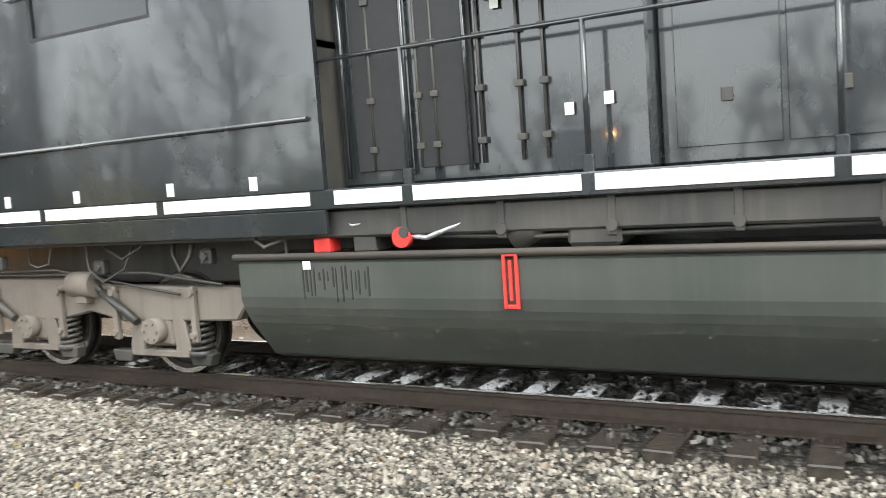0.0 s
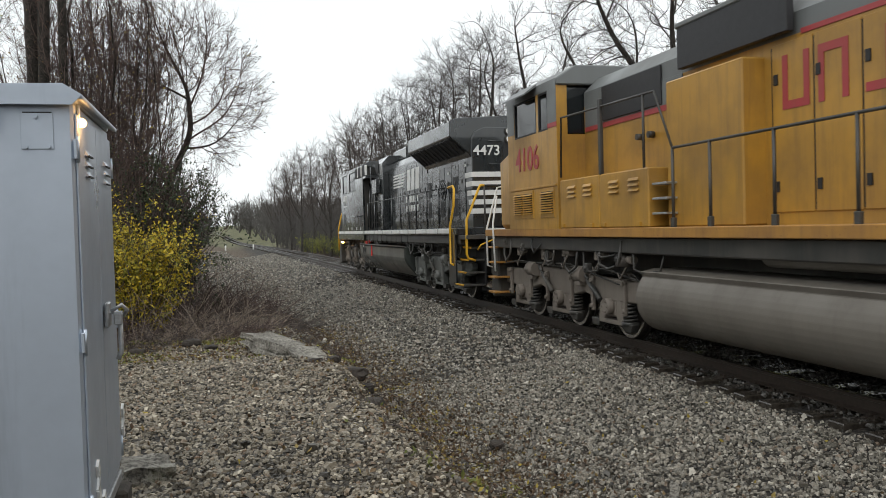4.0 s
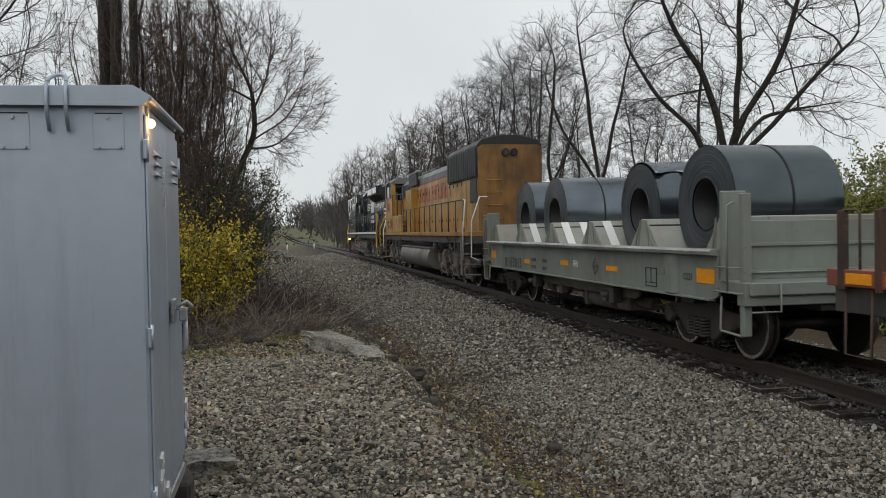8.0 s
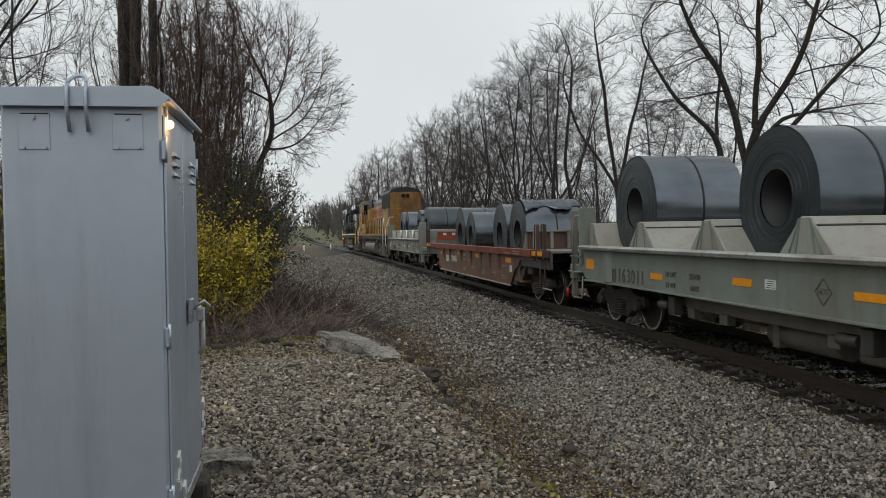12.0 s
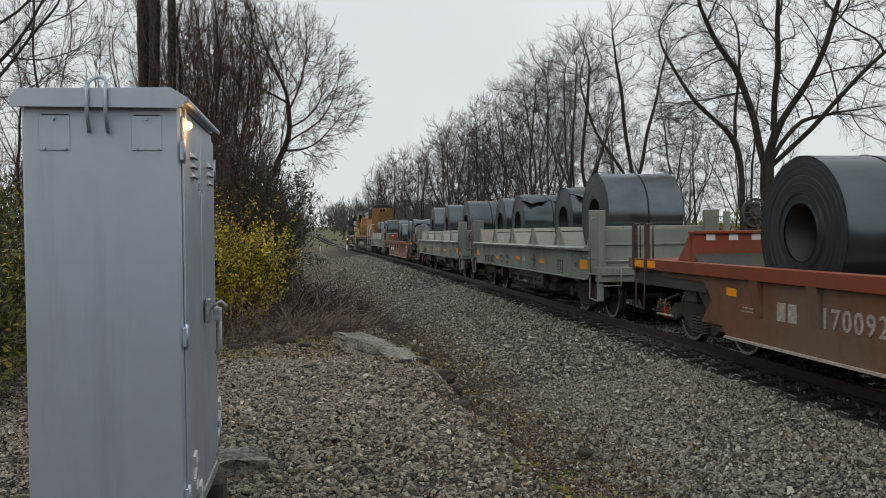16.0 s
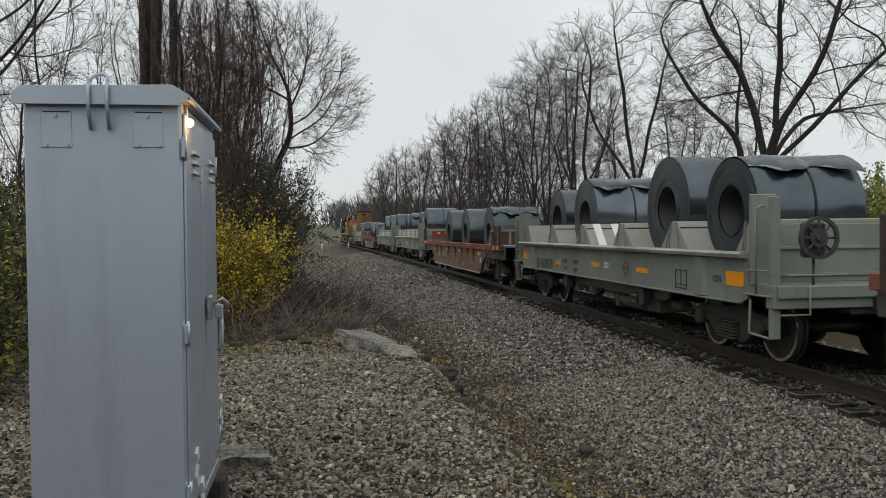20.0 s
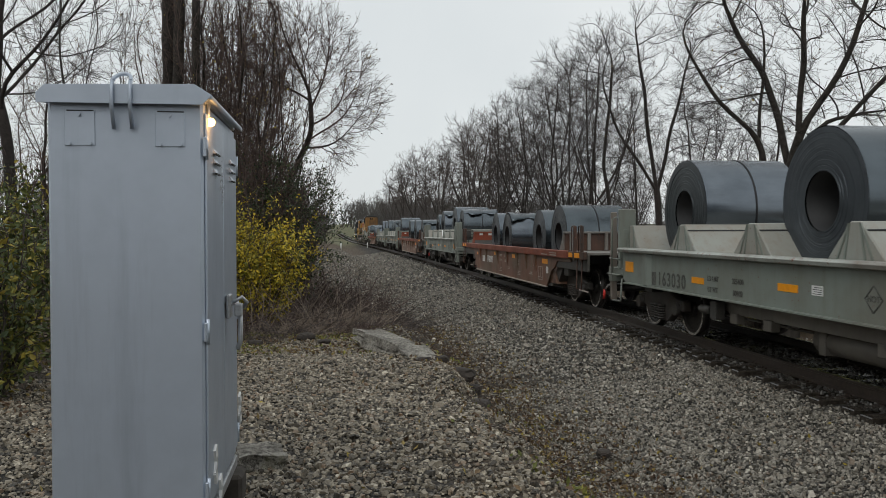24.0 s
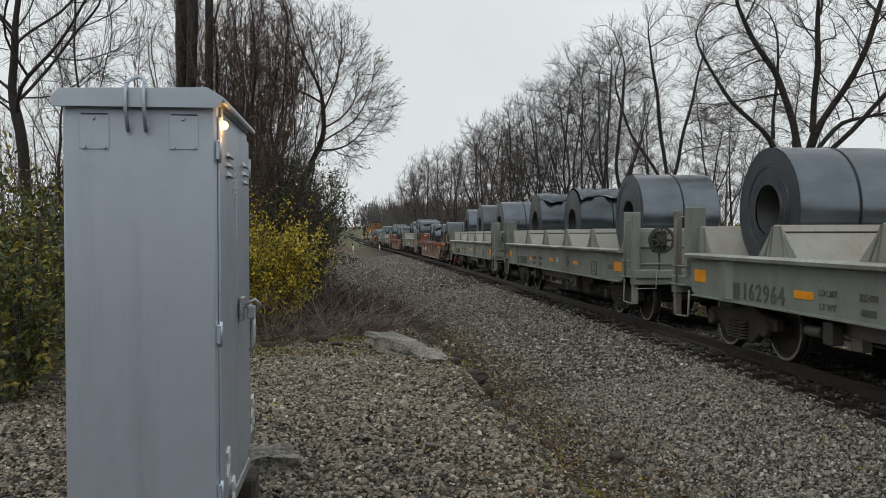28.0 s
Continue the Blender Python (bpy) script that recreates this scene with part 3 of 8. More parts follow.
def car_truck(parent, yc):
    bm = bmesh.new()
    box(bm, (-1.0, yc - 0.17, 0.42), (1.0, yc + 0.17, 0.68), 0.03)
    truck = part("truck", bm, CHASSIS, parent, "two-axle freight truck")
    for s in (-1, 1):
        a, b = (0.93, 1.08) if s > 0 else (-1.08, -0.93)
        bm = bmesh.new()
        prism(bm, [(yc - 1.12, 0.44), (yc - 1.1, 0.62), (yc - 0.7, 0.66), (yc - 0.35, 0.82), (yc + 0.35, 0.82), (yc + 0.7, 0.66), (yc + 1.1, 0.62), (yc + 1.12, 0.44), (yc + 0.72, 0.42), (yc + 0.4, 0.2), (yc - 0.4, 0.2), (yc - 0.72, 0.42)], "x", a, b, 0.02)
        part("side_frame", bm, TRUCK_GREY, truck)
        bm = bmesh.new()
        for k in (-0.19, 0.0, 0.19):
            spring_stack(bm, s * 1.09, yc + k, 0.22, 0.5, 0.08, 6)
        part("spring", bm, TRUCK_GREY, truck)
        for q in (-1, 1):
            bm = bmesh.new()
            cyl(bm, (s * 1.0, yc + q * 0.89, 0.47), (s * 1.16, yc + q * 0.89, 0.47), 0.115, 12)
            box(bm, (s * 1.0 - 0.09, yc + q * 0.89 - 0.15, 0.46), (s * 1.0 + 0.09, yc + q * 0.89 + 0.15, 0.62), 0.02)
            part("bearing", bm, TRUCK_GREY, truck)
    for q in (-1, 1):
        wheelset(truck, yc + q * 0.89, 0.47)
    return truck


def coupler(parent, y, s):
    bm = bmesh.new()
    box(bm, (-0.1, min(y, y + s * 0.5), 0.76), (0.1, max(y, y + s * 0.5), 0.98), 0.02)
    prism(bm, [(-0.16, y + s * 0.4), (0.2, y + s * 0.4), (0.22, y + s * 0.62), (0.05, y + s * 0.66), (-0.02, y + s * 0.56), (-0.18, y + s * 0.6)], "z", 0.72, 1.02, 0.02)
    part("coupler", bm, WHEEL, parent)
    bm = bmesh.new()
    tube(bm, [(0.3, y, 0.85), (0.32, y + s * 0.3, 0.6), (0.25, y + s * 0.55, 0.5), (0.1, y + s * 0.7, 0.62)], 0.03, 6)
    part("air_hose", bm, BLACK, parent)


def handrail_line(parent, paint, x, ys, z0, z1, r=0.018):
    """A side handrail on its posts."""
    bm = bmesh.new()
    tube(bm, [(x, ys[0], z1), (x, ys[-1], z1)], r, 6)
    part("handrail", bm, paint, parent)
    for y in ys:
        bm = bmesh.new()
        tube(bm, [(x, y, z0), (x, y, z1)], r * 1.2, 6)
        box(bm, (x - 0.025, y - 0.04, z0 - 0.05), (x + 0.025, y + 0.04, z0 + 0.12), 0.006)
        part("handrail_post", bm, paint, parent)


def bar(parent, name, paint, lo, hi, bev=0.004, label=""):
    bm = bmesh.new()
    box(bm, lo, hi, bev)
    return part(name, bm, paint, parent, label)


def louvres(parent, x, y0, y1, z0, z1, n, paint, s=-1, name="louvre_panel"):
    """A vent of sloping slats on a side wall at x."""
    bm = bmesh.new()
    d = 0.02 * s
    for k in range(n):
        z = z0 + (z1 - z0) * (k + 0.5) / n
        h = (z1 - z0) / n * 0.55
        prism(bm, [(x, z + h / 2), (x + d * 1.6, z - h / 2), (x + d * 1.6, z - h / 2 - 0.008), (x, z - h / 2)], "y", y0, y1)
    return part(name, bm, paint, parent)


def side_wall(parent, name, paint, x0, x1, y0, y1, z0, z1, holes):
    """A wall in the yz plane with window openings (y0, y1, z0, z1), all of one height, in order of y."""
    bm = bmesh.new()
    hz0, hz1 = holes[0][2], holes[0][3]
    ys = [y0] + [v for h in holes for v in h[:2]] + [y1]
    zs = [z0, hz0, hz1, z1]
    vs = [[bm.verts.new((x0, y, z)) for z in zs] for y in ys]
    fs = [bm.faces.new((vs[i][j], vs[i + 1][j], vs[i + 1][j + 1], vs[i][j + 1])) for i in range(len(ys) - 1) for j in range(3) if not (j == 1 and i % 2 == 1)]
    made = bmesh.ops.extrude_face_region(bm, geom=fs)["geom"]
    bmesh.ops.translate(bm, verts=[v for v in made if isinstance(v, bmesh.types.BMVert)], vec=(x1 - x0, 0, 0))
    bmesh.ops.recalc_face_normals(bm, faces=bm.faces[:])
    return part(name, bm, paint, parent)


def window_unit(parent, x, y0, y1, z0, z1, s):
    bm = bmesh.new()
    box(bm, (x - 0.006, y0, z0), (x + 0.006, y1, z1))
    w = part("window", bm, GLASS, parent, "dark glass cab window")
    bm = bmesh.new()
    t = 0.035
    for lo, hi in (((y0, z0), (y1, z0 + t)), ((y0, z1 - t), (y1, z1)), ((y0, z0 + t), (y0 + t, z1 - t)), ((y1 - t, z0 + t), (y1, z1 - t))):
        box(bm, (x - 0.03, lo[0], lo[1]), (x + 0.03, hi[0], hi[1]), 0.004)
    part("window_frame", bm, BLACK, w)
    return w


def clutter(parent, paint, y0, y1, z0, z1, n):
    """Bent pipes, hoses and small valves hanging under a walkway."""
    rng = random.Random(int(y0 * 10) + n)
    for s in (-1, 1):
        for k in range(n):
            y, z = y0 + (y1 - y0) * (k + rng.random()) / n, rng.uniform(z0, z1)
            x, d = s * rng.uniform(1.22, 1.42), rng.uniform(0.2, 0.8) * rng.choice((-1, 1))
            bm = bmesh.new()
            if k % 3 == 2:
                box(bm, (x - 0.05, y - 0.07, z - 0.08), (x + 0.05, y + 0.07, z + 0.07), 0.015)
                cyl(bm, (x, y, z), (x + s * 0.08, y, z), 0.04, 8)
                part("valve", bm, paint, parent)
            else:
                tube(bm, [(x, y, z1 + 0.04), (x + s * 0.03, y + d * 0.1, z), (x + s * 0.05, y + d * 0.5, z - rng.uniform(0.02, 0.16)), (x, y + d, z), (x - s * 0.05, y + d * 1.15, z1)], rng.choice((0.012, 0.016, 0.024)), 5)
                part("hose", bm, paint, parent)


def ns_locomotive():
    L = thing("locomotive", "black diesel freight locomotive with white stripes and yellow end handrails", "locomotive", "locomotives of the train")
    # underframe and walkway
    bm = bmesh.new()
    box(bm, (-1.42, -10.1, 1.42), (1.42, 10.6, 1.66), 0.02)
    box(bm, (-0.7, -10.2, 0.95), (0.7, 10.6, 1.42), 0.02)
    part("underframe", bm, CHASSIS, L)
    bm = bmesh.new()
    box(bm, (-1.5, -10.1, 1.66), (1.5, 10.7, 1.83), 0.012)
    part("walkway", bm, NS_BLACK, L)
    for s in (-1, 1):
        bar(L, "side_skirt", NS_BLACK, (s * 1.49 - 0.02, 3.3, 1.46), (s * 1.49 + 0.02, 10.6, 1.66))
        posts = [-9.6, -8.3, -7.0, -5.7, -4.7, -3.5, -2.13, -0.57, 1.03, 2.5, 3.25, 3.4, 5.2, 6.9, 8.6, 10.5]
        for a, b in zip(posts, posts[1:]):
            if b - a > 0.4:
                bar(L, "white_stripe", WHITE, (s * 1.505 - 0.006, a + 0.05, 1.7), (s * 1.505 + 0.006, b - 0.05, 1.815), 0.003, "white reflective stripe panel on the walkway edge")
    # fuel tank
    bm = bmesh.new()
    prism(bm, [(-1.5, 1.27), (-1.5, 0.88), (-1.42, 0.72), (-1.08, 0.3), (1.08, 0.3), (1.42, 0.72), (1.5, 0.88), (1.5, 1.27)], "y", -4.1, 4.35, 0.05)
    tank = part("fuel_tank", bm, TANK_GREEN, L, "wet dark green-black fuel tank with a sloped underside")
    for s in (-1, 1):
        bm = bmesh.new()
        tube(bm, [(s * 1.5, -4.1, 1.28), (s * 1.5, 4.35, 1.28)], 0.03, 8)
        part("tank_lip", bm, TRUCK_GREY, tank)
        bm = bmesh.new()
        x = s * 1.512
        for y0, y1, z0, z1 in ((1.6, 1.625, 0.86, 1.28), (1.7, 1.725, 0.86, 1.28), (1.625, 1.7, 0.86, 0.89), (1.625, 1.7, 1.25, 1.28), (1.65, 1.675, 0.92, 1.22)):
            box(bm, (x - 0.012, y0, z0), (x + 0.012, y1, z1), 0.004)
        part("sight_glass", bm, RED, tank, "red framed fuel gauge on the tank side")
        rng = random.Random(12)
        for k in range(16):
            y, h = 2.92 + 0.045 * k + rng.uniform(-0.01, 0.01), rng.uniform(0.12, 0.32)
            bar(tank, "drip_mark", BLACK, (s * 1.502 - 0.002, y, 1.2 - h), (s * 1.502 + 0.002, y + rng.uniform(0.008, 0.02), 1.2 - rng.uniform(0, 0.06)), 0)
        bar(tank, "placard", WHITE, (s * 1.508 - 0.003, 3.5, 1.17), (s * 1.508 + 0.003, 3.58, 1.24), 0.001)
    bm = bmesh.new()
    cyl(bm, (-1.3, 1.7, 1.36), (-1.3, 1.45, 1.5), 0.11, 12)
    part("filler_cap", bm, CHASSIS, L)
    bar(L, "red_box", RED, (-1.42, 3.35, 1.3), (-1.25, 3.52, 1.42), 0.01, "small red shut-off box")
    bm = bmesh.new()
    cyl(bm, (-1.44, 2.63, 1.41), (-1.36, 2.63, 1.41), 0.085, 14)
    cyl(bm, (-1.36, 2.63, 1.41), (-1.2, 2.63, 1.41), 0.05, 10)
    part("red_button", bm, RED, L, "round red emergency button")
    bar(L, "junction_box", CHASSIS, (-1.4, 2.9, 1.3), (-1.15, 3.12, 1.5), 0.01)
    bar(L, "junction_box", CHASSIS, (-1.4, 0.85, 1.3), (-1.0, 1.25, 1.48), 0.03)
    bm = bmesh.new()
    for k, (z, x) in enumerate(((1.6, -1.38), (1.55, -1.34), (1.5, -1.4), (1.44, -1.36))):
        tube(bm, [(x, 3.2, z), (x, 1.5, z - 0.02 * k), (x + 0.03, -1.5, z - 0.03), (x, -4.0, z - 0.05), (x + 0.1, -9.6, z - 0.08)], 0.018 + 0.004 * (k % 2), 5)
    part("pipe_run", bm, CHASSIS, L)
    for k in range(9):
        y = 2.6 - k * 0.85
        bm = bmesh.new()
        box(bm, (-1.43, y - 0.03, 1.38), (-1.37, y + 0.03, 1.66), 0.004)
        cyl(bm, (-1.45, y, 1.45), (-1.36, y, 1.45), 0.045, 8)
        part("pipe_bracket", bm, CHASSIS, L)
    bm = bmesh.new()
    tube(bm, [(-1.3, 3.0, 1.45), (-1.42, 2.4, 1.4), (-1.4, 2.1, 1.5), (-1.3, 1.7, 1.52)], 0.022, 6)
    tube(bm, [(-1.36, 3.3, 1.6), (-1.42, 3.1, 1.52), (-1.38, 2.8, 1.56)], 0.012, 5)
    part("hose", bm, GALV, L)
    clutter(L, CHASSIS, -9.6, -4.3, 1.12, 1.62, 17)
    clutter(L, CHASSIS, 3.6, 9.4, 1.15, 1.42, 12)
    # cab with openings
    holes = [(5.1, 6.8, 3.5, 4.32), (7.35, 8.75, 3.55 - 0.05, 4.32)]
    for s in (-1, 1):
        a, b = (1.44, 1.5) if s > 0 else (-1.5, -1.44)
        w = side_wall(L, "cab_side", NS_BLACK, a, b, 3.3, 9.35, 1.83, 4.42, holes)
        for y0, y1, z0, z1 in holes:
            window_unit(L, s * 1.47, y0, y1, z0, z1, s)
        bm = bmesh.new()
        tube(bm, [(s * 1.52, 3.4, 2.42), (s * 1.52, 7.8, 2.42)], 0.022, 6)
        part("drip_rail", bm, NS_BLACK, L)
        words("4473", 0.5, WHITE, L, near_side(-1.505, 8.08, 3.22) if s < 0 else pose(1.505, 8.08, 3.22, 90, 0, 90), "road_number", "white road number on the cab")
        bar(L, "cab_panel", NS_BLACK, (s * 1.503 - 0.006, 8.0, 2.0), (s * 1.503 + 0.006, 8.55, 2.75), 0.003)
        bar(L, "cab_panel", BLACK, (s * 1.508 - 0.006, 8.15, 2.1), (s * 1.508 + 0.006, 8.45, 2.6), 0.003)
        for y in (7.4, 6.3, 5.0, 4.0):
            bar(L, "warning_label", WHITE, (s * 1.506 - 0.003, y, 1.86), (s * 1.506 + 0.003, y + 0.09, 1.98), 0.001)
        for k in range(3):
            bar(L, "small_marking", WHITE, (s * 1.506 - 0.003, 7.6 + 0.35 * k, 2.9), (s * 1.506 + 0.003, 7.75 + 0.35 * k, 2.95), 0.001)
        bm = bmesh.new()
        tube(bm, [(s * 1.53, 4.6, 4.05), (s * 1.53, 7.1, 3.95)], 0.015, 5)
        part("grab_rail", bm, NS_BLACK, L)
    bm = bmesh.new()
    prism(bm, [(-1.5, 4.42), (-1.2, 4.6), (1.2, 4.6), (1.5, 4.42), (1.5, 4.36), (-1.5, 4.36)], "y", 3.2, 9.55, 0.02)
    part("cab_roof", bm, NS_BLACK, L)
    bm = bmesh.new()
    box(bm, (-1.44, 9.28, 1.83), (1.44, 9.35, 3.45))
    for x in (-1.44, -0.5, 0.4, 1.34):
        box(bm, (x, 9.28, 3.45), (x + 0.1, 9.35, 4.36))
    part("cab_front", bm, NS_BLACK, L)
    bm = bmesh.new()
    box(bm, (-1.34, 9.3, 3.47), (1.34, 9.32, 4.34))
    part("windshield", bm, GLASS, L)
    bm = bmesh.new()
    box(bm, (-1.44, 3.3, 1.83), (1.44, 3.38, 4.36))
    box(bm, (-1.44, 3.3, 3.0), (1.44, 9.3, 3.06))
    part("cab_bulkhead", bm, CHASSIS, L)
    # nose
    bm = bmesh.new()
    prism(bm, [(9.35, 1.83), (10.65, 1.83), (10.65, 2.95), (10.35, 3.3), (9.35, 3.5)], "x", -1.15, 1.15, 0.05)
    part("nose", bm, NS_BLACK, L)
    for k in range(6):
        z = 2.05 + k * 0.2
        bar(L, "nose_stripe", WHITE, (-1.16, 10.4, z), (1.16, 10.665, z + 0.09), 0.003)
    bm = bmesh.new()
    prism(bm, [(10.5, 0.35), (11.05, 0.25), (11.1, 0.5), (10.75, 1.75), (10.5, 1.75)], "x", -1.4, 1.4, 0.03)
    part("pilot", bm, CHASSIS, L)
    # auxiliary cab behind, grilles and boxes
    bm = bmesh.new()
    prism(bm, [(-1.2, 1.83), (-1.2, 4.3), (-0.95, 4.58), (0.95, 4.58), (1.2, 4.3), (1.2, 1.83)], "y", 0.65, 3.3, 0.02)
    part("equipment_hood", bm, NS_BLACK, L)
    for s in (-1, 1):
        for y in (2.55, 3.35, 4.15):
            x = s * (1.53 if y > 3.3 else 1.5)
            g = bar(L, "intake_grille", BLACK, (x - 0.03, y, 3.98), (x + 0.03, y + 0.66, 4.36))
            for k in range(7):
                bar(g, "slat", GRILLE, (x + s * 0.03 - 0.012, y + 0.04, 4.0 + k * 0.05), (x + s * 0.03 + 0.012, y + 0.62, 4.025 + k * 0.05), 0)
            bar(L, "grille_post", WHITE if s < 0 else NS_BLACK, (x - 0.04, y - 0.1, 3.98), (x + 0.04, y - 0.02, 4.38), 0.004)
        bar(L, "intake_base", NS_BLACK, (min(s * 1.2, s * 1.52), 2.45, 3.86), (max(s * 1.2, s * 1.52), 3.3, 3.97), 0.004)
        bar(L, "roof_vent", BLACK, (s * 1.21 - 0.02, 1.35, 3.98), (s * 1.21 + 0.02, 1.85, 4.45))
        bar(L, "equipment_box", NS_BLACK, (min(s * 1.2, s * 1.38), 1.05, 3.2), (max(s * 1.2, s * 1.38), 1.95, 3.75), 0.02)
        for k in range(2):
            bar(L, "doorway", BLACK, (s * 1.21 - 0.015, 2.62 - k * 0.62, 1.95), (s * 1.21 + 0.015, 3.12 - k * 0.62, 3.5))
        bm = bmesh.new()
        for y in (2.05, 2.6, 3.2):
            tube(bm, [(s * 1.25, y, 1.9), (s * 1.25, y, 3.7)], 0.02, 6)
        part("grab_rail", bm, NS_BLACK, L)
        for y in (1.42, 1.62, 1.95, 2.35, 2.5, 2.95):
            bm = bmesh.new()
            tube(bm, [(s * 1.225, y, 1.95), (s * 1.225, y, 3.45)], 0.012, 5)
            for z in (2.1, 2.5, 2.9, 3.3):
                box(bm, (s * 1.225 - 0.02, y - 0.035, z), (s * 1.225 + 0.02, y + 0.035, z + 0.05), 0.004)
            part("door_rod", bm, CHASSIS, L)
        for y, z in ((1.2, 2.25), (0.9, 2.3), (1.75, 3.1)):
            bar(L, "warning_label", WHITE, (s * 1.232 - 0.003, y, z), (s * 1.232 + 0.003, y + 0.07, z + 0.09), 0)
        bm = bmesh.new()
        tube(bm, [(s * 1.3, 2.6, 4.3), (s * 1.35, 2.2, 3.6), (s * 1.3, 1.6, 3.5)], 0.02, 6)
        tube(bm, [(s * 1.25, 1.0, 3.7), (s * 1.28, 1.1, 3.15)], 0.015, 6)
        part("conduit", bm, NS_BLACK, L)
    # long hood
    bm = bmesh.new()
    prism(bm, [(-0.95, 1.83), (-0.95, 4.05), (-0.85, 4.25), (-0.6, 4.36), (0.6, 4.36), (0.85, 4.25), (0.95, 4.05), (0.95, 1.83)], "y", -9.75, 0.65, 0.02)
    hood = part("long_hood", bm, NS_BLACK, L)
    for s in (-1, 1):
        y = 0.55
        for k, w in enumerate((0.75, 0.75, 0.7, 0.7, 0.75, 0.75, 0.75, 0.6, 0.6, 0.8, 0.6, 0.7, 0.7, 0.6)):
            bm = bmesh.new()
            x = s * 0.957
            box(bm, (x - 0.012, y - w + 0.02, 1.95), (x + 0.012, y - 0.02, 3.52 if y < -4.9 else 3.92), 0.005)
            door = part("hood_door", bm, NS_BLACK, hood)
            for z in (2.25, 3.0):
                bm = bmesh.new()
                box(bm, (x + s * 0.012, y - w / 2 - 0.04, z), (x + s * 0.03, y - w / 2 + 0.04, z + 0.1), 0.006)
                part("latch", bm, CHASSIS, door)
            if y < -4.9 and k % 2 == 0:
                for z in (2.15, 2.75):
                    bar(door, "vent", BLACK, (x + s * 0.014 - 0.004, y - w + 0.12, z), (x + s * 0.014 + 0.004, y - 0.12, z + 0.45), 0)
            y -= w
        # emblem as plain shapes, no letters
        for k in range(5):
            z = 3.3 + k * 0.1
            bm = bmesh.new()
            x = s * 0.972
            prism(bm, [(-0.15 - 0.01 * k, z), (-1.75 + 0.0 * k - 0.1 * k, z), (-1.87 - 0.1 * k, z + 0.055), (-0.2 - 0.01 * k, z + 0.055)], "x", x - 0.003, x + 0.003)
            part("emblem_stripe", bm, WHITE, hood, "plain white emblem bar")
        for y0, y1, z0, z1 in ((-2.4, -2.95, 3.12, 3.8), (-3.02, -3.52, 3.12, 3.8), (-3.6, -4.2, 3.12, 3.8)):
            bm = bmesh.new()
            x = s * 0.973
            prism(bm, [(y0, z0), (y1 + 0.12, z0), (y1, z1), (y0 - 0.12, z1)], "x", x - 0.003, x + 0.003)
            part("emblem_block", bm, WHITE, hood, "plain white emblem block")
        for row, (z, ws) in enumerate(((2.72, 7), (2.42, 8))):
            for k in range(ws):
                a = -2.2 - k * (1.85 / ws)
                bar(hood, "emblem_bar", WHITE, (s * 0.973 - 0.003, a - 1.85 / ws * 0.55, z), (s * 0.973 + 0.003, a, z + 0.2), 0.001, "plain white bar")
    bm = bmesh.new()
    box(bm, (-0.7, -1.2, 4.34), (0.7, 1.0, 4.72), 0.03)
    part("exhaust_box", bm, NS_BLACK, L)
    bm = bmesh.new()
    cyl(bm, (0, -2.7, 4.34), (0, -2.7, 4.55), 0.28, 12)
    box(bm, (-0.2, -3.5, 4.34), (0.2, -3.2, 4.5), 0.02)
    part("exhaust_stack", bm, CHASSIS, L)
    # radiator wings
    bm = bmesh.new()
    prism(bm, [(-0.95, 3.6), (-1.02, 3.72), (-1.5, 4.12), (-1.5, 4.5), (-1.3, 4.58), (0, 4.66), (1.3, 4.58), (1.5, 4.5), (1.5, 4.12), (1.02, 3.72), (0.95, 3.6)], "y", -9.68, -5.0, 0.02)
    rad = part("radiator", bm, NS_BLACK, L, "overhanging black radiator housing")
    for s in (-1, 1):
        bm = bmesh.new()
        prism(bm, [(s * 1.06, 3.72), (s * 1.45, 4.06), (s * 1.44, 4.08), (s * 1.04, 3.74)], "y", -9.5, -5.2)
        part("radiator_screen", bm, GRILLE, rad)
        for k in range(12):
            y = -5.3 - k * 0.38
            bm = bmesh.new()
            prism(bm, [(s * 1.07, 3.7), (s * 1.48, 4.06), (s * 1.47, 4.08), (s * 1.05, 3.73)], "y", y - 0.015, y + 0.015)
            part("screen_rib", bm, GRILLE, rad)
        for k in range(7):
            bar(rad, "lifting_lug", CHASSIS, (s * 1.47 - 0.02, -5.4 - k * 0.65, 4.5), (s * 1.47 + 0.02, -5.3 - k * 0.65, 4.58))
    # rear end
    for k in range(5):
        z = 2.18 + k * 0.23
        bar(L, "rear_stripe", WHITE, (-0.97, -9.775, z), (0.97, -9.75, z + 0.13), 0.003, "white band across the hood end")
        for s in (-1, 1):
            bar(L, "rear_stripe", WHITE, (s * 0.962 - 0.008, -9.75, z), (s * 0.962 + 0.008, -9.55 + 0.1 * k, z + 0.13), 0.003)
    bar(L, "emblem_panel", WHITE, (-0.12, -9.785, 2.2), (0.42, -9.775, 3.22), 0.003)
    bm = bmesh.new()
    prism(bm, [(-0.02, 2.38), (0.1, 2.5), (0.3, 2.62), (0.34, 2.85), (0.2, 2.98), (0.22, 3.1), (0.08, 3.12), (0.02, 2.9), (-0.06, 2.66)], "y", -9.792, -9.785)
    part("emblem_shape", bm, NS_BLACK, L, "plain dark emblem shape")
    for x in (-0.55, 0.62):
        words("4473", 0.36, WHITE, L, pose(x, -9.755, 3.76, 90, 0, 0), "road_number", "white road number on the hood end")
    bar(L, "rear_door", BLACK, (-0.12, -9.77, 3.4), (0.2, -9.74, 3.98), 0.01)
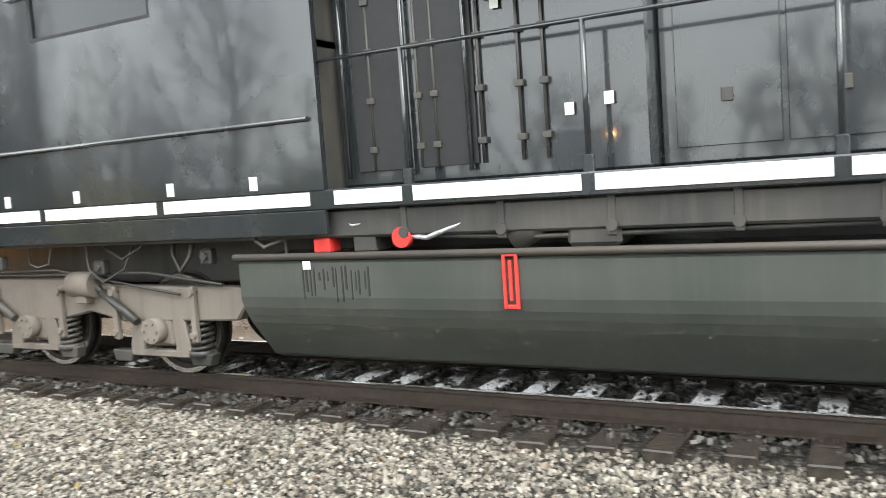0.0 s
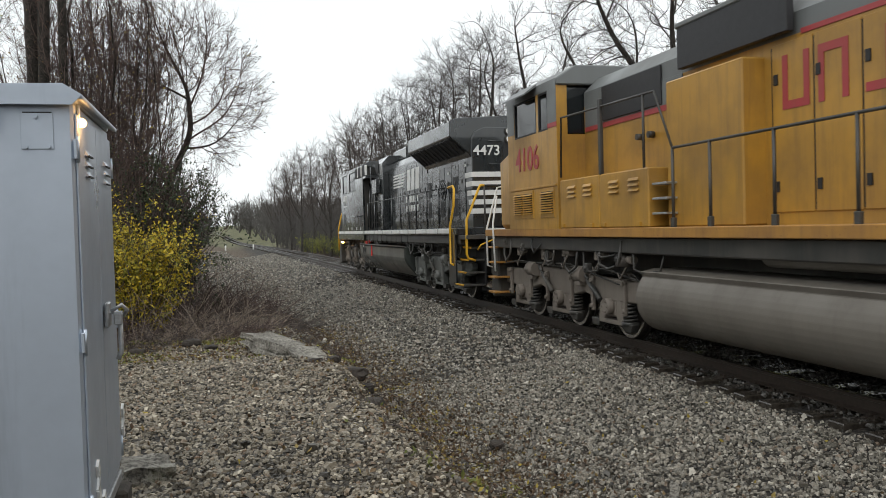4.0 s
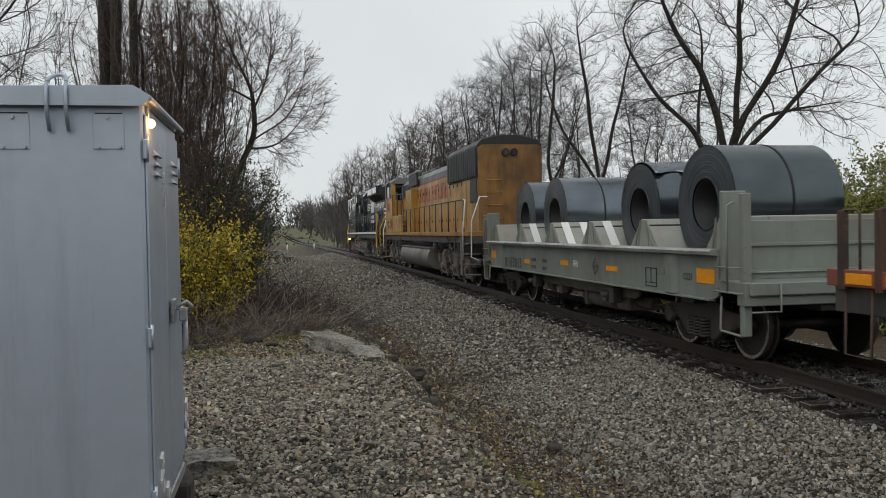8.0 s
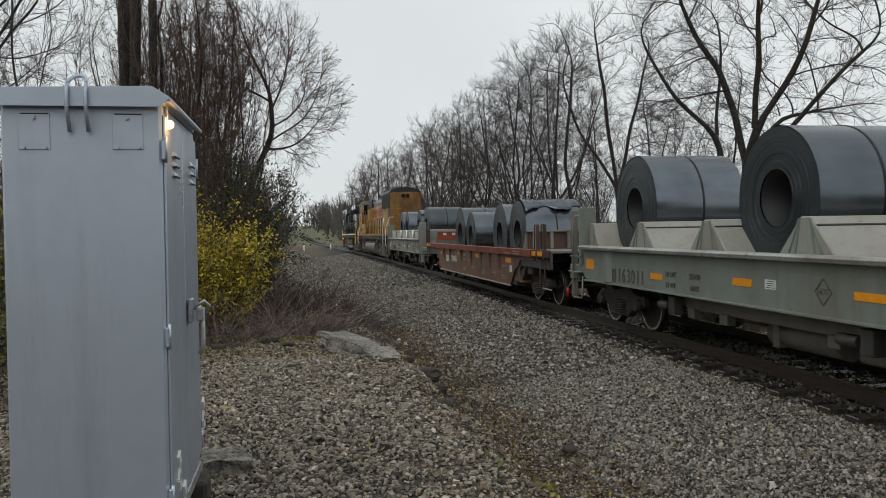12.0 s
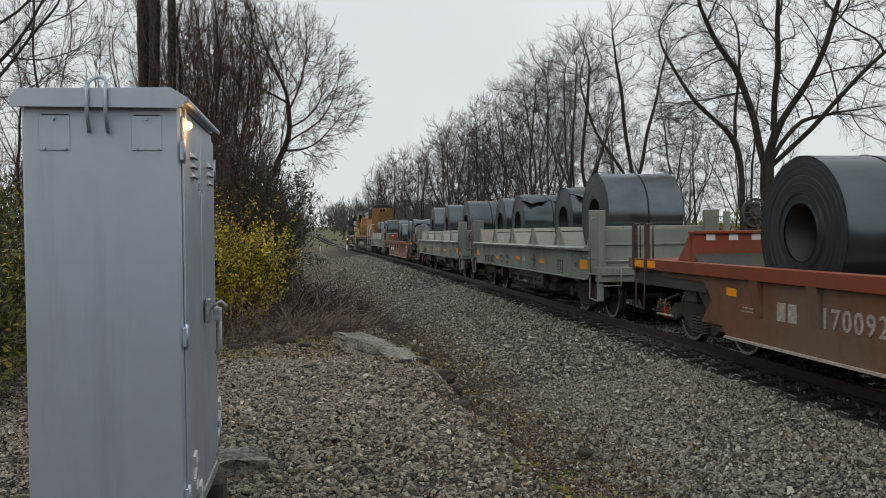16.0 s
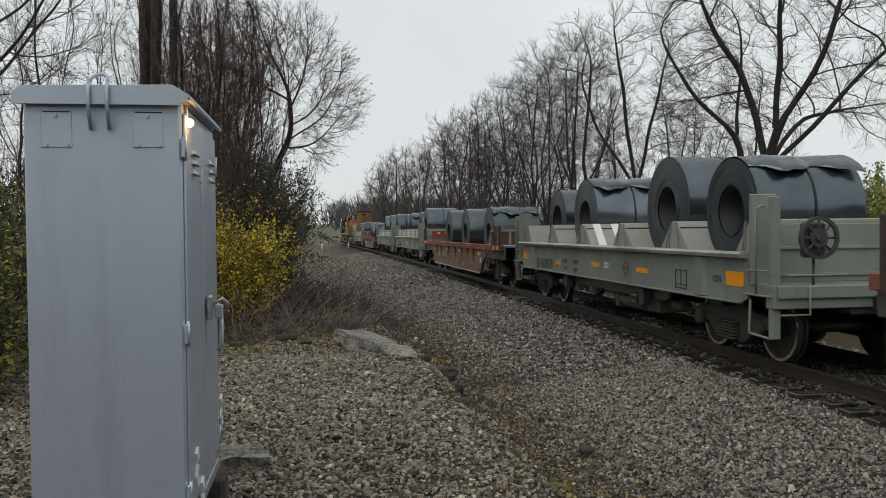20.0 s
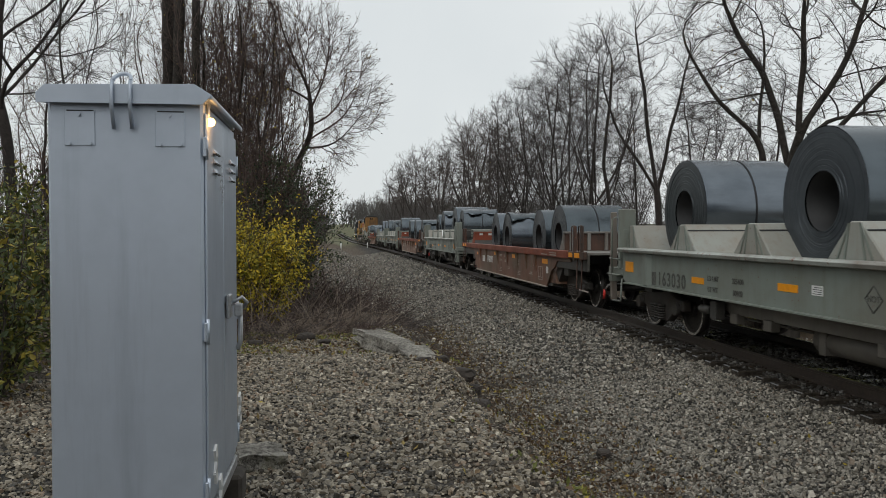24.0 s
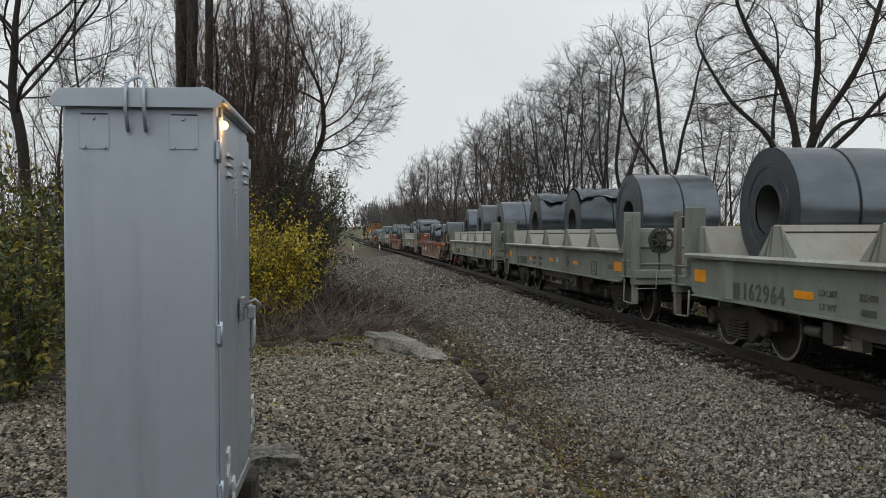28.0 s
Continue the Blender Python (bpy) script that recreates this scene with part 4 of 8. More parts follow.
    for z in (3.42, 4.0):
        bm = bmesh.new()
        tube(bm, [(-0.5, -9.74, z), (-0.5, -9.82, z), (-0.18, -9.82, z), (-0.18, -9.74, z)], 0.014, 5)
        part("grab_iron", bm, NS_BLACK, L)
    bm = bmesh.new()
    ring(bm, (-1.06, -7.35, 2.85), "x", 0.27, 0.235, 0.02, 24)
    for k in range(5):
        a = k * 2 * math.pi / 5
        cyl(bm, (-1.06, -7.35, 2.85), (-1.06, -7.35 + 0.25 * math.cos(a), 2.85 + 0.25 * math.sin(a)), 0.015, 6)
    cyl(bm, (-0.95, -7.35, 2.85), (-1.1, -7.35, 2.85), 0.05, 8)
    part("hand_brake_wheel", bm, NS_BLACK, L)
    for y, z, w in ((-5.2, 3.42, 0.1), (-6.6, 3.42, 0.09), (-7.5, 3.3, 0.22), (-8.2, 3.42, 0.1), (-9.2, 3.4, 0.14), (-3.4, 2.2, 0.09), (-4.1, 2.2, 0.09)):
        bar(L, "warning_label", WHITE, (-0.982, y - w, z), (-0.976, y, z + 0.07), 0)
    for z in (4.05, 4.25):
        bm = bmesh.new()
        cyl(bm, (0.04, -9.66, z), (0.04, -9.83, z), 0.1, 14)
        h = part("headlight", bm, CHASSIS, L)
        bm = bmesh.new()
        cyl(bm, (0.04, -9.83, z), (0.04, -9.84, z), 0.085, 14)
        part("lens", bm, LENS, h)
    bm = bmesh.new()
    cyl(bm, (-0.1, -9.75, 2.02), (-0.1, -9.85, 2.02), 0.1, 12)
    part("marker_lamp", bm, LENS, L)
    bm = bmesh.new()
    cyl(bm, (0.12, -9.75, 2.02), (0.12, -9.83, 2.02), 0.05, 12)
    part("marker_lamp", bm, LAMP_ON, L, "small lit amber marker lamp")
    bar(L, "rear_sill_band", WHITE, (-0.95, -10.765, 1.68), (0.95, -10.752, 1.8), 0.003, "white band on the end sill")
    bm = bmesh.new()
    for x in (-0.95, -0.35, 0.35, 0.95):
        tube(bm, [(x, -10.7, 1.66), (x, -10.7, 2.84)], 0.022, 6)
    tube(bm, [(-0.95, -10.7, 2.84), (0.95, -10.7, 2.84)], 0.022, 6)
    tube(bm, [(-0.95, -10.7, 2.3), (-0.35, -10.7, 2.3)], 0.016, 6)
    part("end_railing", bm, CHASSIS, L)
    bm = bmesh.new()
    box(bm, (-1.45, -10.75, 1.55), (1.45, -10.1, 1.66), 0.01)
    box(bm, (-0.8, -10.75, 0.7), (0.8, -10.6, 1.55), 0.02)
    part("rear_platform", bm, CHASSIS, L)
    for s in (-1, 1):
        for k in range(4):
            i = 0.07 * k
            st = bar(L, "step", CHASSIS, (min(s * (1.5 - i), s * 0.95), -10.6, 0.42 + 0.3 * k), (max(s * (1.5 - i), s * 0.95), -9.95, 0.46 + 0.3 * k), 0.006, "dark step with a yellow edge")
            bar(st, "step_edge", YELLOW_RAIL, (s * (1.5 - i) - 0.035, -10.6, 0.462 + 0.3 * k), (s * (1.5 - i) + 0.012, -9.95, 0.472 + 0.3 * k), 0.003)
            bar(st, "step_lip", YELLOW_RAIL, (s * (1.505 - i) - 0.008, -10.6, 0.43 + 0.3 * k), (s * (1.505 - i) + 0.008, -9.95, 0.462 + 0.3 * k), 0.002)
        bar(L, "stair_back", BLACK, (s * 0.93 - 0.02, -10.62, 0.45), (s * 0.93 + 0.02, -9.9, 1.6), 0.004)
        bar(L, "step_side", NS_BLACK, (s * 1.47 - 0.02, -9.92, 0.4), (s * 1.47 + 0.02, -9.3, 1.66))
        bm = bmesh.new()
        tube(bm, [(s * 0.55, -10.8, 1.5), (s * 0.8, -10.95, 1.55), (s * 1.15, -10.95, 1.42), (s * 1.2, -10.85, 1.3)], 0.02, 6)
        part("uncoupling_lever", bm, YELLOW_RAIL, L)
        for q in range(4):
            bm = bmesh.new()
            x = s * (0.35 + 0.1 * q)
            tube(bm, [(x, -10.78, 1.3), (x, -10.95, 1.2), (x + 0.02, -11.0, 0.9), (x, -10.92, 0.62), (x - 0.02, -10.8, 0.7)], 0.024, 6)
            part("air_hose", bm, BLACK, L)
        bm = bmesh.new()
        tube(bm, [(s * 1.47, -9.3, 2.86), (s * 1.47, -9.75, 2.88), (s * 1.48, -9.9, 2.8), (s * 1.5, -9.9, 2.4), (s * 1.52, -9.6, 1.9), (s * 1.53, -9.6, 0.95), (s * 1.5, -9.75, 0.92)], 0.03, 8)
        part("yellow_handrail", bm, YELLOW_RAIL, L, "yellow end handrail")
        bm = bmesh.new()
        tube(bm, [(s * 0.95, -10.7, 2.84), (s * 1.06, -10.71, 2.84), (s * 1.1, -10.72, 2.76), (s * 1.42, -10.72, 2.02), (s * 1.44, -10.72, 1.2), (s * 1.4, -10.72, 1.1), (s * 1.22, -10.72, 1.04)], 0.03, 8)
        part("yellow_handrail", bm, YELLOW_RAIL, L, "yellow end handrail")
        bm = bmesh.new()
        tube(bm, [(s * 1.15, 11.0, 0.95), (s * 1.4, 11.05, 1.1), (s * 1.42, 11.05, 1.9), (s * 1.25, 10.95, 2.7), (s * 1.0, 10.8, 2.75)], 0.03, 8)
        tube(bm, [(s * 1.5, 10.55, 0.9), (s * 1.5, 10.6, 1.9), (s * 1.35, 10.5, 2.6)], 0.03, 8)
        part("yellow_handrail", bm, YELLOW_RAIL, L, "yellow front handrail")
        handrail_line(L, NS_BLACK, s * 1.46, [-9.3, -8.3, -7.0, -5.7, -4.7, -3.5, -2.13, -0.57, 1.03, 2.5, 3.35], 1.83, 2.88)
    bm = bmesh.new()
    cyl(bm, (-1.36, 9.9, 1.3), (-1.45, 9.95, 1.3), 0.045, 12)
    part("ditch_light", bm, LAMP_ON, L, "lit amber ditch light")
    loco_truck(L, 7.75, 1.98, TRUCK_TAN, -1)
    loco_truck(L, -7.0, 1.98, TRUCK_BLACK, 1)
    coupler(L, -10.7, -1)
    return L


def up_locomotive():
    L = thing("locomotive", "weathered yellow and grey diesel freight locomotive with red markings", "locomotive", "locomotives of the train")
    bm = bmesh.new()
    box(bm, (-1.4, -10.9, 1.4), (1.4, 10.5, 1.64), 0.02)
    box(bm, (-0.7, -10.9, 0.95), (0.7, 10.5, 1.4), 0.02)
    part("underframe", bm, CHASSIS, L)
    bm = bmesh.new()
    box(bm, (-1.5, -10.9, 1.64), (1.5, 10.7, 1.78), 0.01)
    part("walkway", bm, UP_RUSTY, L, "rust-stained walkway edge")
    # tank: a long barrel side under a flat shelf
    bm = bmesh.new()
    prof = [(-1.2, 1.2), (-1.42, 1.16)] + [(-1.02 - 0.48 * math.cos(a), 0.78 - 0.48 * math.sin(a)) for a in np.radians(np.arange(-40, 86, 9))]
    prism(bm, prof + [(-x, z) for x, z in prof[::-1]], "y", -3.6, 3.85, 0.008)
    part("fuel_tank", bm, TANK_TAN, L, "dusty tan rounded fuel tank")
    for s in (-1, 1):
        bm = bmesh.new()
        cyl(bm, (s * 1.2, -3.0, 1.48), (s * 1.2, 1.2, 1.48), 0.17, 16)
        part("air_reservoir", bm, TANK_TAN, L)
    bm = bmesh.new()
    for k in range(4):
        tube(bm, [(-1.3 + 0.05 * k, 10, 1.5 - 0.03 * k), (-1.25 + 0.05 * k, 4.0, 1.45), (-1.3, 1.4, 1.5 + 0.03 * k)], 0.02, 5)
        tube(bm, [(-1.3 + 0.05 * k, -3.1, 1.5 - 0.03 * k), (-1.25, -6.0, 1.45 - 0.02 * k), (-1.3, -10, 1.5)], 0.02, 5)
    part("pipe_run", bm, CHASSIS, L)
    for k, (y, z) in enumerate(((8.9, 1.35), (7.6, 1.3), (6.6, 1.38), (5.3, 1.36), (4.4, 1.3), (-4.2, 1.3), (-5.6, 1.35), (-7.2, 1.3), (-8.6, 1.34))):
        bm = bmesh.new()
        cyl(bm, (-1.28, y - 0.1, z), (-1.28, y + 0.16, z), 0.05 + 0.015 * (k % 3), 10)
        box(bm, (-1.33, y + 0.15, z - 0.1), (-1.2, y + 0.27, z + 0.12), 0.015)
        tube(bm, [(-1.3, y, z), (-1.36, y + 0.1, z - 0.2), (-1.3, y + 0.3, z - 0.3), (-1.25, y + 0.5, z - 0.22)], 0.014, 5)
        part("valve", bm, TRUCK_TAN, L)
    bm = bmesh.new()
    cyl(bm, (-1.3, 4.55, 1.42), (-1.3, 4.55, 1.2), 0.07, 12, 0.16)
    part("bell", bm, TRUCK_GREY, L)
    clutter(L, CHASSIS, 4.0, 9.8, 1.08, 1.55, 18)
    clutter(L, CHASSIS, -9.8, -3.8, 1.08, 1.55, 16)
    # cab
    holes = [(6.95, 7.4, 3.52, 4.2), (7.5, 8.65, 3.52, 4.2)]
    for s in (-1, 1):
        a, b = (1.44, 1.5) if s > 0 else (-1.5, -1.44)
        side_wall(L, "cab_side", UP_YELLOW, a, b, 6.55, 9.05, 1.78, 4.24, holes)
        for h in holes:
            window_unit(L, s * 1.47, *h, s)
        bar(L, "cab_band", UP_GREY, (s * 1.503 - 0.005, 6.55, 4.2), (s * 1.503 + 0.005, 9.05, 4.36), 0.002)
        bar(L, "cab_band", UP_GREY, (s * 1.503 - 0.005, 6.55, 3.62), (s * 1.503 + 0.005, 6.94, 4.2), 0.002)
        bar(L, "cab_band", UP_GREY, (s * 1.503 - 0.005, 8.66, 3.62), (s * 1.503 + 0.005, 9.05, 4.2), 0.002)
        bar(L, "red_line", UP_RED, (s * 1.504 - 0.005, 6.55, 3.54), (s * 1.504 + 0.005, 6.94, 3.62), 0.002)
        bm = bmesh.new()
        prism(bm, [(s * 1.5, 4.4), (s * 1.5, 4.36), (s * 1.74, 4.2), (s * 1.74, 4.23)], "y", 7.45, 8.7)
        part("visor", bm, UP_GREY, L)
        words("4106", 0.62, UP_RED, L, near_side(-1.506, 8.0, 3.07) if s < 0 else pose(1.506, 8.0, 3.07, 90, 0, 90), "road_number", "red road number on the cab side")
        bar(L, "cab_moulding", UP_YELLOW, (s * 1.51 - 0.012, 6.6, 2.52), (s * 1.51 + 0.012, 8.95, 2.56), 0.003)
        for y0, y1 in ((7.75, 8.2), (8.26, 8.7), (6.75, 7.3)):
            d = bar(L, "vent_door", UP_YELLOW, (s * 1.506 - 0.012, y0 - 0.04, 1.98), (s * 1.506 + 0.012, y1 + 0.04, 2.5), 0.004)
            bar(d, "vent_recess", BLACK, (s * 1.52 - 0.002, y0, 2.05), (s * 1.52 + 0.002, y1, 2.44), 0)
            louvres(d, s * 1.52, y0, y1, 2.05, 2.44, 9, UP_YELLOW, s)
        # electrical cabinet on the walkway, behind the cab
        for y0, y1 in ((3.45, 4.95), (4.98, 6.5)):
            d = bar(L, "side_cabinet", UP_YELLOW, (min(s * 1.0, s * 1.49), y0, 1.78), (max(s * 1.0, s * 1.49), y1, 2.6), 0.02, "yellow walkway cabinet with small louvres")
            for q in range(2):
                yy = y0 + 0.25 + q * 0.62
                louvres(d, s * 1.49, yy, yy + 0.3, 2.28, 2.5, 3, UP_YELLOW, s)
            for yy in (y0 + 0.2, y1 - 0.2):
                bar(d, "hinge", UP_YELLOW, (s * 1.5 - 0.02, yy, 1.8), (s * 1.5 + 0.02, yy + 0.1, 1.86))
        for k in range(3):
            bar(L, "step", GALV, (min(s * 1.15, s * 1.45), 3.05, 1.95 + 0.2 * k), (max(s * 1.15, s * 1.45), 3.42, 1.98 + 0.2 * k), 0.004)
    bm = bmesh.new()
    prism(bm, [(-1.5, 4.36), (-1.15, 4.58), (1.15, 4.58), (1.5, 4.36), (1.5, 4.24), (-1.5, 4.24)], "y", 6.5, 9.15, 0.02)
    part("cab_roof", bm, UP_GREY, L)
    bm = bmesh.new()
    box(bm, (-1.44, 8.98, 1.78), (1.44, 9.05, 3.5))
    for x in (-1.44, -0.45, 0.36, 1.34):
        box(bm, (x, 8.98, 3.5), (x + 0.1, 9.05, 4.24))
    part("cab_end_wall", bm, UP_YELLOW, L)
    bm = bmesh.new()
    box(bm, (-1.44, 6.55, 1.78), (1.44, 6.62, 3.4))
    box(bm, (-1.44, 6.55, 3.4), (-1.3, 6.62, 4.24))
    box(bm, (-0.6, 6.55, 3.4), (1.44, 6.62, 4.24))
    part("cab_end_wall", bm, UP_YELLOW, L)
    bm = bmesh.new()
    box(bm, (-1.34, 9.0, 3.52), (1.34, 9.02, 4.22))
    part("windshield", bm, GLASS, L)
    bm = bmesh.new()
    box(bm, (-1.3, 6.58, 3.42), (-0.6, 6.6, 4.2))
    part("rear_cab_window", bm, GLASS, L)
    bm = bmesh.new()
    prism(bm, [(-1.42, 9.05), (-1.34, 10.1), (-1.05, 10.55), (1.05, 10.55), (1.34, 10.1), (1.42, 9.05)], "z", 1.78, 3.42, 0.1)
    for v in bm.verts:
        if v.co.z > 3.0 and v.co.y > 9.5:
            v.co.z -= 0.28 * (v.co.y - 9.5)
    part("nose", bm, UP_YELLOW, L)
    bm = bmesh.new()
    prism(bm, [(10.3, 0.4), (10.75, 0.3), (10.8, 0.55), (10.6, 1.64), (10.3, 1.64)], "x", -1.35, 1.35, 0.03)
    part("pilot", bm, CHASSIS, L)
    # long hood: yellow with a grey roof band
    bm = bmesh.new()
    box(bm, (-0.98, -10.3, 1.78), (0.98, 6.55, 3.86))
    hood = part("long_hood", bm, UP_YELLOW, L)
    bm = bmesh.new()
    prism(bm, [(-0.98, 3.86), (-0.98, 4.1), (-0.75, 4.34), (0.75, 4.34), (0.98, 4.1), (0.98, 3.86)], "y", -5.6, 6.55)
    part("hood_top", bm, UP_GREY, L)
    bm = bmesh.new()
    prism(bm, [(-1.03, 3.5), (-1.06, 4.5), (-0.9, 4.68), (-0.3, 4.82), (0.3, 4.82), (0.9, 4.68), (1.06, 4.5), (1.03, 3.5)], "y", -10.3, -5.6, 0.02)
    rad = part("radiator_housing", bm, UP_DARK, L, "sooty dark roof and radiator housing")
    bm = bmesh.new()
    prism(bm, [(-1.03, 1.8), (-1.05, 4.4), (-0.9, 4.5), (0.9, 4.5), (1.05, 4.4), (1.03, 1.8)], "y", -10.34, -10.302, 0.01)
    part("rear_wall", bm, UP_YELLOW_END, L, "grimy yellow hood end")
    for s in (-1, 1):
        bar(rad, "radiator_screen", GRILLE, (s * 1.06 - 0.02, -10.2, 3.56), (s * 1.06 + 0.02, -5.65, 4.42), 0.004, "black radiator intake screen")
        for k in range(16):
            bar(rad, "screen_rib", BLACK, (s * 1.085 - 0.006, -10.15 + 0.28 * k, 3.58), (s * 1.085 + 0.006, -10.13 + 0.28 * k, 4.4), 0)
        bar(L, "intake_screen", GRILLE, (s * 1.08 - 0.05, 1.0, 3.88), (s * 1.08 + 0.05, 3.25, 4.42), 0.01, "black engine air intake screen")
        bar(L, "intake_housing", UP_GREY, (min(s * 0.9, s * 1.14), 0.95, 4.42), (max(s * 0.9, s * 1.14), 3.3, 4.5), 0.02)
        bar(L, "blower_housing", UP_YELLOW, (min(s * 0.95, s * 1.28), 1.6, 1.78), (max(s * 0.95, s * 1.28), 3.3, 3.72), 0.02)
        bar(L, "red_line", UP_RED, (s * 0.985 - 0.006, -5.6, 3.84), (s * 0.985 + 0.006, 0.95, 3.9), 0.002, "red band between yellow and grey")
        bar(L, "small_screen", GRILLE, (s * 0.99 - 0.015, -9.95, 2.72), (s * 0.99 + 0.015, -9.0, 3.5), 0.004)
        y = 1.45
        for k in range(14):
            w = 0.7
            x = s * 0.986
            bm = bmesh.new()
            box(bm, (x - 0.012, y - w + 0.015, 1.92), (x + 0.012, y - 0.015, 3.8 if y > -5 else 3.45), 0.005)
            door = part("hood_door", bm, UP_YELLOW, hood)
            for z in (2.15, 3.35):
                bar(door, "latch", BLACK, (x + s * 0.02 - 0.008, y - 0.12, z), (x + s * 0.02 + 0.008, y - 0.05, z + 0.12), 0.002)
            y -= w
        for k in range(14):
            yy = 1.45 - 0.7 * k
            bar(hood, "door_gap", BLACK, (s * 0.9835 - 0.004, yy - 0.013, 1.94), (s * 0.9835 + 0.004, yy + 0.013, 3.78 if yy > -5 else 3.44), 0)
        # twelve plain red shapes where the lettering stands
        for k in range(12):
            a = 1.25 - k * 0.58 - (0.25 if k > 4 else 0)
            bm = bmesh.new()
            x = s * 1.003
            box(bm, (x - 0.003, a - 0.44, 3.06), (x + 0.003, a - 0.35, 3.66))
            if k % 3 != 2:
                box(bm, (x - 0.003, a - 0.09, 3.06), (x + 0.003, a, 3.66))
            box(bm, (x - 0.003, a - 0.35, 3.06 if k % 2 == 0 else 3.57), (x + 0.003, a - 0.09, 3.15 if k % 2 == 0 else 3.66))
            part("red_marking", bm, UP_RED, hood, "plain red shape on the hood side")
        ys = [-10.0, -8.8, -7.6, -6.4, -5.2, -4.0, -2.8, -1.6, -0.4, 0.8, 2.0, 2.85]
        handrail_line(L, CHASSIS, s * 1.46, ys, 1.78, 2.8)
        bar(L, "hood_band", UP_GREY, (s * 0.986 - 0.006, 3.35, 3.5), (s * 0.986 + 0.006, 6.5, 3.86), 0.002)
        bar(L, "red_line", UP_RED, (s * 0.988 - 0.006, 3.35, 3.42), (s * 0.988 + 0.006, 6.5, 3.5), 0.002, "red band between yellow and grey")
        bar(L, "handrail_post", CHASSIS, (s * 1.46 - 0.03, 4.9, 2.6), (s * 1.46 + 0.03, 4.98, 3.75), 0.01)
        for y in (4.15, 4.5):
            bm = bmesh.new()
            cyl(bm, (s * 1.0, y, 3.12), (s * 1.09, y, 3.12), 0.05, 10)
            part("knob", bm, CHASSIS, L)
        bar(L, "dark_panel", GRILLE, (s * 1.0 - 0.015, 3.9, 3.52), (s * 1.0 + 0.015, 5.8, 4.08), 0.006, "dark ventilation panel")
        bm = bmesh.new()
        tube(bm, [(s * 1.46, 2.85, 2.8), (s * 1.46, 3.3, 3.6), (s * 1.46, 6.45, 3.66), (s * 1.46, 6.5, 2.65)], 0.018, 6)
        for y in (3.6, 4.95):
            tube(bm, [(s * 1.46, y, 2.55), (s * 1.46, y, 3.62)], 0.02, 6)
        part("upper_handrail", bm, CHASSIS, L)
        for rail_pts in (
                [(s * 1.46, -10.0, 2.8), (s * 1.46, -10.25, 2.78), (s * 1.5, -10.3, 2.5), (s * 1.52, -10.15, 1.9), (s * 1.53, -10.15, 0.9)],
                [(s * 0.9, -10.9, 2.85), (s * 1.15, -10.92, 2.85), (s * 1.42, -10.92, 2.1), (s * 1.44, -10.92, 1.0), (s * 1.2, -10.92, 0.9)],
                [(s * 1.2, 10.72, 0.9), (s * 1.46, 10.72, 1.0), (s * 1.46, 10.72, 1.8), (s * 1.2, 10.7, 2.7), (s * 0.9, 10.7, 2.75)],
                [(s * 1.52, 10.0, 0.9), (s * 1.52, 10.1, 1.9), (s * 1.35, 10.3, 2.5)],
        ):
            bm = bmesh.new()
            tube(bm, rail_pts, 0.021, 8)
            part("white_handrail", bm, WHITE, L, "white end handrail")
        for e in (-1, 1):
            y = e * 10.35
            for k in range(4):
                bar(L, "step", UP_RUSTY if e > 0 else TRUCK_TAN, (min(s * 1.5, s * 1.05), y - 0.22, 0.42 + 0.32 * k), (max(s * 1.5, s * 1.05), y + 0.22, 0.46 + 0.32 * k), 0.006)
            bar(L, "step_side", UP_YELLOW if e > 0 else TRUCK_TAN, (s * 1.48 - 0.02, y - e * 0.75 if e < 0 else y - 0.5, 0.4), (s * 1.48 + 0.02, y + 0.5 if e < 0 else y - 0.2, 1.64)) if e < 0 else None
    bm = bmesh.new()
    box(bm, (-0.8, -10.95, 1.64), (0.8, -10.86, 1.8), 0.01)
    part("rear_sill", bm, UP_YELLOW, L)
    for x in (-0.16, 0.12):
        bm = bmesh.new()
        cyl(bm, (x, -10.33, 4.26), (x, -10.44, 4.26), 0.12, 14)
        h = part("headlight", bm, BLACK, L)
        bm = bmesh.new()
        cyl(bm, (x, -10.44, 4.26), (x, -10.445, 4.26), 0.09, 14)
        part("lens", bm, GLASS, h)
    bm = bmesh.new()
    for z in (2.2, 2.6, 3.0, 3.4):
        tube(bm, [(-0.75, -10.34, z), (-0.75, -10.42, z), (-0.3, -10.42, z), (-0.3, -10.34, z)], 0.014, 5)
    part("grab_iron", bm, UP_YELLOW, L)
    bm = bmesh.new()
    for y in (-6.2, -7.5, -8.8):
        cyl(bm, (0, y, 4.78), (0, y, 4.88), 0.55, 18)
    box(bm, (-0.5, 1.2, 4.3), (0.5, 3.0, 4.56), 0.04)
    box(bm, (-0.6, -1.0, 4.3), (0.6, 0.6, 4.52), 0.04)
    tube(bm, [(-0.9, -10.0, 4.66), (-0.9, -9.9, 4.82), (-0.9, -8.3, 4.82), (-0.9, -8.2, 4.66)], 0.015, 5)
    part("roof_gear", bm, CHASSIS, L)
    loco_truck(L, 7.35, 2.0, TRUCK_TAN, -1)
    loco_truck(L, -7.2, 2.0, TRUCK_TAN, 1)
    coupler(L, -10.9, -1)
    coupler(L, 10.7, 1)
    return L


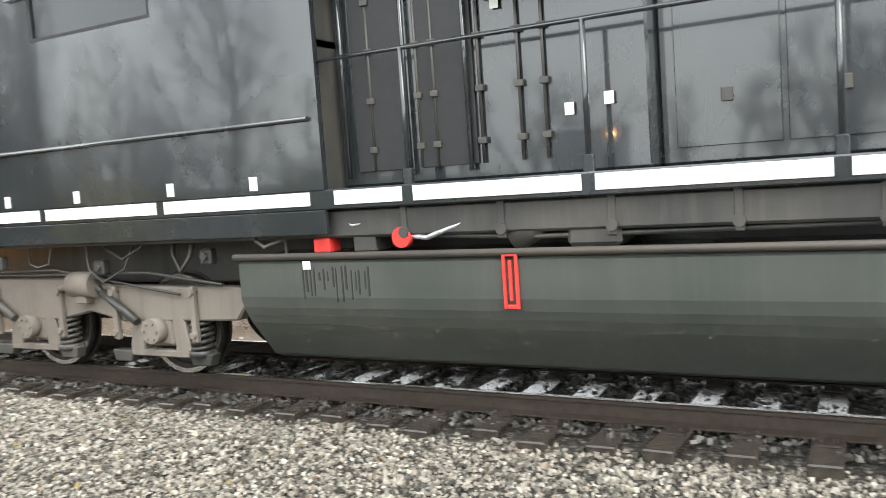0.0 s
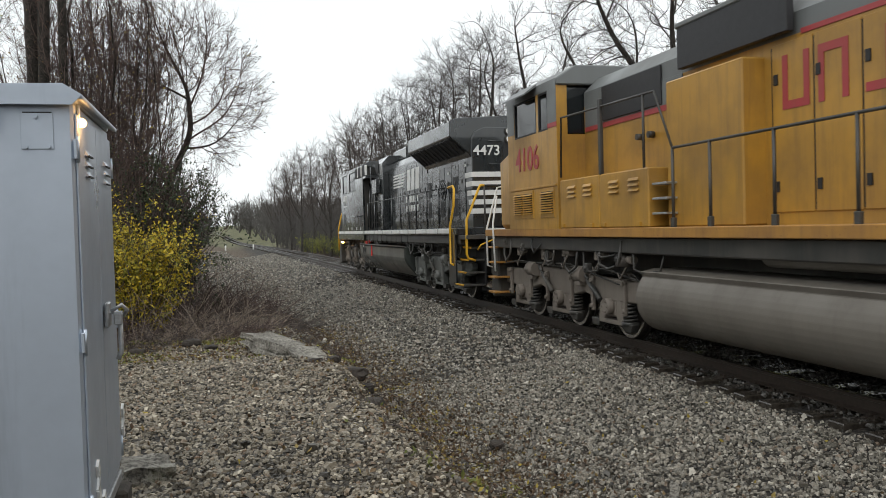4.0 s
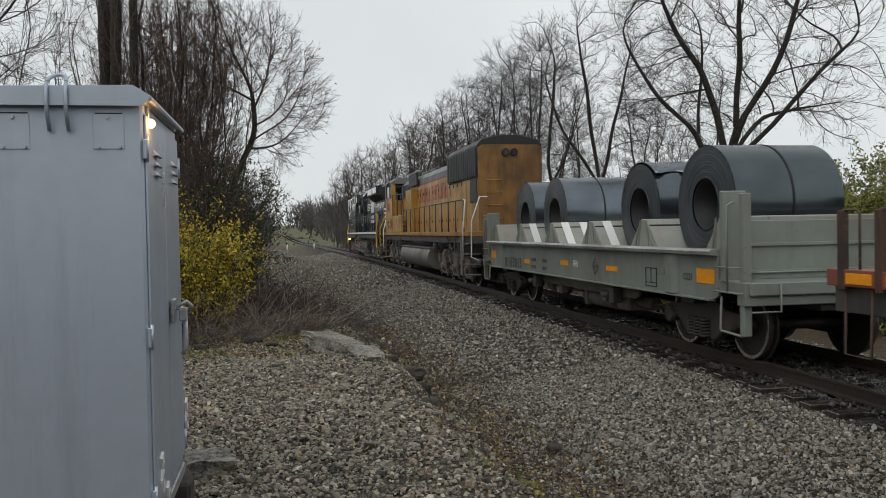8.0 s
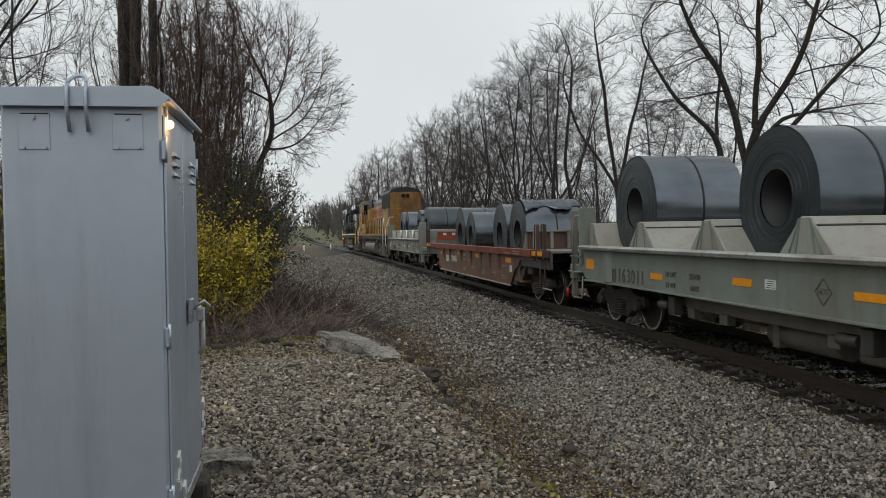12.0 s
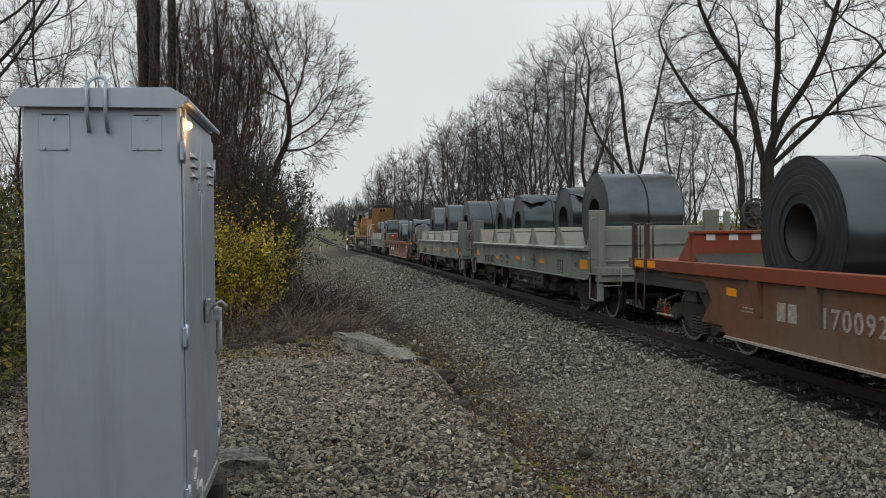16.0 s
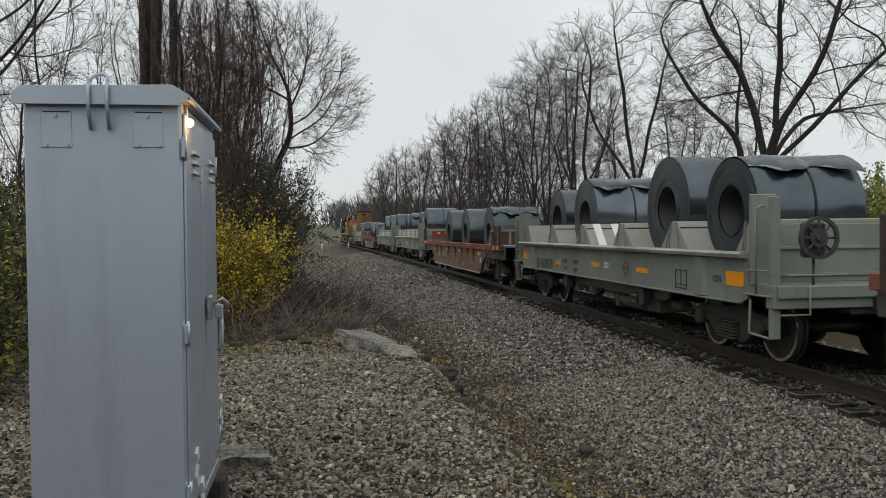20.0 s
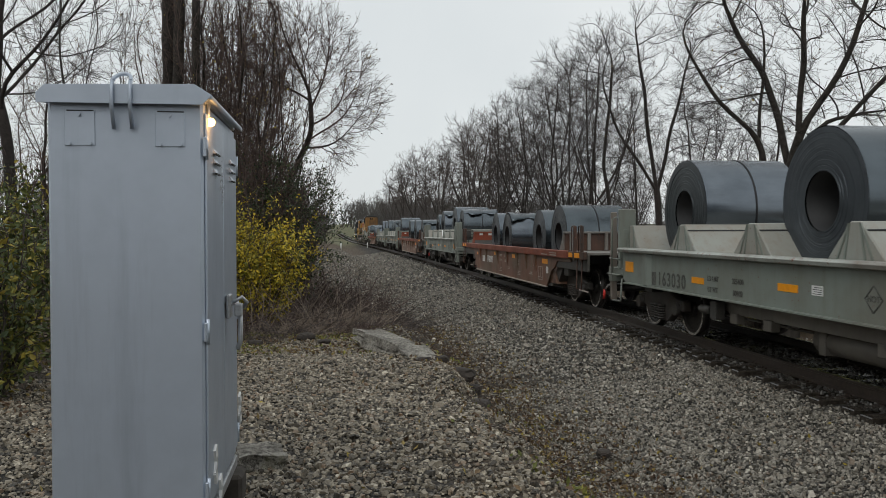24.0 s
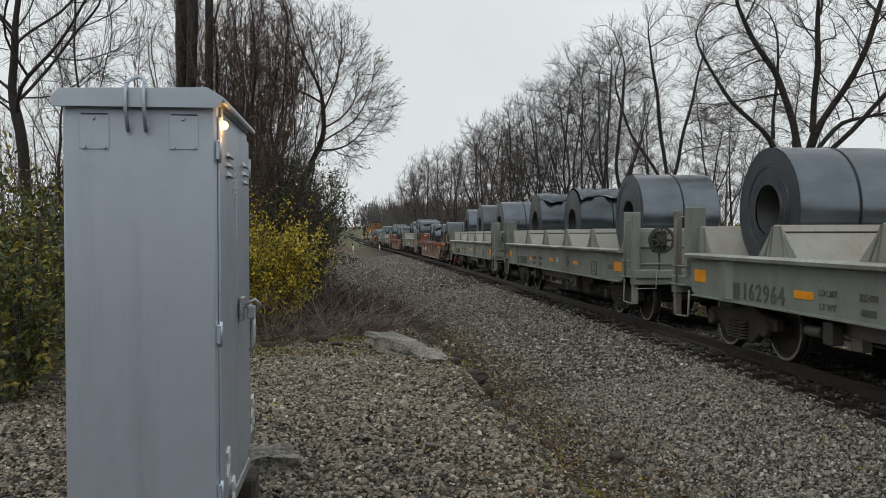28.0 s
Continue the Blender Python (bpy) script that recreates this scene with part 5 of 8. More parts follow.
def brake_wheel(parent, x, y, z):
    bm = bmesh.new()
    ring(bm, (x, y, z), "y", 0.27, 0.225, 0.024, 24)
    w = part("brake_wheel", bm, CHASSIS, parent, "spoked hand brake wheel")
    for k in range(8):
        a = k * math.pi / 4
        bm = bmesh.new()
        cyl(bm, (x + 0.05 * math.cos(a), y, z + 0.05 * math.sin(a)), (x + 0.235 * math.cos(a), y, z + 0.235 * math.sin(a)), 0.016, 6)
        part("spoke", bm, CHASSIS, w)
    bm = bmesh.new()
    cyl(bm, (x, y - 0.05, z), (x, y + 0.05, z), 0.05, 10)
    cyl(bm, (x, y - 0.015, z), (x, y + 0.02, z), 0.12, 18)
    part("hub", bm, CHASSIS, w)
    bm = bmesh.new()
    box(bm, (x - 0.14, y + 0.05, z - 0.25), (x + 0.14, y + 0.22, z + 0.2), 0.03)
    cyl(bm, (x, y + 0.12, z - 0.25), (x, y + 0.12, 0.9), 0.02, 6)
    part("brake_housing", bm, CHASSIS, w)


def grey_coil_car():
    C = thing("coil_car", "pale grey-green open coil steel car with orange reflectors", "freight car", "coil cars of the train")
    # deep side sills with an outward top lip
    for s in (-1, 1):
        x = s * 1.38
        bm = bmesh.new()
        prism(bm, [(-6.2, 1.44), (6.2, 1.44), (6.2, 0.9), (6.05, 0.84), (-6.05, 0.84), (-6.2, 0.9)], "x", x - 0.02, x + 0.02, 0.004)
        side = part("side_sill", bm, CAR_GREY, C, "deep grey-green side sill")
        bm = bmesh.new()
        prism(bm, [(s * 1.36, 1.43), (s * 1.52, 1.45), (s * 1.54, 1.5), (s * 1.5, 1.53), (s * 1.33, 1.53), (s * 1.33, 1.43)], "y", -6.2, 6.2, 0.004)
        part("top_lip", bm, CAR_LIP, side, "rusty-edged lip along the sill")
        bm = bmesh.new()
        prism(bm, [(s * 1.36, 0.825), (s * 1.47, 0.825), (s * 1.47, 0.845), (s * 1.36, 0.855)], "y", -6.05, 6.05)
        part("bottom_flange", bm, CAR_GREY, side)
        for y in (-4.85, 4.85):
            bm = bmesh.new()
            prism(bm, [(x, y - 0.22), (x + s * 0.09, y - 0.1), (x + s * 0.09, y + 0.1), (x, y + 0.22)], "z", 0.86, 1.43)
            part("stiffener", bm, CAR_GREY, side)
        for y0, y1, z0, z1 in ((5.62, 6.05, 1.06, 1.26), (2.47, 2.92, 1.02, 1.12), (-0.23, 0.25, 1.08, 1.18), (-2.77, -2.25, 1.07, 1.16), (-6.1, -5.61, 1.05, 1.25)):
            bar(side, "reflector", ORANGE, (x + s * 0.024 - 0.004, y0, z0), (x + s * 0.024 + 0.004, y1, z1), 0.001, "orange reflector")
        bar(side, "white_label", WHITE, (x + s * 0.024 - 0.003, -0.78, 1.08), (x + s * 0.024 + 0.003, -0.54, 1.2), 0.001)
        for k in range(4):
            bar(side, "label_line", BLACK, (x + s * 0.029 - 0.002, -0.76, 1.097 + 0.026 * k), (x + s * 0.029 + 0.002, -0.57 - 0.03 * (k % 2), 1.104 + 0.026 * k), 0)
        bm = bmesh.new()
        xx = x + s * 0.024
        for a, b, c, d in ((-4.33, -4.31, 0.9, 1.2), (-3.94, -3.92, 0.9, 1.2), (-4.33, -3.92, 0.9, 0.915), (-4.33, -3.92, 1.185, 1.2), (-4.13, -4.115, 0.96, 1.2), (-4.33, -3.92, 0.96, 0.97)):
            box(bm, (xx - 0.003, a, c), (xx + 0.003, b, d))
        part("stencil_frame", bm, BLACK, side)
        bm = bmesh.new()
        yd, zd, rd = -1.72, 1.12, 0.15
        ends = [(yd + rd, zd), (yd, zd + rd), (yd - rd, zd), (yd, zd - rd)]
        for (a, b), (c, d) in zip(ends, ends[1:] + ends[:1]):
            cyl(bm, (xx, a, b), (xx, c, d), 0.007, 4)
        part("stencil_diamond", bm, FADED_BLACK, side, "faint stencilled diamond")
        if s < 0:
            words("HOT", 0.1, FADED_BLACK, side, near_side(xx - 0.001, yd, zd), "hot_mark", "faint stencilled word", 0.002)
        bar(side, "card_holder", CAR_GREY, (xx - 0.012, -4.62, 1.12), (xx + 0.012, -4.46, 1.2), 0.003)
        for y in (2.2, -2.4):
            bm = bmesh.new()
            box(bm, (s * 1.3 - 0.08, y - 0.1, 0.5), (s * 1.3 + 0.08, y + 0.1, 0.78), 0.01)
            cyl(bm, (s * 1.3, y + 0.2, 0.62), (s * 1.3, y + 0.55, 0.62), 0.07, 10)
            part("under_fitting", bm, CHASSIS, C)
    bm = bmesh.new()
    box(bm, (-0.35, -6.9, 0.72), (0.35, 6.9, 1.05), 0.02)
    box(bm, (-1.36, -6.2, 1.05), (1.36, 6.2, 1.12))
    for y in (-5.1, 5.1):
        box(bm, (-1.3, y - 0.2, 0.72), (1.3, y + 0.2, 1.05), 0.02)
    box(bm, (-0.3, -3.6, 0.5), (0.3, 3.6, 0.73), 0.02)
    part("floor_frame", bm, CHASSIS, C)
    for s in (-1, 1):
        bm = bmesh.new()
        prism(bm, [(-3.1, 0.66), (-2.9, 0.6), (2.1, 0.6), (2.3, 0.66), (2.3, 1.05), (-3.1, 1.05)], "x", s * 1.13 - 0.03, s * 1.13 + 0.03, 0.006)
        part("inner_sill", bm, TANK_TAN, C, "dirty inset beam under the floor")
        for y in (1.9, 0.9, -1.6):
            bar(C, "hanger", TANK_TAN, (s * 1.13 - 0.07, y - 0.11, 0.46), (s * 1.13 + 0.07, y + 0.11, 0.62), 0.01)
    bm = bmesh.new()
    cyl(bm, (-0.75, -1.3, 0.44), (-0.75, 0.2, 0.44), 0.19, 14)
    box(bm, (-0.95, -0.1, 0.26), (-0.55, 0.05, 0.66), 0.01)
    part("air_reservoir", bm, TANK_TAN, C, "grimy air reservoir")
    bm = bmesh.new()
    box(bm, (-1.0, -2.3, 0.32), (-0.45, -1.75, 0.62), 0.03)
    cyl(bm, (-0.75, -2.2, 0.5), (-0.75, -2.9, 0.5), 0.11, 12)
    part("brake_cylinder", bm, TANK_TAN, C, "brake cylinder under the floor")
    for way in ([(-0.75, -2.9, 0.5), (-0.6, -3.8, 0.45)], [(-0.6, 0.2, 0.45), (-0.4, 3.9, 0.4)]):
        bm = bmesh.new()
        tube(bm, way, 0.02, 6)
        part("brake_rod", bm, TANK_TAN, C)
    # cross saddles: pitched ridges between the troughs
    for y, w in ((6.05, 0.5), (3.6, 0.95), (1.2, 0.95), (-1.2, 0.95), (-3.6, 0.95), (-6.05, 0.5)):
        bm = bmesh.new()
        prof = [(y - w, 1.13), (y + w, 1.13), (y + 0.1, 1.97), (y - 0.1, 1.97)]
        if abs(y) > 6:
            q = 1 if y > 0 else -1
            prof = [(y + q * 0.12, 1.13), (y + q * 0.12, 1.97), (y - q * 0.02, 1.97), (y - q * 0.75, 1.13)]
        prism(bm, prof, "x", -1.28, 1.28, 0.015)
        sad = part("saddle", bm, CAR_PALE, C, "pitched cross saddle, scuffed and rust-stained")
        if abs(y) < 6:
            bm = bmesh.new()
            prism(bm, [(y - 0.215, 1.855), (y - 0.199, 1.871), (y - 0.207, 1.879), (y - 0.223, 1.863)], "x", -1.27, 1.27)
            part("saddle_seam", bm, BLACK, sad, "dark seam under the saddle's ridge")
        for q in (-1, 1):
            for k in (0.35, 0.7):
                bm = bmesh.new()
                prism(bm, [(y + q * w * k * 0.8, 1.13), (y + q * (w * k * 0.8 + 0.03), 1.13), (y + q * 0.12, 1.95), (y + q * 0.09, 1.95)], "x", -1.295, -1.28)
                part("saddle_rib", bm, CAR_GREY, sad)
    # ends
    for e in (-1, 1):
        bm = bmesh.new()
        box(bm, (-1.4, min(e * 6.2, e * 7.0), 0.95), (1.4, max(e * 6.2, e * 7.0), 1.12), 0.015)
        box(bm, (-1.45, min(e * 6.75, e * 6.95), 0.82), (1.45, max(e * 6.75, e * 6.95), 1.12), 0.01)
        part("end_platform", bm, CAR_GREY, C)
        bar(C, "end_bulkhead", CAR_GREY, (-1.35, min(e * 6.3, e * 6.36), 1.12), (1.35, max(e * 6.3, e * 6.36), 1.9), 0.006)
        for z in (1.2, 1.56):
            bar(C, "bulkhead_rib", CAR_GREY, (-1.35, min(e * 6.36, e * 6.395), z), (1.35, max(e * 6.36, e * 6.395), z + 0.045), 0.006)
        for s in (-1, 1):
            for y in (6.36, 6.84):
                bm = bmesh.new()
                h = 2.3 if y < 6.7 else 2.25
                box(bm, (s * (1.27 if y < 6.7 else 1.38) - (0.17 if y < 6.7 else 0.06), e * y - 0.05, 1.1 if y < 6.7 else 0.43), (s * (1.27 if y < 6.7 else 1.38) + (0.17 if y < 6.7 else 0.06), e * y + 0.05, h), 0.012)
                part("end_post", bm, CAR_GREY if not (e > 0 and y > 6.7) else TRUCK_TAN, C, "tall corner post of the coil hood guide")
            bm = bmesh.new()
            tube(bm, [(s * 1.4, e * 6.28, 0.9), (s * 1.42, e * 6.28, 0.47), (s * 1.42, e * 6.3, 0.45), (s * 1.42, e * 6.82, 0.43)], 0.018, 6)
            part("stirrup_step", bm, CAR_GREY, C, "bent steel step loop")
            bm = bmesh.new()
            tube(bm, [(s * 1.42, e * 6.25, 0.98), (s * 1.5, e * 6.27, 0.98), (s * 1.5, e * 6.88, 0.98), (s * 1.42, e * 6.9, 0.98)], 0.016, 6)
            tube(bm, [(s * 1.42, e * 6.3, 1.3), (s * 1.49, e * 6.32, 1.3), (s * 1.49, e * 6.8, 1.3), (s * 1.42, e * 6.82, 1.3)], 0.014, 6)
            part("grab_rail", bm, CAR_GREY, C)
            bm = bmesh.new()
            tube(bm, [(s * 1.5, e * 6.6, 0.98), (s * 1.5, e * 6.6, 2.1), (s * 1.42, e * 6.6, 2.14), (s * 1.3, e * 6.45, 2.14)], 0.016, 6)
            part("handrail", bm, CAR_GREY, C)
            bm = bmesh.new()
            tube(bm, [(s * 1.0, e * 7.02, 1.1), (s * 1.0, e * 7.02, 0.75), (s * 1.4, e * 7.02, 0.75)], 0.014, 5)
            tube(bm, [(s * 0.5, e * 7.02, 1.25), (s * 1.3, e * 7.02, 1.25)], 0.014, 5)
            part("grab_iron", bm, CAR_GREY, C)
        coupler(C, e * 6.95, e)
    car_truck(C, 5.1)
    car_truck(C, -5.1)
    return C


def red_coil_car():
    C = thing("coil_car", "weathered oxide-red coil steel car with a deep rusty well side", "freight car", "coil cars of the train")
    for s in (-1, 1):
        x = s * 1.4
        bm = bmesh.new()
        prism(bm, [(-7.85, 1.2), (7.85, 1.2), (7.85, 1.1), (6.3, 1.08), (6.2, 0.98), (5.63, 0.36), (-5.52, 0.36), (-6.0, 0.8), (-6.35, 0.9), (-6.6, 1.08), (-7.85, 1.1)], "x", x - 0.02, x + 0.02, 0.004)
        side = part("well_side", bm, CAR_RED_DULL, C, "rust-brown scuffed well side with stencils")
        bm = bmesh.new()
        prism(bm, [(s * 1.38, 1.19), (s * 1.5, 1.19), (s * 1.52, 1.37), (s * 1.32, 1.37), (s * 1.32, 1.33), (s * 1.38, 1.33)], "y", -7.85, 7.85, 0.005)
        part("top_chord", bm, CAR_RED, side, "faded red top chord")
        bm = bmesh.new()
        prism(bm, [(s * 1.38, 0.34), (s * 1.45, 0.34), (s * 1.45, 0.37), (s * 1.38, 0.38)], "y", -5.52, 5.63)
        part("bottom_flange", bm, FADED_WHITE, side, "scraped pale edge")
        for y in (4.75, 3.45, 1.3, -0.35, -1.9, -3.1, -4.3):
            bm = bmesh.new()
            prism(bm, [(s * 1.42, 1.19), (s * 1.5, 1.19), (s * 1.43, 0.72), (s * 1.42, 0.72)], "y", y - 0.1, y + 0.1)
            part("rib", bm, CAR_RED_DULL, side)
        for y0, y1, z0, z1 in ((5.32, 5.6, 0.94, 1.05), (1.5, 1.95, 1.02, 1.13), (-1.6, -1.1, 1.0, 1.12), (-5.65, -5.05, 0.97, 1.1)):
            bar(side, "reflector", ORANGE, (x + s * 0.024 - 0.004, y0, z0), (x + s * 0.024 + 0.004, y1, z1), 0.001, "orange reflector")
        xx = x + s * 0.024
        for y0, n, z in ((5.2, 2, 0.75), (1.0, 3, 0.5), (-0.4, 2, 0.62), (-1.7, 4, 0.8), (-1.9, 3, 0.5), (-3.5, 2, 0.6), (-4.0, 2, 0.86)):
            for k in range(n):
                bar(side, "stencil_line", FADED_WHITE, (xx - 0.002, y0 - 0.42 + 0.04 * (k % 2), z + k * 0.05), (xx + 0.002, y0 - 0.05 * k, z + 0.018 + k * 0.05), 0)
        bm = bmesh.new()
        for a, b, c, d in ((-5.1, -5.08, 0.5, 0.88), (-4.62, -4.6, 0.5, 0.88), (-5.1, -4.6, 0.5, 0.52), (-5.1, -4.6, 0.86, 0.88), (-4.86, -4.84, 0.58, 0.86), (-5.08, -4.62, 0.57, 0.585)):
            box(bm, (xx - 0.003, a, c), (xx + 0.003, b, d))
        part("stencil_frame", bm, FADED_WHITE, side)
        bar(side, "white_label", WHITE, (xx - 0.003, -5.72, 0.72), (xx + 0.003, -5.5, 0.9), 0.001)
    bm = bmesh.new()
    box(bm, (-1.38, -6.0, 0.4), (1.38, 6.0, 0.46))
    box(bm, (-0.35, -9.3, 0.7), (0.35, 9.3, 1.0), 0.02)
    for y in (-7.05, 7.05):
        box(bm, (-1.3, y - 0.2, 0.72), (1.3, y + 0.2, 1.0), 0.02)
    part("floor_frame", bm, CHASSIS, C)
    for y in (5.75, 3.4, 1.2, -1.2, -3.2, -5.6):
        bm = bmesh.new()
        prism(bm, [(y - 0.8, 0.47), (y + 0.8, 0.47), (y + 0.1, 1.2), (y - 0.1, 1.2)], "x", -1.36, 1.36, 0.015)
        part("saddle", bm, CAR_RED_DULL, C)
    def span(e, p, q):
        return min(e * p, e * q), max(e * p, e * q)
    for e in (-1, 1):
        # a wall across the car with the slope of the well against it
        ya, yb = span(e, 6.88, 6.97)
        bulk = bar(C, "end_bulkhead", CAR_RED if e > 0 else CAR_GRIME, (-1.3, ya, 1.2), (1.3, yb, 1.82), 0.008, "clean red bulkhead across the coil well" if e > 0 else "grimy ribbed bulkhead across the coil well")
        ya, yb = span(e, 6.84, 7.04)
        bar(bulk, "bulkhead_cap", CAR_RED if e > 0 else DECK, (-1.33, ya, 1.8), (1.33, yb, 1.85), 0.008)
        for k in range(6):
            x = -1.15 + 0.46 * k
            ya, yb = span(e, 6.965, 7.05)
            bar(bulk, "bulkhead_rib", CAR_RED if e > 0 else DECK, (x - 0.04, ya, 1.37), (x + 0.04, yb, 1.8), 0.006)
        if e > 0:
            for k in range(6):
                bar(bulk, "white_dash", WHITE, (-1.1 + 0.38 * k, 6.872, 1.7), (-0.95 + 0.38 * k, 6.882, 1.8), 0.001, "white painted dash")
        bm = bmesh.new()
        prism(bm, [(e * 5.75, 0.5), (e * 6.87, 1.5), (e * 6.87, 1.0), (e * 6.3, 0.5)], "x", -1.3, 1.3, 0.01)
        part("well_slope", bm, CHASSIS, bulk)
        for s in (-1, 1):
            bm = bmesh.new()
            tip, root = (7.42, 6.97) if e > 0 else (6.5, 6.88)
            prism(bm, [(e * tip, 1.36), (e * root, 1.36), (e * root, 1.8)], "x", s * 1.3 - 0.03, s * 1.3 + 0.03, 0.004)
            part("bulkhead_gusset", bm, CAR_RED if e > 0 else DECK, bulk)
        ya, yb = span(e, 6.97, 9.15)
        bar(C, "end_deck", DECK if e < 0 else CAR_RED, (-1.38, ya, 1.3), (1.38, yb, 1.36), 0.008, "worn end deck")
        for s in (-1, 1):
            ya, yb = span(e, 7.85, 9.15)
            bar(C, "end_sill", CAR_GRIME if e < 0 else CAR_RED, (s * 1.44 - 0.05, ya, 1.2), (s * 1.44 + 0.05, yb, 1.375), 0.008)
            ya, yb = span(e, 6.3, 9.15)
            bar(C, "end_web", CHASSIS, (s * 1.36 - 0.03, ya, 0.92), (s * 1.36 + 0.03, yb, 1.3), 0.008)
            for y, half in ((8.1, 0.15), (8.64, 0.19)):
                ya, yb = span(e, y - half, y + half)
                bar(C, "end_reflector", ORANGE, (s * 1.496 - 0.006, ya, 1.23), (s * 1.496 + 0.006, yb, 1.34), 0.002)
            for y in (8.36, 8.92):
                bm = bmesh.new()
                box(bm, (s * 1.46 - 0.035, e * y - 0.055, 1.16), (s * 1.46 + 0.035, e * y + 0.055, 1.98), 0.01)
                post = part("hand_post", bm, CAR_GRIME, C, "rusty dark end post")
                bm = bmesh.new()
                tube(bm, [(s * 1.46, e * (y - 0.26), 1.38), (s * 1.46, e * (y - 0.26), 1.94), (s * 1.46, e * (y - 0.22), 1.98), (s * 1.46, e * y, 1.98)], 0.014, 6)
                part("grab_iron", bm, CAR_GRIME, post)
            bm = bmesh.new()
            tube(bm, [(s * 1.44, e * 8.5, 1.2), (s * 1.46, e * 8.5, 0.5), (s * 1.46, e * 8.9, 0.5), (s * 1.44, e * 8.9, 1.2)], 0.016, 5)
            part("sill_step", bm, CAR_GRIME, C)
            bm = bmesh.new()
            tube(bm, [(s * 1.2, e * 7.9, 0.42), (s * 1.2, e * 8.55, 0.41)], 0.022, 6)
            part("brake_rod", bm, FADED_WHITE, C, "scraped pale brake rod")
            for y0, n in ((-5.3, 1), (-6.2, 2)):
                for k in range(n):
                    bar(C, "class_line", FADED_WHITE, (s * 1.512 - 0.004, y0 - 0.62, 1.225 + 0.06 * k), (s * 1.512 + 0.004, y0 + 0.05 * k, 1.255 + 0.06 * k), 0)
        coupler(C, e * 9.1, e)
        bm = bmesh.new()
        tube(bm, [(-0.55, e * 8.9, 0.72), (-0.7, e * 9.0, 0.66), (-0.85, e * 9.0, 0.6), (-0.9, e * 8.9, 0.48)], 0.022, 6)
        hose = part("air_hose", bm, DECK, C, "bent air pipe with a red hose end")
        bm = bmesh.new()
        tube(bm, [(-0.9, e * 8.9, 0.5), (-0.9, e * 8.86, 0.28)], 0.03, 8)
        part("hose_end", bm, RED, hose, "red hose coupling")
    bm = bmesh.new()
    box(bm, (0.78, 9.1, 1.26), (1.02, 9.2, 2.3), 0.02)
    part("brake_stand", bm, CHASSIS, C)
    brake_wheel(C, 0.9, 9.0, 2.17)
    for y in (7.05, -7.05):
        car_truck(C, y)
    return C


COIL_RNG = random.Random(7)


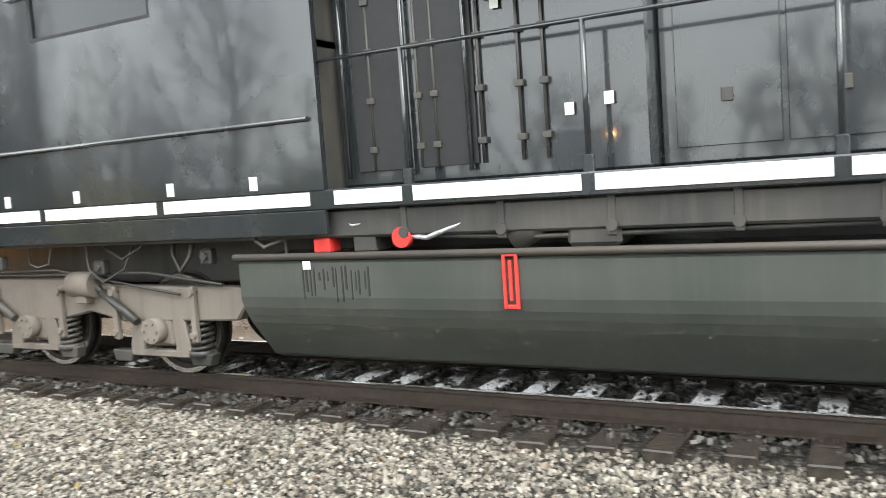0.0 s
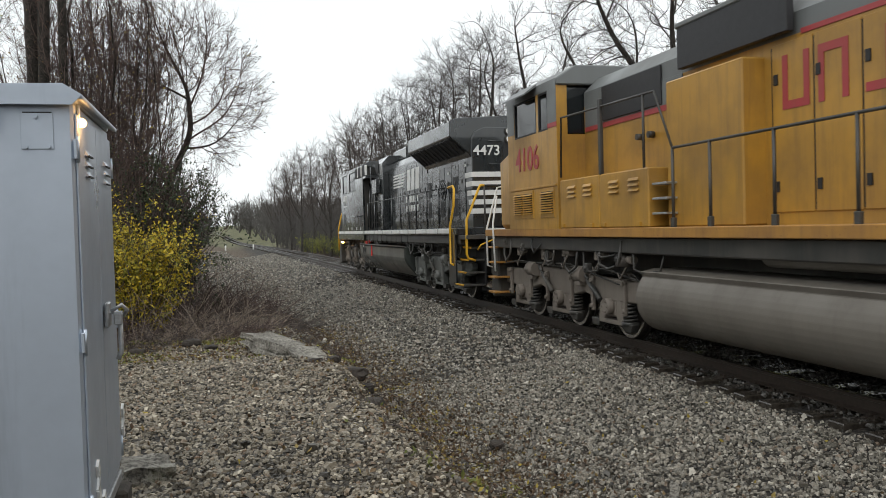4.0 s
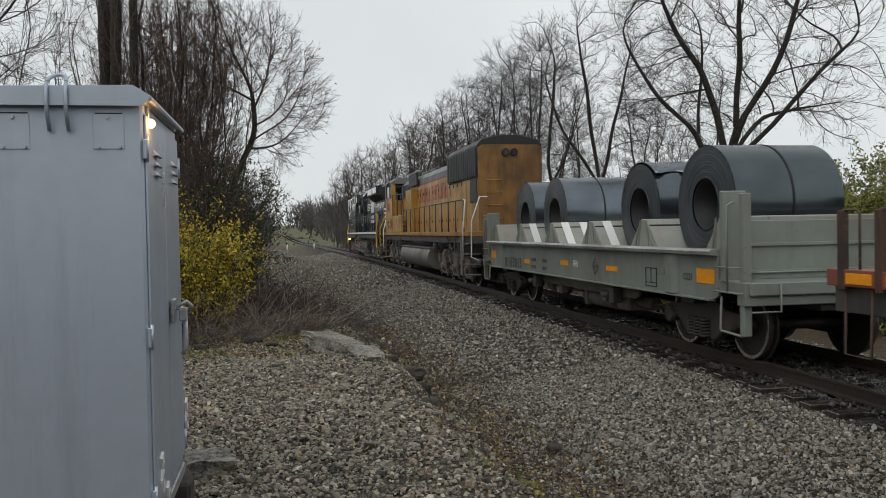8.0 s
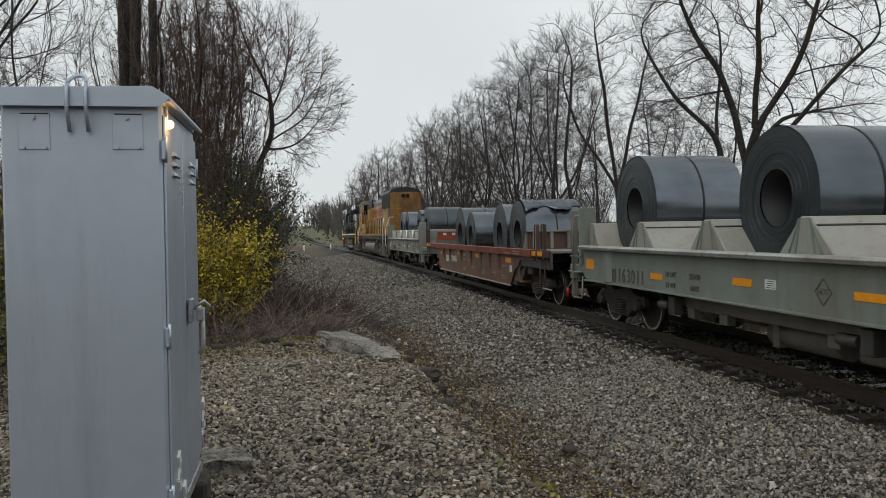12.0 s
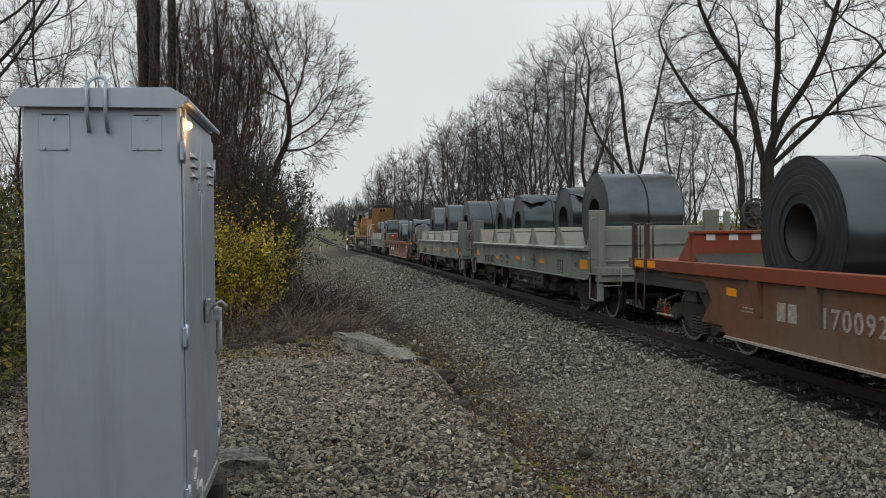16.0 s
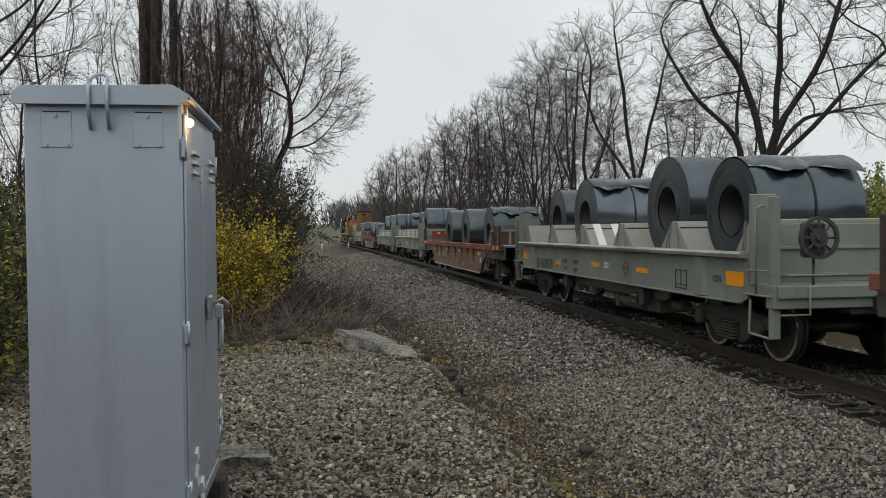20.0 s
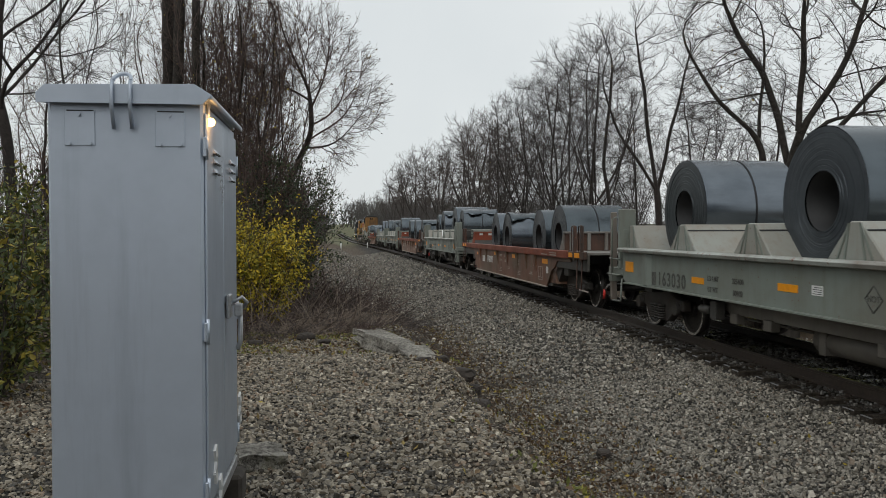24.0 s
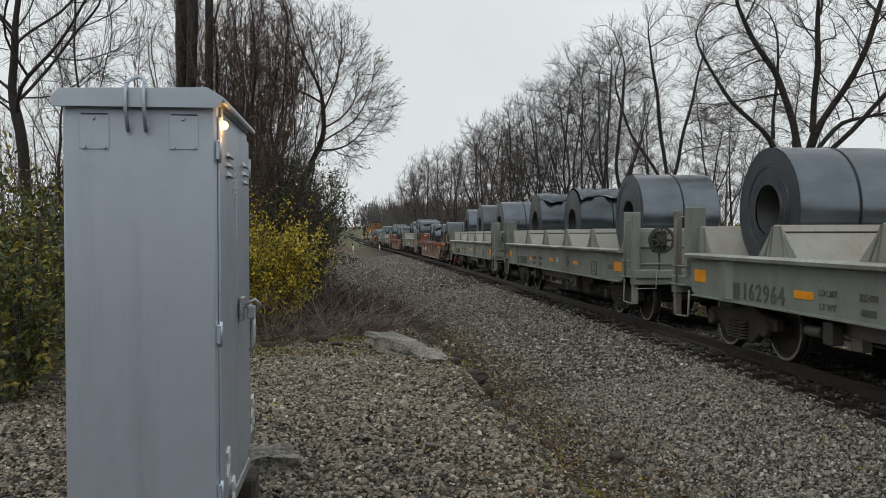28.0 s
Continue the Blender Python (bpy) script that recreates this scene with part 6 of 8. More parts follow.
def steel_coil(d, dented):
    """A rolled steel coil with its axis across the car: uneven wound edges, an eye, a strap and a loose outer wrap."""
    r, w, ri = d / 2, 0.85, 0.36 + 0.04 * COIL_RNG.random()
    top = thing("steel_coil", "dark blue-grey rolled steel coil strapped round its middle" if not dented else "dark rolled steel coil with a loose, rumpled outer wrap", "steel coil", "steel coils on the train")
    seg, cols, n = 96, 7, 30
    ph, seam = COIL_RNG.random() * 6, radians(COIL_RNG.uniform(60, 100))
    def around(a, rr):
        return rr * math.cos(a), rr * math.sin(a)
    # the outer wrap climbs a sheet's thickness to its free end
    bm = bmesh.new()
    rows = []
    for j in range(cols):
        x = -w + 2 * w * j / (cols - 1)
        rows.append([bm.verts.new((x, *around(seam + 2 * math.pi * i / seg, r - 0.012 * i / seg + 0.002 * math.sin(3 * i * 6.28 / seg + ph)))) for i in range(seg + 1)])
    for a, b in zip(rows, rows[1:]):
        for i in range(seg):
            bm.faces.new((a[i], a[i + 1], b[i + 1], b[i])).smooth = True
        bm.faces.new((a[seg], a[0], b[0], b[seg]))
    part("wrap", bm, COIL, top)
    # wound edges: rings of sheet that stand a little in or out, the innermost drawn out
    marks = sorted(COIL_RNG.uniform(0, 1) for _ in range(n - 1)) + [1.0]
    offs = [COIL_RNG.uniform(-0.002, 0.002) if COIL_RNG.random() < 0.85 else COIL_RNG.uniform(-0.008, 0.0) for _ in range(n)]
    offs[0], offs[-1], offs[-2] = 0.0, 0.012, 0.006
    for s in (-1, 1):
        bm = bmesh.new()
        prev = None
        inner = r - 0.012
        for k in range(n):
            outer, inner = inner, r - 0.012 - (r - 0.012 - ri) * marks[k]
            for rr in (outer, inner + min(0.003, (outer - inner) * 0.3)):
                cur = [bm.verts.new((s * (w + offs[k]), *around(2 * math.pi * i / 64, rr))) for i in range(64)]
                if prev:
                    for i in range(64):
                        bm.faces.new((prev[i], prev[(i + 1) % 64], cur[(i + 1) % 64], cur[i]) if s > 0 else (cur[i], cur[(i + 1) % 64], prev[(i + 1) % 64], prev[i]))
                prev = cur
        part("wound_edge", bm, COIL_EDGE, top)
    # bore wall coloured near-black for the shade inside the eye
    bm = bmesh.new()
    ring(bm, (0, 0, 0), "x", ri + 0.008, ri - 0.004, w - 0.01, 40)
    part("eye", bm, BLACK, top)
    bm = bmesh.new()
    ring(bm, (0.05, 0, 0), "x", r + 0.007, r - 0.02, 0.016, seg)
    part("strap", bm, STRAP, top)
    bm = bmesh.new()
    box(bm, (0.015, -0.05, r - 0.002), (0.085, 0.05, r + 0.018), 0.005)
    part("strap_seal", bm, STEEL, top)
    if dented:
        # the free end of the sheet has sprung up in waves
        bm = bmesh.new()
        rows = []
        for i in range(22):
            a = radians(136) - radians(130) * i / 21
            line = []
            for j in range(15):
                x = -w + 2 * w * j / 14
                wave = max(-0.75, math.sin(j * 0.75 + ph) + 0.5 * math.sin(j * 1.7 + 2 * ph))
                fade = math.exp(-i * 0.22)
                line.append(bm.verts.new((x, *around(a + 0.16 * wave * fade, r + 0.012 + (0.06 + 0.075 * wave) * fade))))
            rows.append(line)
        for a, b in zip(rows, rows[1:]):
            for j in range(14):
                bm.faces.new((a[j], a[j + 1], b[j + 1], b[j])).smooth = True
        bmesh.ops.recalc_face_normals(bm, faces=bm.faces[:])
        bmesh.ops.solidify(bm, geom=bm.faces[:], thickness=0.005)
        part("loose_wrap", bm, COIL, top, "sprung wavy end of the outer sheet")
    return top


def add_car(ob, u):
    TRAIN.append((ob, u, None))


add_car(ns_locomotive(), 0.9)
add_car(up_locomotive(), -22.2)
GREY_AT = [-41.6, -77.05, -93.0, -128.62, -164.4, -180.3, -196.2]
RED_AT = [-59.35, -110.85, -146.6]
GREY_NO = ["163013", "163011", "163002", "163059", "163030", "163061", "162964"]
RED_NO = ["170046", "170092", "170097"]
GREY_COILS = [
    [(4.6, 1.76), (2.2, 1.72), (-2.5, 1.66), (-4.85, 1.76)],
    [(4.85, 1.95), (0.1, 1.92), (-4.85, 1.9)],
    [(4.65, 1.72), (2.2, 1.7), (-2.6, 1.65), (-5.0, 1.88)],
    [(4.6, 1.58), (2.3, 1.72), (-2.35, 1.86), (-4.7, 1.62)],
    [(4.5, 1.86), (0.15, 1.95), (-4.9, 1.9)],
    [(4.45, 1.9), (-0.2, 1.8), (-4.95, 1.9)],
    [(4.67, 1.86), (0.0, 1.9), (-4.9, 1.85)]]
RED_COILS = [
    [(4.35, 1.95), (2.35, 1.7), (-2.1, 1.86), (-4.25, 1.9)],
    [(4.7, 2.0), (0.35, 1.95), (-4.4, 1.86)],
    [(4.6, 1.74), (2.4, 1.66), (-2.4, 1.68), (-4.7, 1.76)]]
DENTED = {(0, 2), (2, 1), (2, 2), (3, 1), (3, 3), (5, 0), (5, 1), (10, 3), (11, 2), (12, 1)}


def numbers_on(car, text, x, y, z, size, paint, weights, wy, wz, mark):
    for k in range(2):
        bar(car, "reporting_mark", paint, (x - 0.003, mark + size * (0.1 - 0.75 * k), z - size * 0.35), (x + 0.003, mark + size * (0.65 - 0.75 * k), z + size * 0.35), 0, "plain bar for the owner's mark")
    for k, digit in enumerate(text):
        words(digit, size, paint, car, near_side(x, y + (2.5 - k) * size * 0.61, z), "car_digit", "stencilled figure of the car number", 0.003)
    for k, line in enumerate(weights.split("\n")):
        head, figures = line.rsplit(None, 1)
        for text_part, shift in ((head, 0.4), (figures, -0.4)):
            words(text_part, size * 0.34, FADED_BLACK if paint is FADED_BLACK else FADED_WHITE, car, near_side(x, wy + shift, wz + size * (0.25 - 0.5 * k)), "load_data", "stencilled load limit", 0.002)


def seat_coils(u, rows, base, k0):
    for i, (l, d) in enumerate(rows):
        c = steel_coil(d, (k0, i) in DENTED)
        TRAIN.append((c, u, pose(0, l, base + d / 2 + (1.95 - d) * 0.12)))


first_grey = grey_coil_car()
first_red = red_coil_car()
for k, u in enumerate(GREY_AT):
    car = first_grey if k == 0 else copy_thing(first_grey, pose(0, 0, 0))
    add_car(car, u)
for k, u in enumerate(RED_AT):
    car = first_red if k == 0 else copy_thing(first_red, pose(0, 0, 0))
    add_car(car, u)
cars = [ob for ob, u, m in TRAIN]
for k, u in enumerate(GREY_AT):
    numbers_on(cars[2 + k], GREY_NO[k], -1.408, 3.76, 1.0, 0.34, FADED_BLACK, "LD LMT  225400\nLT WT   60600", 1.75, 1.04, 4.67)
    words("CS31", 0.13, FADED_BLACK, cars[2 + k], near_side(-1.408, -5.35, 1.12), "class_mark", "", 0.002)
    if k in (0, 3):
        for y in (3.6, 1.2, -1.2) if k == 0 else (1.2,):
            for q in range(3):
                bm = bmesh.new()
                prism(bm, [(y - 0.93, 1.16), (y - 0.12, 1.965), (y - 0.127, 1.972), (y - 0.937, 1.167)], "x", -1.1 + 0.42 * q, -0.93 + 0.42 * q)
                part("saddle_stripe", bm, WHITE, cars[2 + k], "white painted stripe on the saddle")
    if k not in (0, 2):
        brake_wheel(cars[2 + k], -0.9, -7.05, 1.72)
    seat_coils(u, GREY_COILS[k], 1.27, k)
for k, u in enumerate(RED_AT):
    numbers_on(cars[9 + k], RED_NO[k], -1.426, 2.79, 0.83, 0.33, FADED_WHITE if k == 1 else WHITE, "LD LMT 230800\nLT WT   55200", 0.35, 0.95, 4.07)
    seat_coils(u, RED_COILS[k], 0.82, 10 + k)
known = {ob.name for ob, at, r in WHEELS}
for car in cars[2:]:
    for ob in car.children_recursive:
        if ob.name.startswith("wheelset") and ob.name not in known:
            WHEELS.append((ob, tuple(ob.matrix_basis.translation), 0.47))


# ---- sleepers ----
WET_TIMBER = plain("wet_creosoted_timber", (0.045, 0.038, 0.031), 0.13, 0, 0.5, 14, 0.25)


def sleepers():
    bm = bmesh.new()
    box(bm, (-1.3, -0.115, -0.36), (1.3, 0.115, -0.172), 0.012)
    base = mesh_ob("sleeper", bm, WET_TIMBER)
    tagged(base, "dark wet timber railway sleeper bedded in ballast", "sleeper", "sleepers under the rails")
    for s in (-1, 1):
        bm = bmesh.new()
        box(bm, (s * GAUGE_HALF - 0.17, -0.09, -0.172), (s * GAUGE_HALF + 0.17, 0.09, -0.158), 0.003)
        for q in (-0.1, 0.1):
            for e in (-0.05, 0.05):
                box(bm, (s * GAUGE_HALF + q - 0.014, e - 0.014, -0.16), (s * GAUGE_HALF + q + 0.014, e + 0.014, -0.13), 0.003)
        part("tie_plate", bm, RAIL_RUST, base, "rusty tie plate with spikes")
    rng = random.Random(3)
    y, k = -5.0, 0
    while y < 75:
        m = pose(float(track_x(y)) + rng.uniform(-0.09, 0.07), y, float(track_z(y)) + rng.uniform(-0.02, 0.0), 0, rng.uniform(-0.5, 0.5), rng.uniform(-2.5, 2.5))
        if k == 0:
            base.matrix_basis = m
        else:
            copy_thing(base, m)
        y += 0.5 + rng.uniform(-0.03, 0.03)
        k += 1
    vs, fs = [], []
    box_f = np.array([(3, 2, 1, 0), (4, 5, 6, 7), (0, 1, 5, 4), (1, 2, 6, 5), (2, 3, 7, 6), (3, 0, 4, 7)])
    for yy in np.concatenate([np.arange(-200, -5.3, 0.55), np.arange(75.3, 300, 0.55)]):
        x, z = float(track_x(yy)), float(track_z(yy))
        b = len(vs)
        vs += [(x + a, yy + q, z + c) for c in (-0.36, -0.174) for a, q in ((-1.4, -0.11), (1.4, -0.11), (1.4, 0.11), (-1.4, 0.11))]
        fs.append(box_f + b)
    tagged(raw("distant_sleepers", vs, np.concatenate(fs), WET_TIMBER), "dark timber sleepers receding along the line", "sleepers", kind="stuff")


sleepers()


# ---- loose stone ----
def stones(name, label, pts, size, seed, flat=0.55, material=STONE, dome=1.0):
    """Angular stones: cubes with every corner pushed about, turned any way."""
    rs = np.random.RandomState(seed)
    n = len(pts)
    cube = np.array([(-1, -1, -1), (1, -1, -1), (1, 1, -1), (-1, 1, -1), (-1, -1, 1), (1, -1, 1), (1, 1, 1), (-1, 1, 1)], float) * 0.6
    quads = np.array([(3, 2, 1, 0), (4, 5, 6, 7), (0, 1, 5, 4), (1, 2, 6, 5), (2, 3, 7, 6), (3, 0, 4, 7)])
    v = cube[None] * (1 + rs.uniform(-0.45, 0.35, (n, 8, 3)))
    v[:, 4:, :2] *= dome
    v *= np.stack([rs.uniform(0.75, 1.3, n), rs.uniform(0.6, 1.0, n), rs.uniform(flat * 0.7, flat * 1.3, n)], -1)[:, None]
    q = rs.normal(size=(n, 4)) * np.array([1.2, 0.45 * dome ** 2, 0.45 * dome ** 2, 1.2])
    q /= np.linalg.norm(q, axis=1)[:, None]
    w, x, y, z = q.T
    R = np.stack([1 - 2 * (y * y + z * z), 2 * (x * y - w * z), 2 * (x * z + w * y), 2 * (x * y + w * z), 1 - 2 * (x * x + z * z), 2 * (y * z - w * x), 2 * (x * z - w * y), 2 * (y * z + w * x), 1 - 2 * (x * x + y * y)], -1).reshape(n, 3, 3)
    s = size * np.exp(rs.normal(0, 0.28, n))
    v = np.einsum("nij,nkj->nki", R, v) * s[:, None, None] * 0.5
    v[:, :, 2] += (s * 0.2)[:, None]
    v += pts[:, None]
    f = quads[None] + (np.arange(n) * 8)[:, None, None]
    return tagged(raw(name, v.reshape(-1, 3), f.reshape(-1, 4), material), label, "gravel", kind="stuff")


def scatter(rs, n, x0, x1, y0, y1, keep=None):
    x, y = rs.uniform(x0, x1, n), rs.uniform(y0, y1, n)
    if keep is not None:
        k = rs.uniform(0, 1, n) < keep(x, y)
        x, y = x[k], y[k]
    return np.stack([x, y, ground_z(x, y)], -1)


def gravel():
    rs = np.random.RandomState(11)
    def ditch_gap(x, y):
        d = np.abs(x - 2.25 + 0.3 * wob(x, y, 1.1)) / 0.7
        return np.clip(0.68 + 0.32 * smooth(0.3, 1.9, d), 0, 1)
    def mound(x, y):
        return ditch_gap(x, y) * (1 - 0.9 * smooth(12.0, 14.8, y + 0.9 * wob(x, y, 0.8) + 0.5 * np.abs(x))) * (1 - smooth(-2.6, -3.4, x + 0.3 * wob(y, x, 1)))
    pts = scatter(rs, 92000, -3.4, 2.6, 2.6, 15, mound)
    stones("mound_gravel", "coarse grey-brown crushed stone heaped beside the case", pts, 0.042, 1, 0.5, STONE, 0.66)
    def bank(x, y):
        s = track_x(y) - x
        return ditch_gap(x, y) * np.where(s < 1.35, 0.35, 1.0)
    near = scatter(rs, 66000, 1.9, 5.9, -0.5, 13, bank)
    stones("bank_ballast", "grey crushed stone ballast on the bank", near, 0.043, 2, 0.7, STONE_BANK, 0.7)
    mid = scatter(rs, 40000, -0.8, 6.0, 13, 34, lambda x, y: bank(x, y) * smooth(0.0, 1.0, x - 0.3 + 0.09 * (y - 15) + 0.4 * wob(x, y, 1.0)))
    stones("bank_ballast", "grey crushed stone ballast along the bank", mid, 0.056, 3, 0.7, STONE_BANK)
    far = scatter(rs, 19000, -2.4, 6.0, 34, 90, None)
    far[:, 0] += spline(T_Y, T_X, far[:, 1])
    far[:, 2] = ground_z(far[:, 0], far[:, 1])
    stones("bank_ballast", "grey crushed stone ballast far along the bank", far, 0.085, 4, 0.7, STONE_BANK)
    crib = scatter(rs, 13000, 6.0, 8.3, -1.5, 24, None)
    crib[:, 2] += 0.035
    stones("crib_ballast", "dark oily ballast between the sleepers", crib, 0.05, 5, 0.7, STONE_DARK)
    over = scatter(rs, 9000, 8.4, 11.4, 0, 60, None)
    stones("far_ballast", "ballast on the far shoulder", over, 0.07, 6, 0.7, STONE_BANK)


gravel()


# ---- bare trees ----
class Wood:
    """Collects tapering tubes and turns them into one mesh."""

    def __init__(self):
        self.v, self.f, self.n = [], [], 0

    def tube(self, pts, rad, sides):
        pts = np.asarray(pts, float)
        d = np.gradient(pts, axis=0)
        d /= np.linalg.norm(d, axis=1)[:, None] + 1e-9
        ref = np.array([0.31, 0.22, 0.92]) if abs(d[0, 2]) < 0.8 else np.array([0.9, 0.35, 0.1])
        u = np.cross(d, ref)
        u /= np.linalg.norm(u, axis=1)[:, None] + 1e-9
        w = np.cross(d, u)
        a = np.arange(sides) * 2 * np.pi / sides
        ringv = pts[:, None] + (u[:, None] * np.cos(a)[None, :, None] + w[:, None] * np.sin(a)[None, :, None]) * np.asarray(rad)[:, None, None]
        k = len(pts)
        self.v.append(ringv.reshape(-1, 3))
        i = np.arange(k - 1)[:, None] * sides
        j = np.arange(sides)[None]
        jn = (j + 1) % sides
        self.f.append((np.stack([i + j, i + jn, i + sides + jn, i + sides + j], -1) + self.n).reshape(-1, 4))
        self.n += k * sides

    def batch(self, pts, rad, sides=3):
        """Many thin twigs at once: pts is twigs x joints x 3."""
        n, k = pts.shape[:2]
        d = np.gradient(pts, axis=1)
        u = np.cross(d, np.array([0.31, 0.62, 0.72]))
        u /= np.linalg.norm(u, axis=2)[..., None] + 1e-9
        w = np.cross(d / (np.linalg.norm(d, axis=2)[..., None] + 1e-9), u)
        a = np.arange(sides) * 2 * np.pi / sides
        ringv = pts[:, :, None] + (u[:, :, None] * np.cos(a)[:, None] + w[:, :, None] * np.sin(a)[:, None]) * rad[..., None, None]
        self.v.append(ringv.reshape(-1, 3))
        idx = np.arange(n * k * sides).reshape(n, k, sides) + self.n
        nxt = np.roll(idx, -1, axis=2)
        self.f.append(np.stack([idx[:, :-1], nxt[:, :-1], nxt[:, 1:], idx[:, 1:]], -1).reshape(-1, 4))
        self.n += n * k * sides

    def mesh(self, name, material, parent, label=""):
        return raw(name, np.concatenate(self.v), np.concatenate(self.f), material, True, parent, label)


def unit(v):
    return v / (np.linalg.norm(v) + 1e-9)


def limb(rs, start, way, length, r0, r1, n, wander, lift):
    pts, rad, d = [start], [r0], unit(way)
    for k in range(n):
        d = unit(d + rs.normal(0, wander, 3) + np.array([0, 0, lift]))
        pts.append(pts[-1] + d * length / n)
        rad.append(r0 + (r1 - r0) * (k + 1) / n)
    return np.array(pts), np.array(rad)


def side_way(rs, d, angle):
    o = unit(np.cross(d, rs.normal(size=3)))
    return unit(d * math.cos(angle) + o * math.sin(angle))


def colonise(rs, start, grew, cloud, step, kill, reach, jitter, lift, cap=7000):
    """Branches that grow step by step towards the free room of a crown. Returns joints and the joint that each grew from."""
    pos, par, kids = np.zeros((cap, 3)), np.full(cap, -1), np.zeros(cap, int)
    k = len(start)
    pos[:k], par[:k] = start, grew
    for p in grew[1:]:
        kids[p] += 1
    d2 = ((cloud[:, None] - pos[None, :k]) ** 2).sum(-1)
    near, best = d2.argmin(1), d2.min(1)
    for _ in range(300):
        live = best < reach * reach
        if not live.any():
            break
        idx = near[live]
        v = cloud[live] - pos[idx]
        v /= np.linalg.norm(v, axis=1)[:, None] + 1e-9
        uniq, inv = np.unique(idx, return_inverse=True)
        acc = np.zeros((len(uniq), 3))
        np.add.at(acc, inv, v)
        acc /= np.linalg.norm(acc, axis=1)[:, None] + 1e-9
        back = pos[uniq] - pos[np.maximum(par[uniq], 0)]
        back /= np.linalg.norm(back, axis=1)[:, None] + 1e-9
        d = acc + 0.75 * back + rs.normal(0, jitter, acc.shape) + np.array([0, 0, lift])
        ok = kids[uniq] < 3
        m = int(ok.sum())
        if m == 0 or k + m > cap:
            break
        d = d[ok] / np.linalg.norm(d[ok], axis=1)[:, None]
        src = uniq[ok]
        kids[src] += 1
        pos[k:k + m], par[k:k + m] = pos[src] + d * step, src
        d2 = ((cloud[:, None] - pos[None, k:k + m]) ** 2).sum(-1)
        c = d2.argmin(1)
        e = d2[np.arange(len(cloud)), c]
        closer = e < best
        near[closer], best[closer] = k + c[closer], e[closer]
        k += m
        keep = best > kill * kill
        cloud, near, best = cloud[keep], near[keep], best[keep]
        if not len(cloud):
            break
    return pos[:k], par[:k]


def spray(rs, base, way, length, r0, r1, joints, bend, lift):
    """Many short wandering twigs at once."""
    pts, d = [base], way
    for _ in range(joints):
        d = d + rs.normal(0, bend, d.shape) + np.array([0, 0, lift])
        d = d / (np.linalg.norm(d, axis=1)[:, None] + 1e-9)
        pts.append(pts[-1] + d * (length / joints)[:, None])
    pts = np.stack(pts, 1)
    f = np.linspace(0, 1, joints + 1)[None]
    return pts, (r0 * (1 - f) + r1 * f) * np.ones((len(base), 1))


